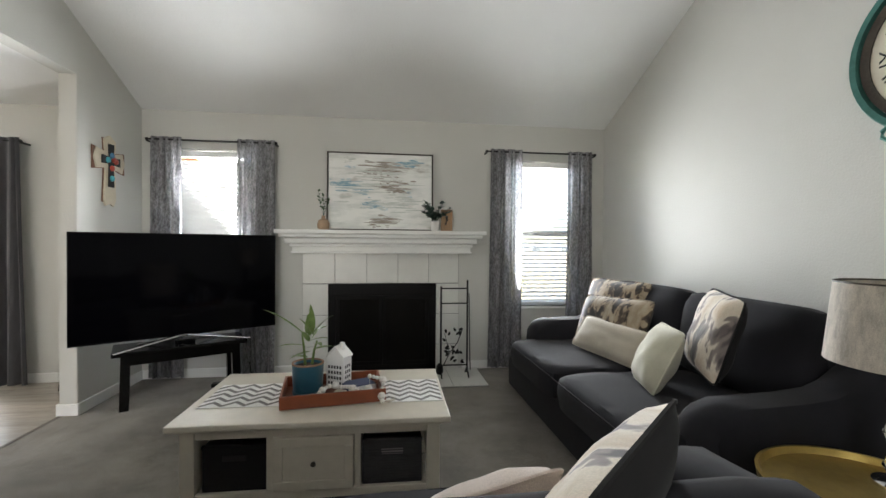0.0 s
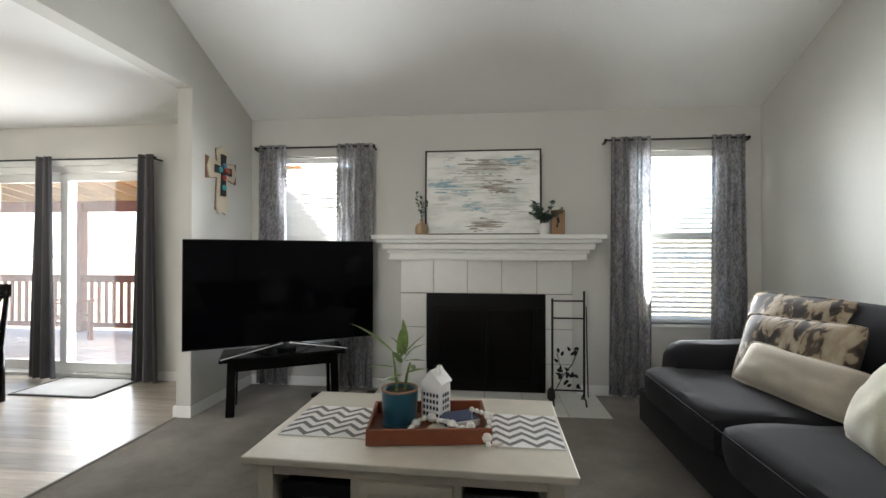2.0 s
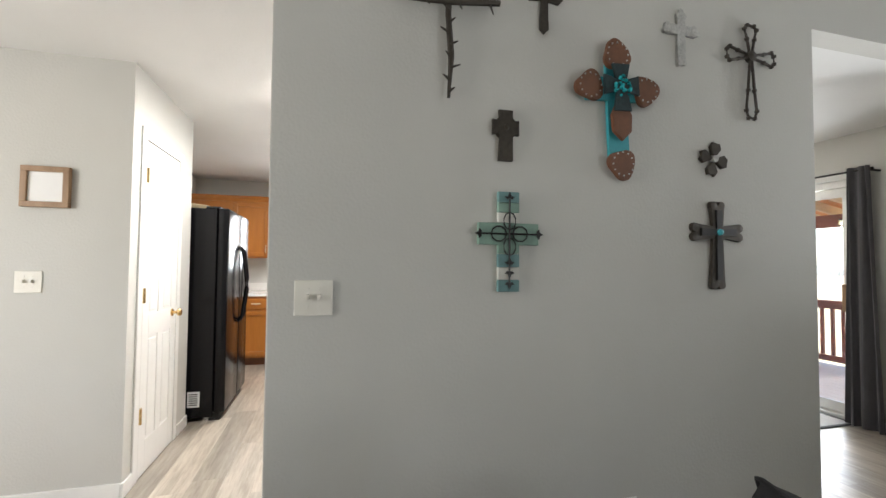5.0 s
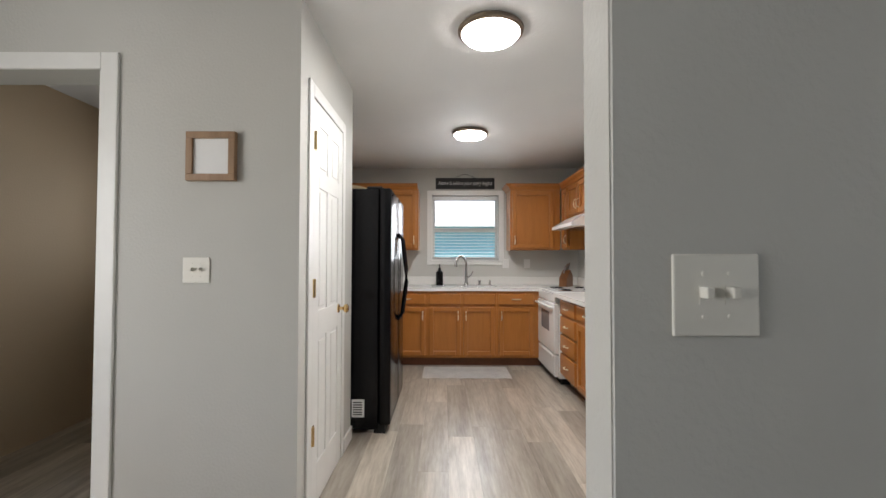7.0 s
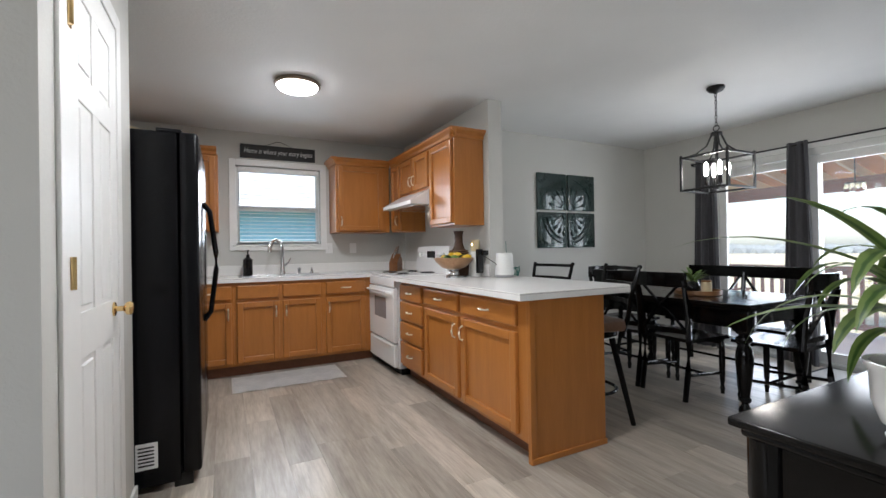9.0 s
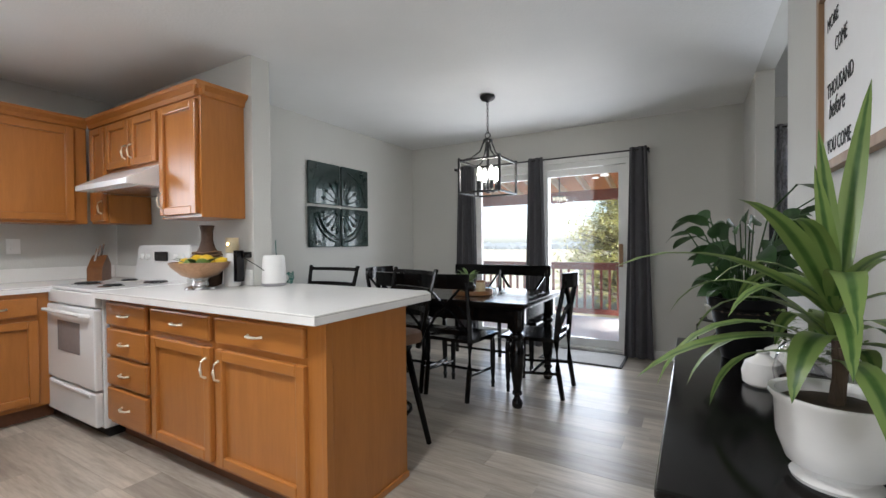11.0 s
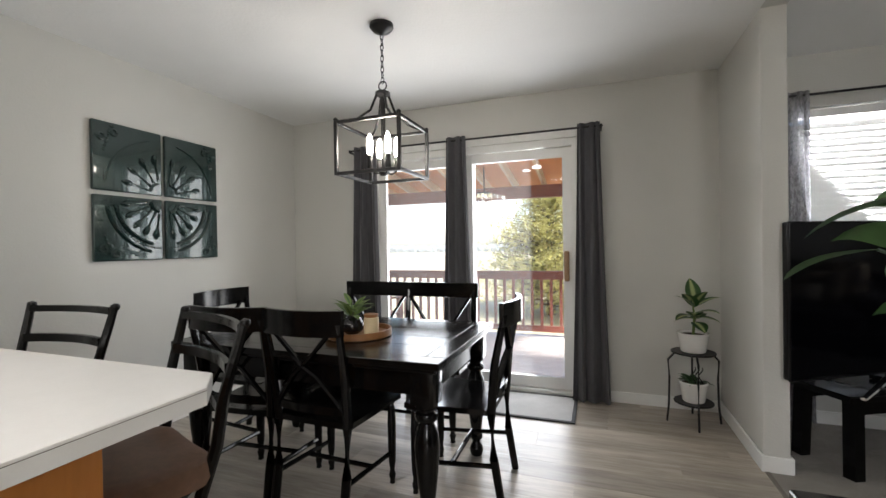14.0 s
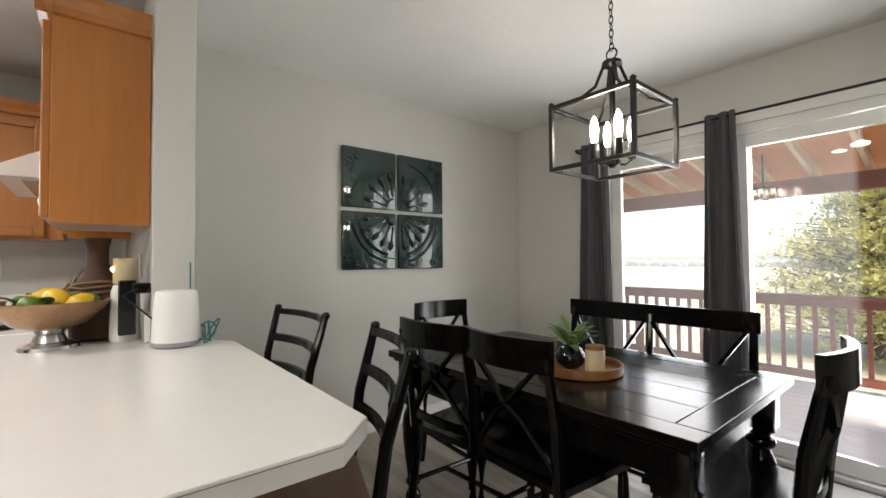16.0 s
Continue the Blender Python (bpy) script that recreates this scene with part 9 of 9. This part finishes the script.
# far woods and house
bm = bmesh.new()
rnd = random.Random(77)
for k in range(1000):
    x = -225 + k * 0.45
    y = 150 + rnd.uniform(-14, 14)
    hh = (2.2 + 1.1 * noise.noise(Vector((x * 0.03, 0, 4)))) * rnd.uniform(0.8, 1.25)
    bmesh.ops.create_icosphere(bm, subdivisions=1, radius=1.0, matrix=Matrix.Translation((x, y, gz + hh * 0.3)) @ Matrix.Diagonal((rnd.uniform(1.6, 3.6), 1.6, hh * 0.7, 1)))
solo("far_woods", bm, HAZED_TREES, "distant tree line with haze put in as glow", "woods", kind="stuff")
# neighbour's turquoise house seen through the kitchen window
nh = thing("neighbour_house", "turquoise lap-sided neighbouring house with grey roof", "house", pose(-11.5, 0, gz))
sidm = mesh_of(slab(bmesh.new(), [(0.0, 0), (0.018, 0), (0.006, 0.178), (0.0, 0.178)], 12.0, pose(0, 6.0, 0)), SIDING)
part("wall", B((-0.3, 0), (-6, 6), (0, 3.30)), SIDING, nh)
for k in range(19):
    o = new("siding_board", sidm)
    o.parent = nh
    o.matrix_basis = pose(0, 0, k * 0.172)
part("fascia", B((0.35, 0.39), (-6.3, 6.3), (3.20, 3.34)), PAPER, nh)
part("roof", slab(bmesh.new(), [(0.38, 3.34), (-5.0, 5.74), (-5.0, 5.59), (0.38, 3.22)], 12.6, pose(0, 6.3, 0)), ROOFING, nh)


# ================================================================ floor planks
PL, PWID = 1.22, 0.18
plank_me = {}
rnd = random.Random(12)
nrow = int((NORTH - SOUTH) / PWID) + 1
for r in range(nrow):
    y = NORTH - (r + 1) * PWID
    x = KW - rnd.uniform(0, PL)
    while x < CARPET_X - 0.02:
        a, b = max(x, KW), min(x + PL, CARPET_X)
        ya = max(y, SOUTH)
        # only where a floor can be seen
        if b - a > 0.03 and not (b < DW and y > KN + 0.14) and not (y < -1.76 and b < -5.1):
            key = (round(b - a, 2), round(y + PWID - ya, 3))
            if key not in plank_me:
                plank_me[key] = mesh_of(B((0, key[0] - 0.0005), (0, key[1] - 0.0005), (-0.005, 0), 0.0004, 1), PLANK)
            o = new("plank", plank_me[key])
            o.parent = hard_floor
            o.matrix_basis = pose(a, ya, 0)
        x += PL
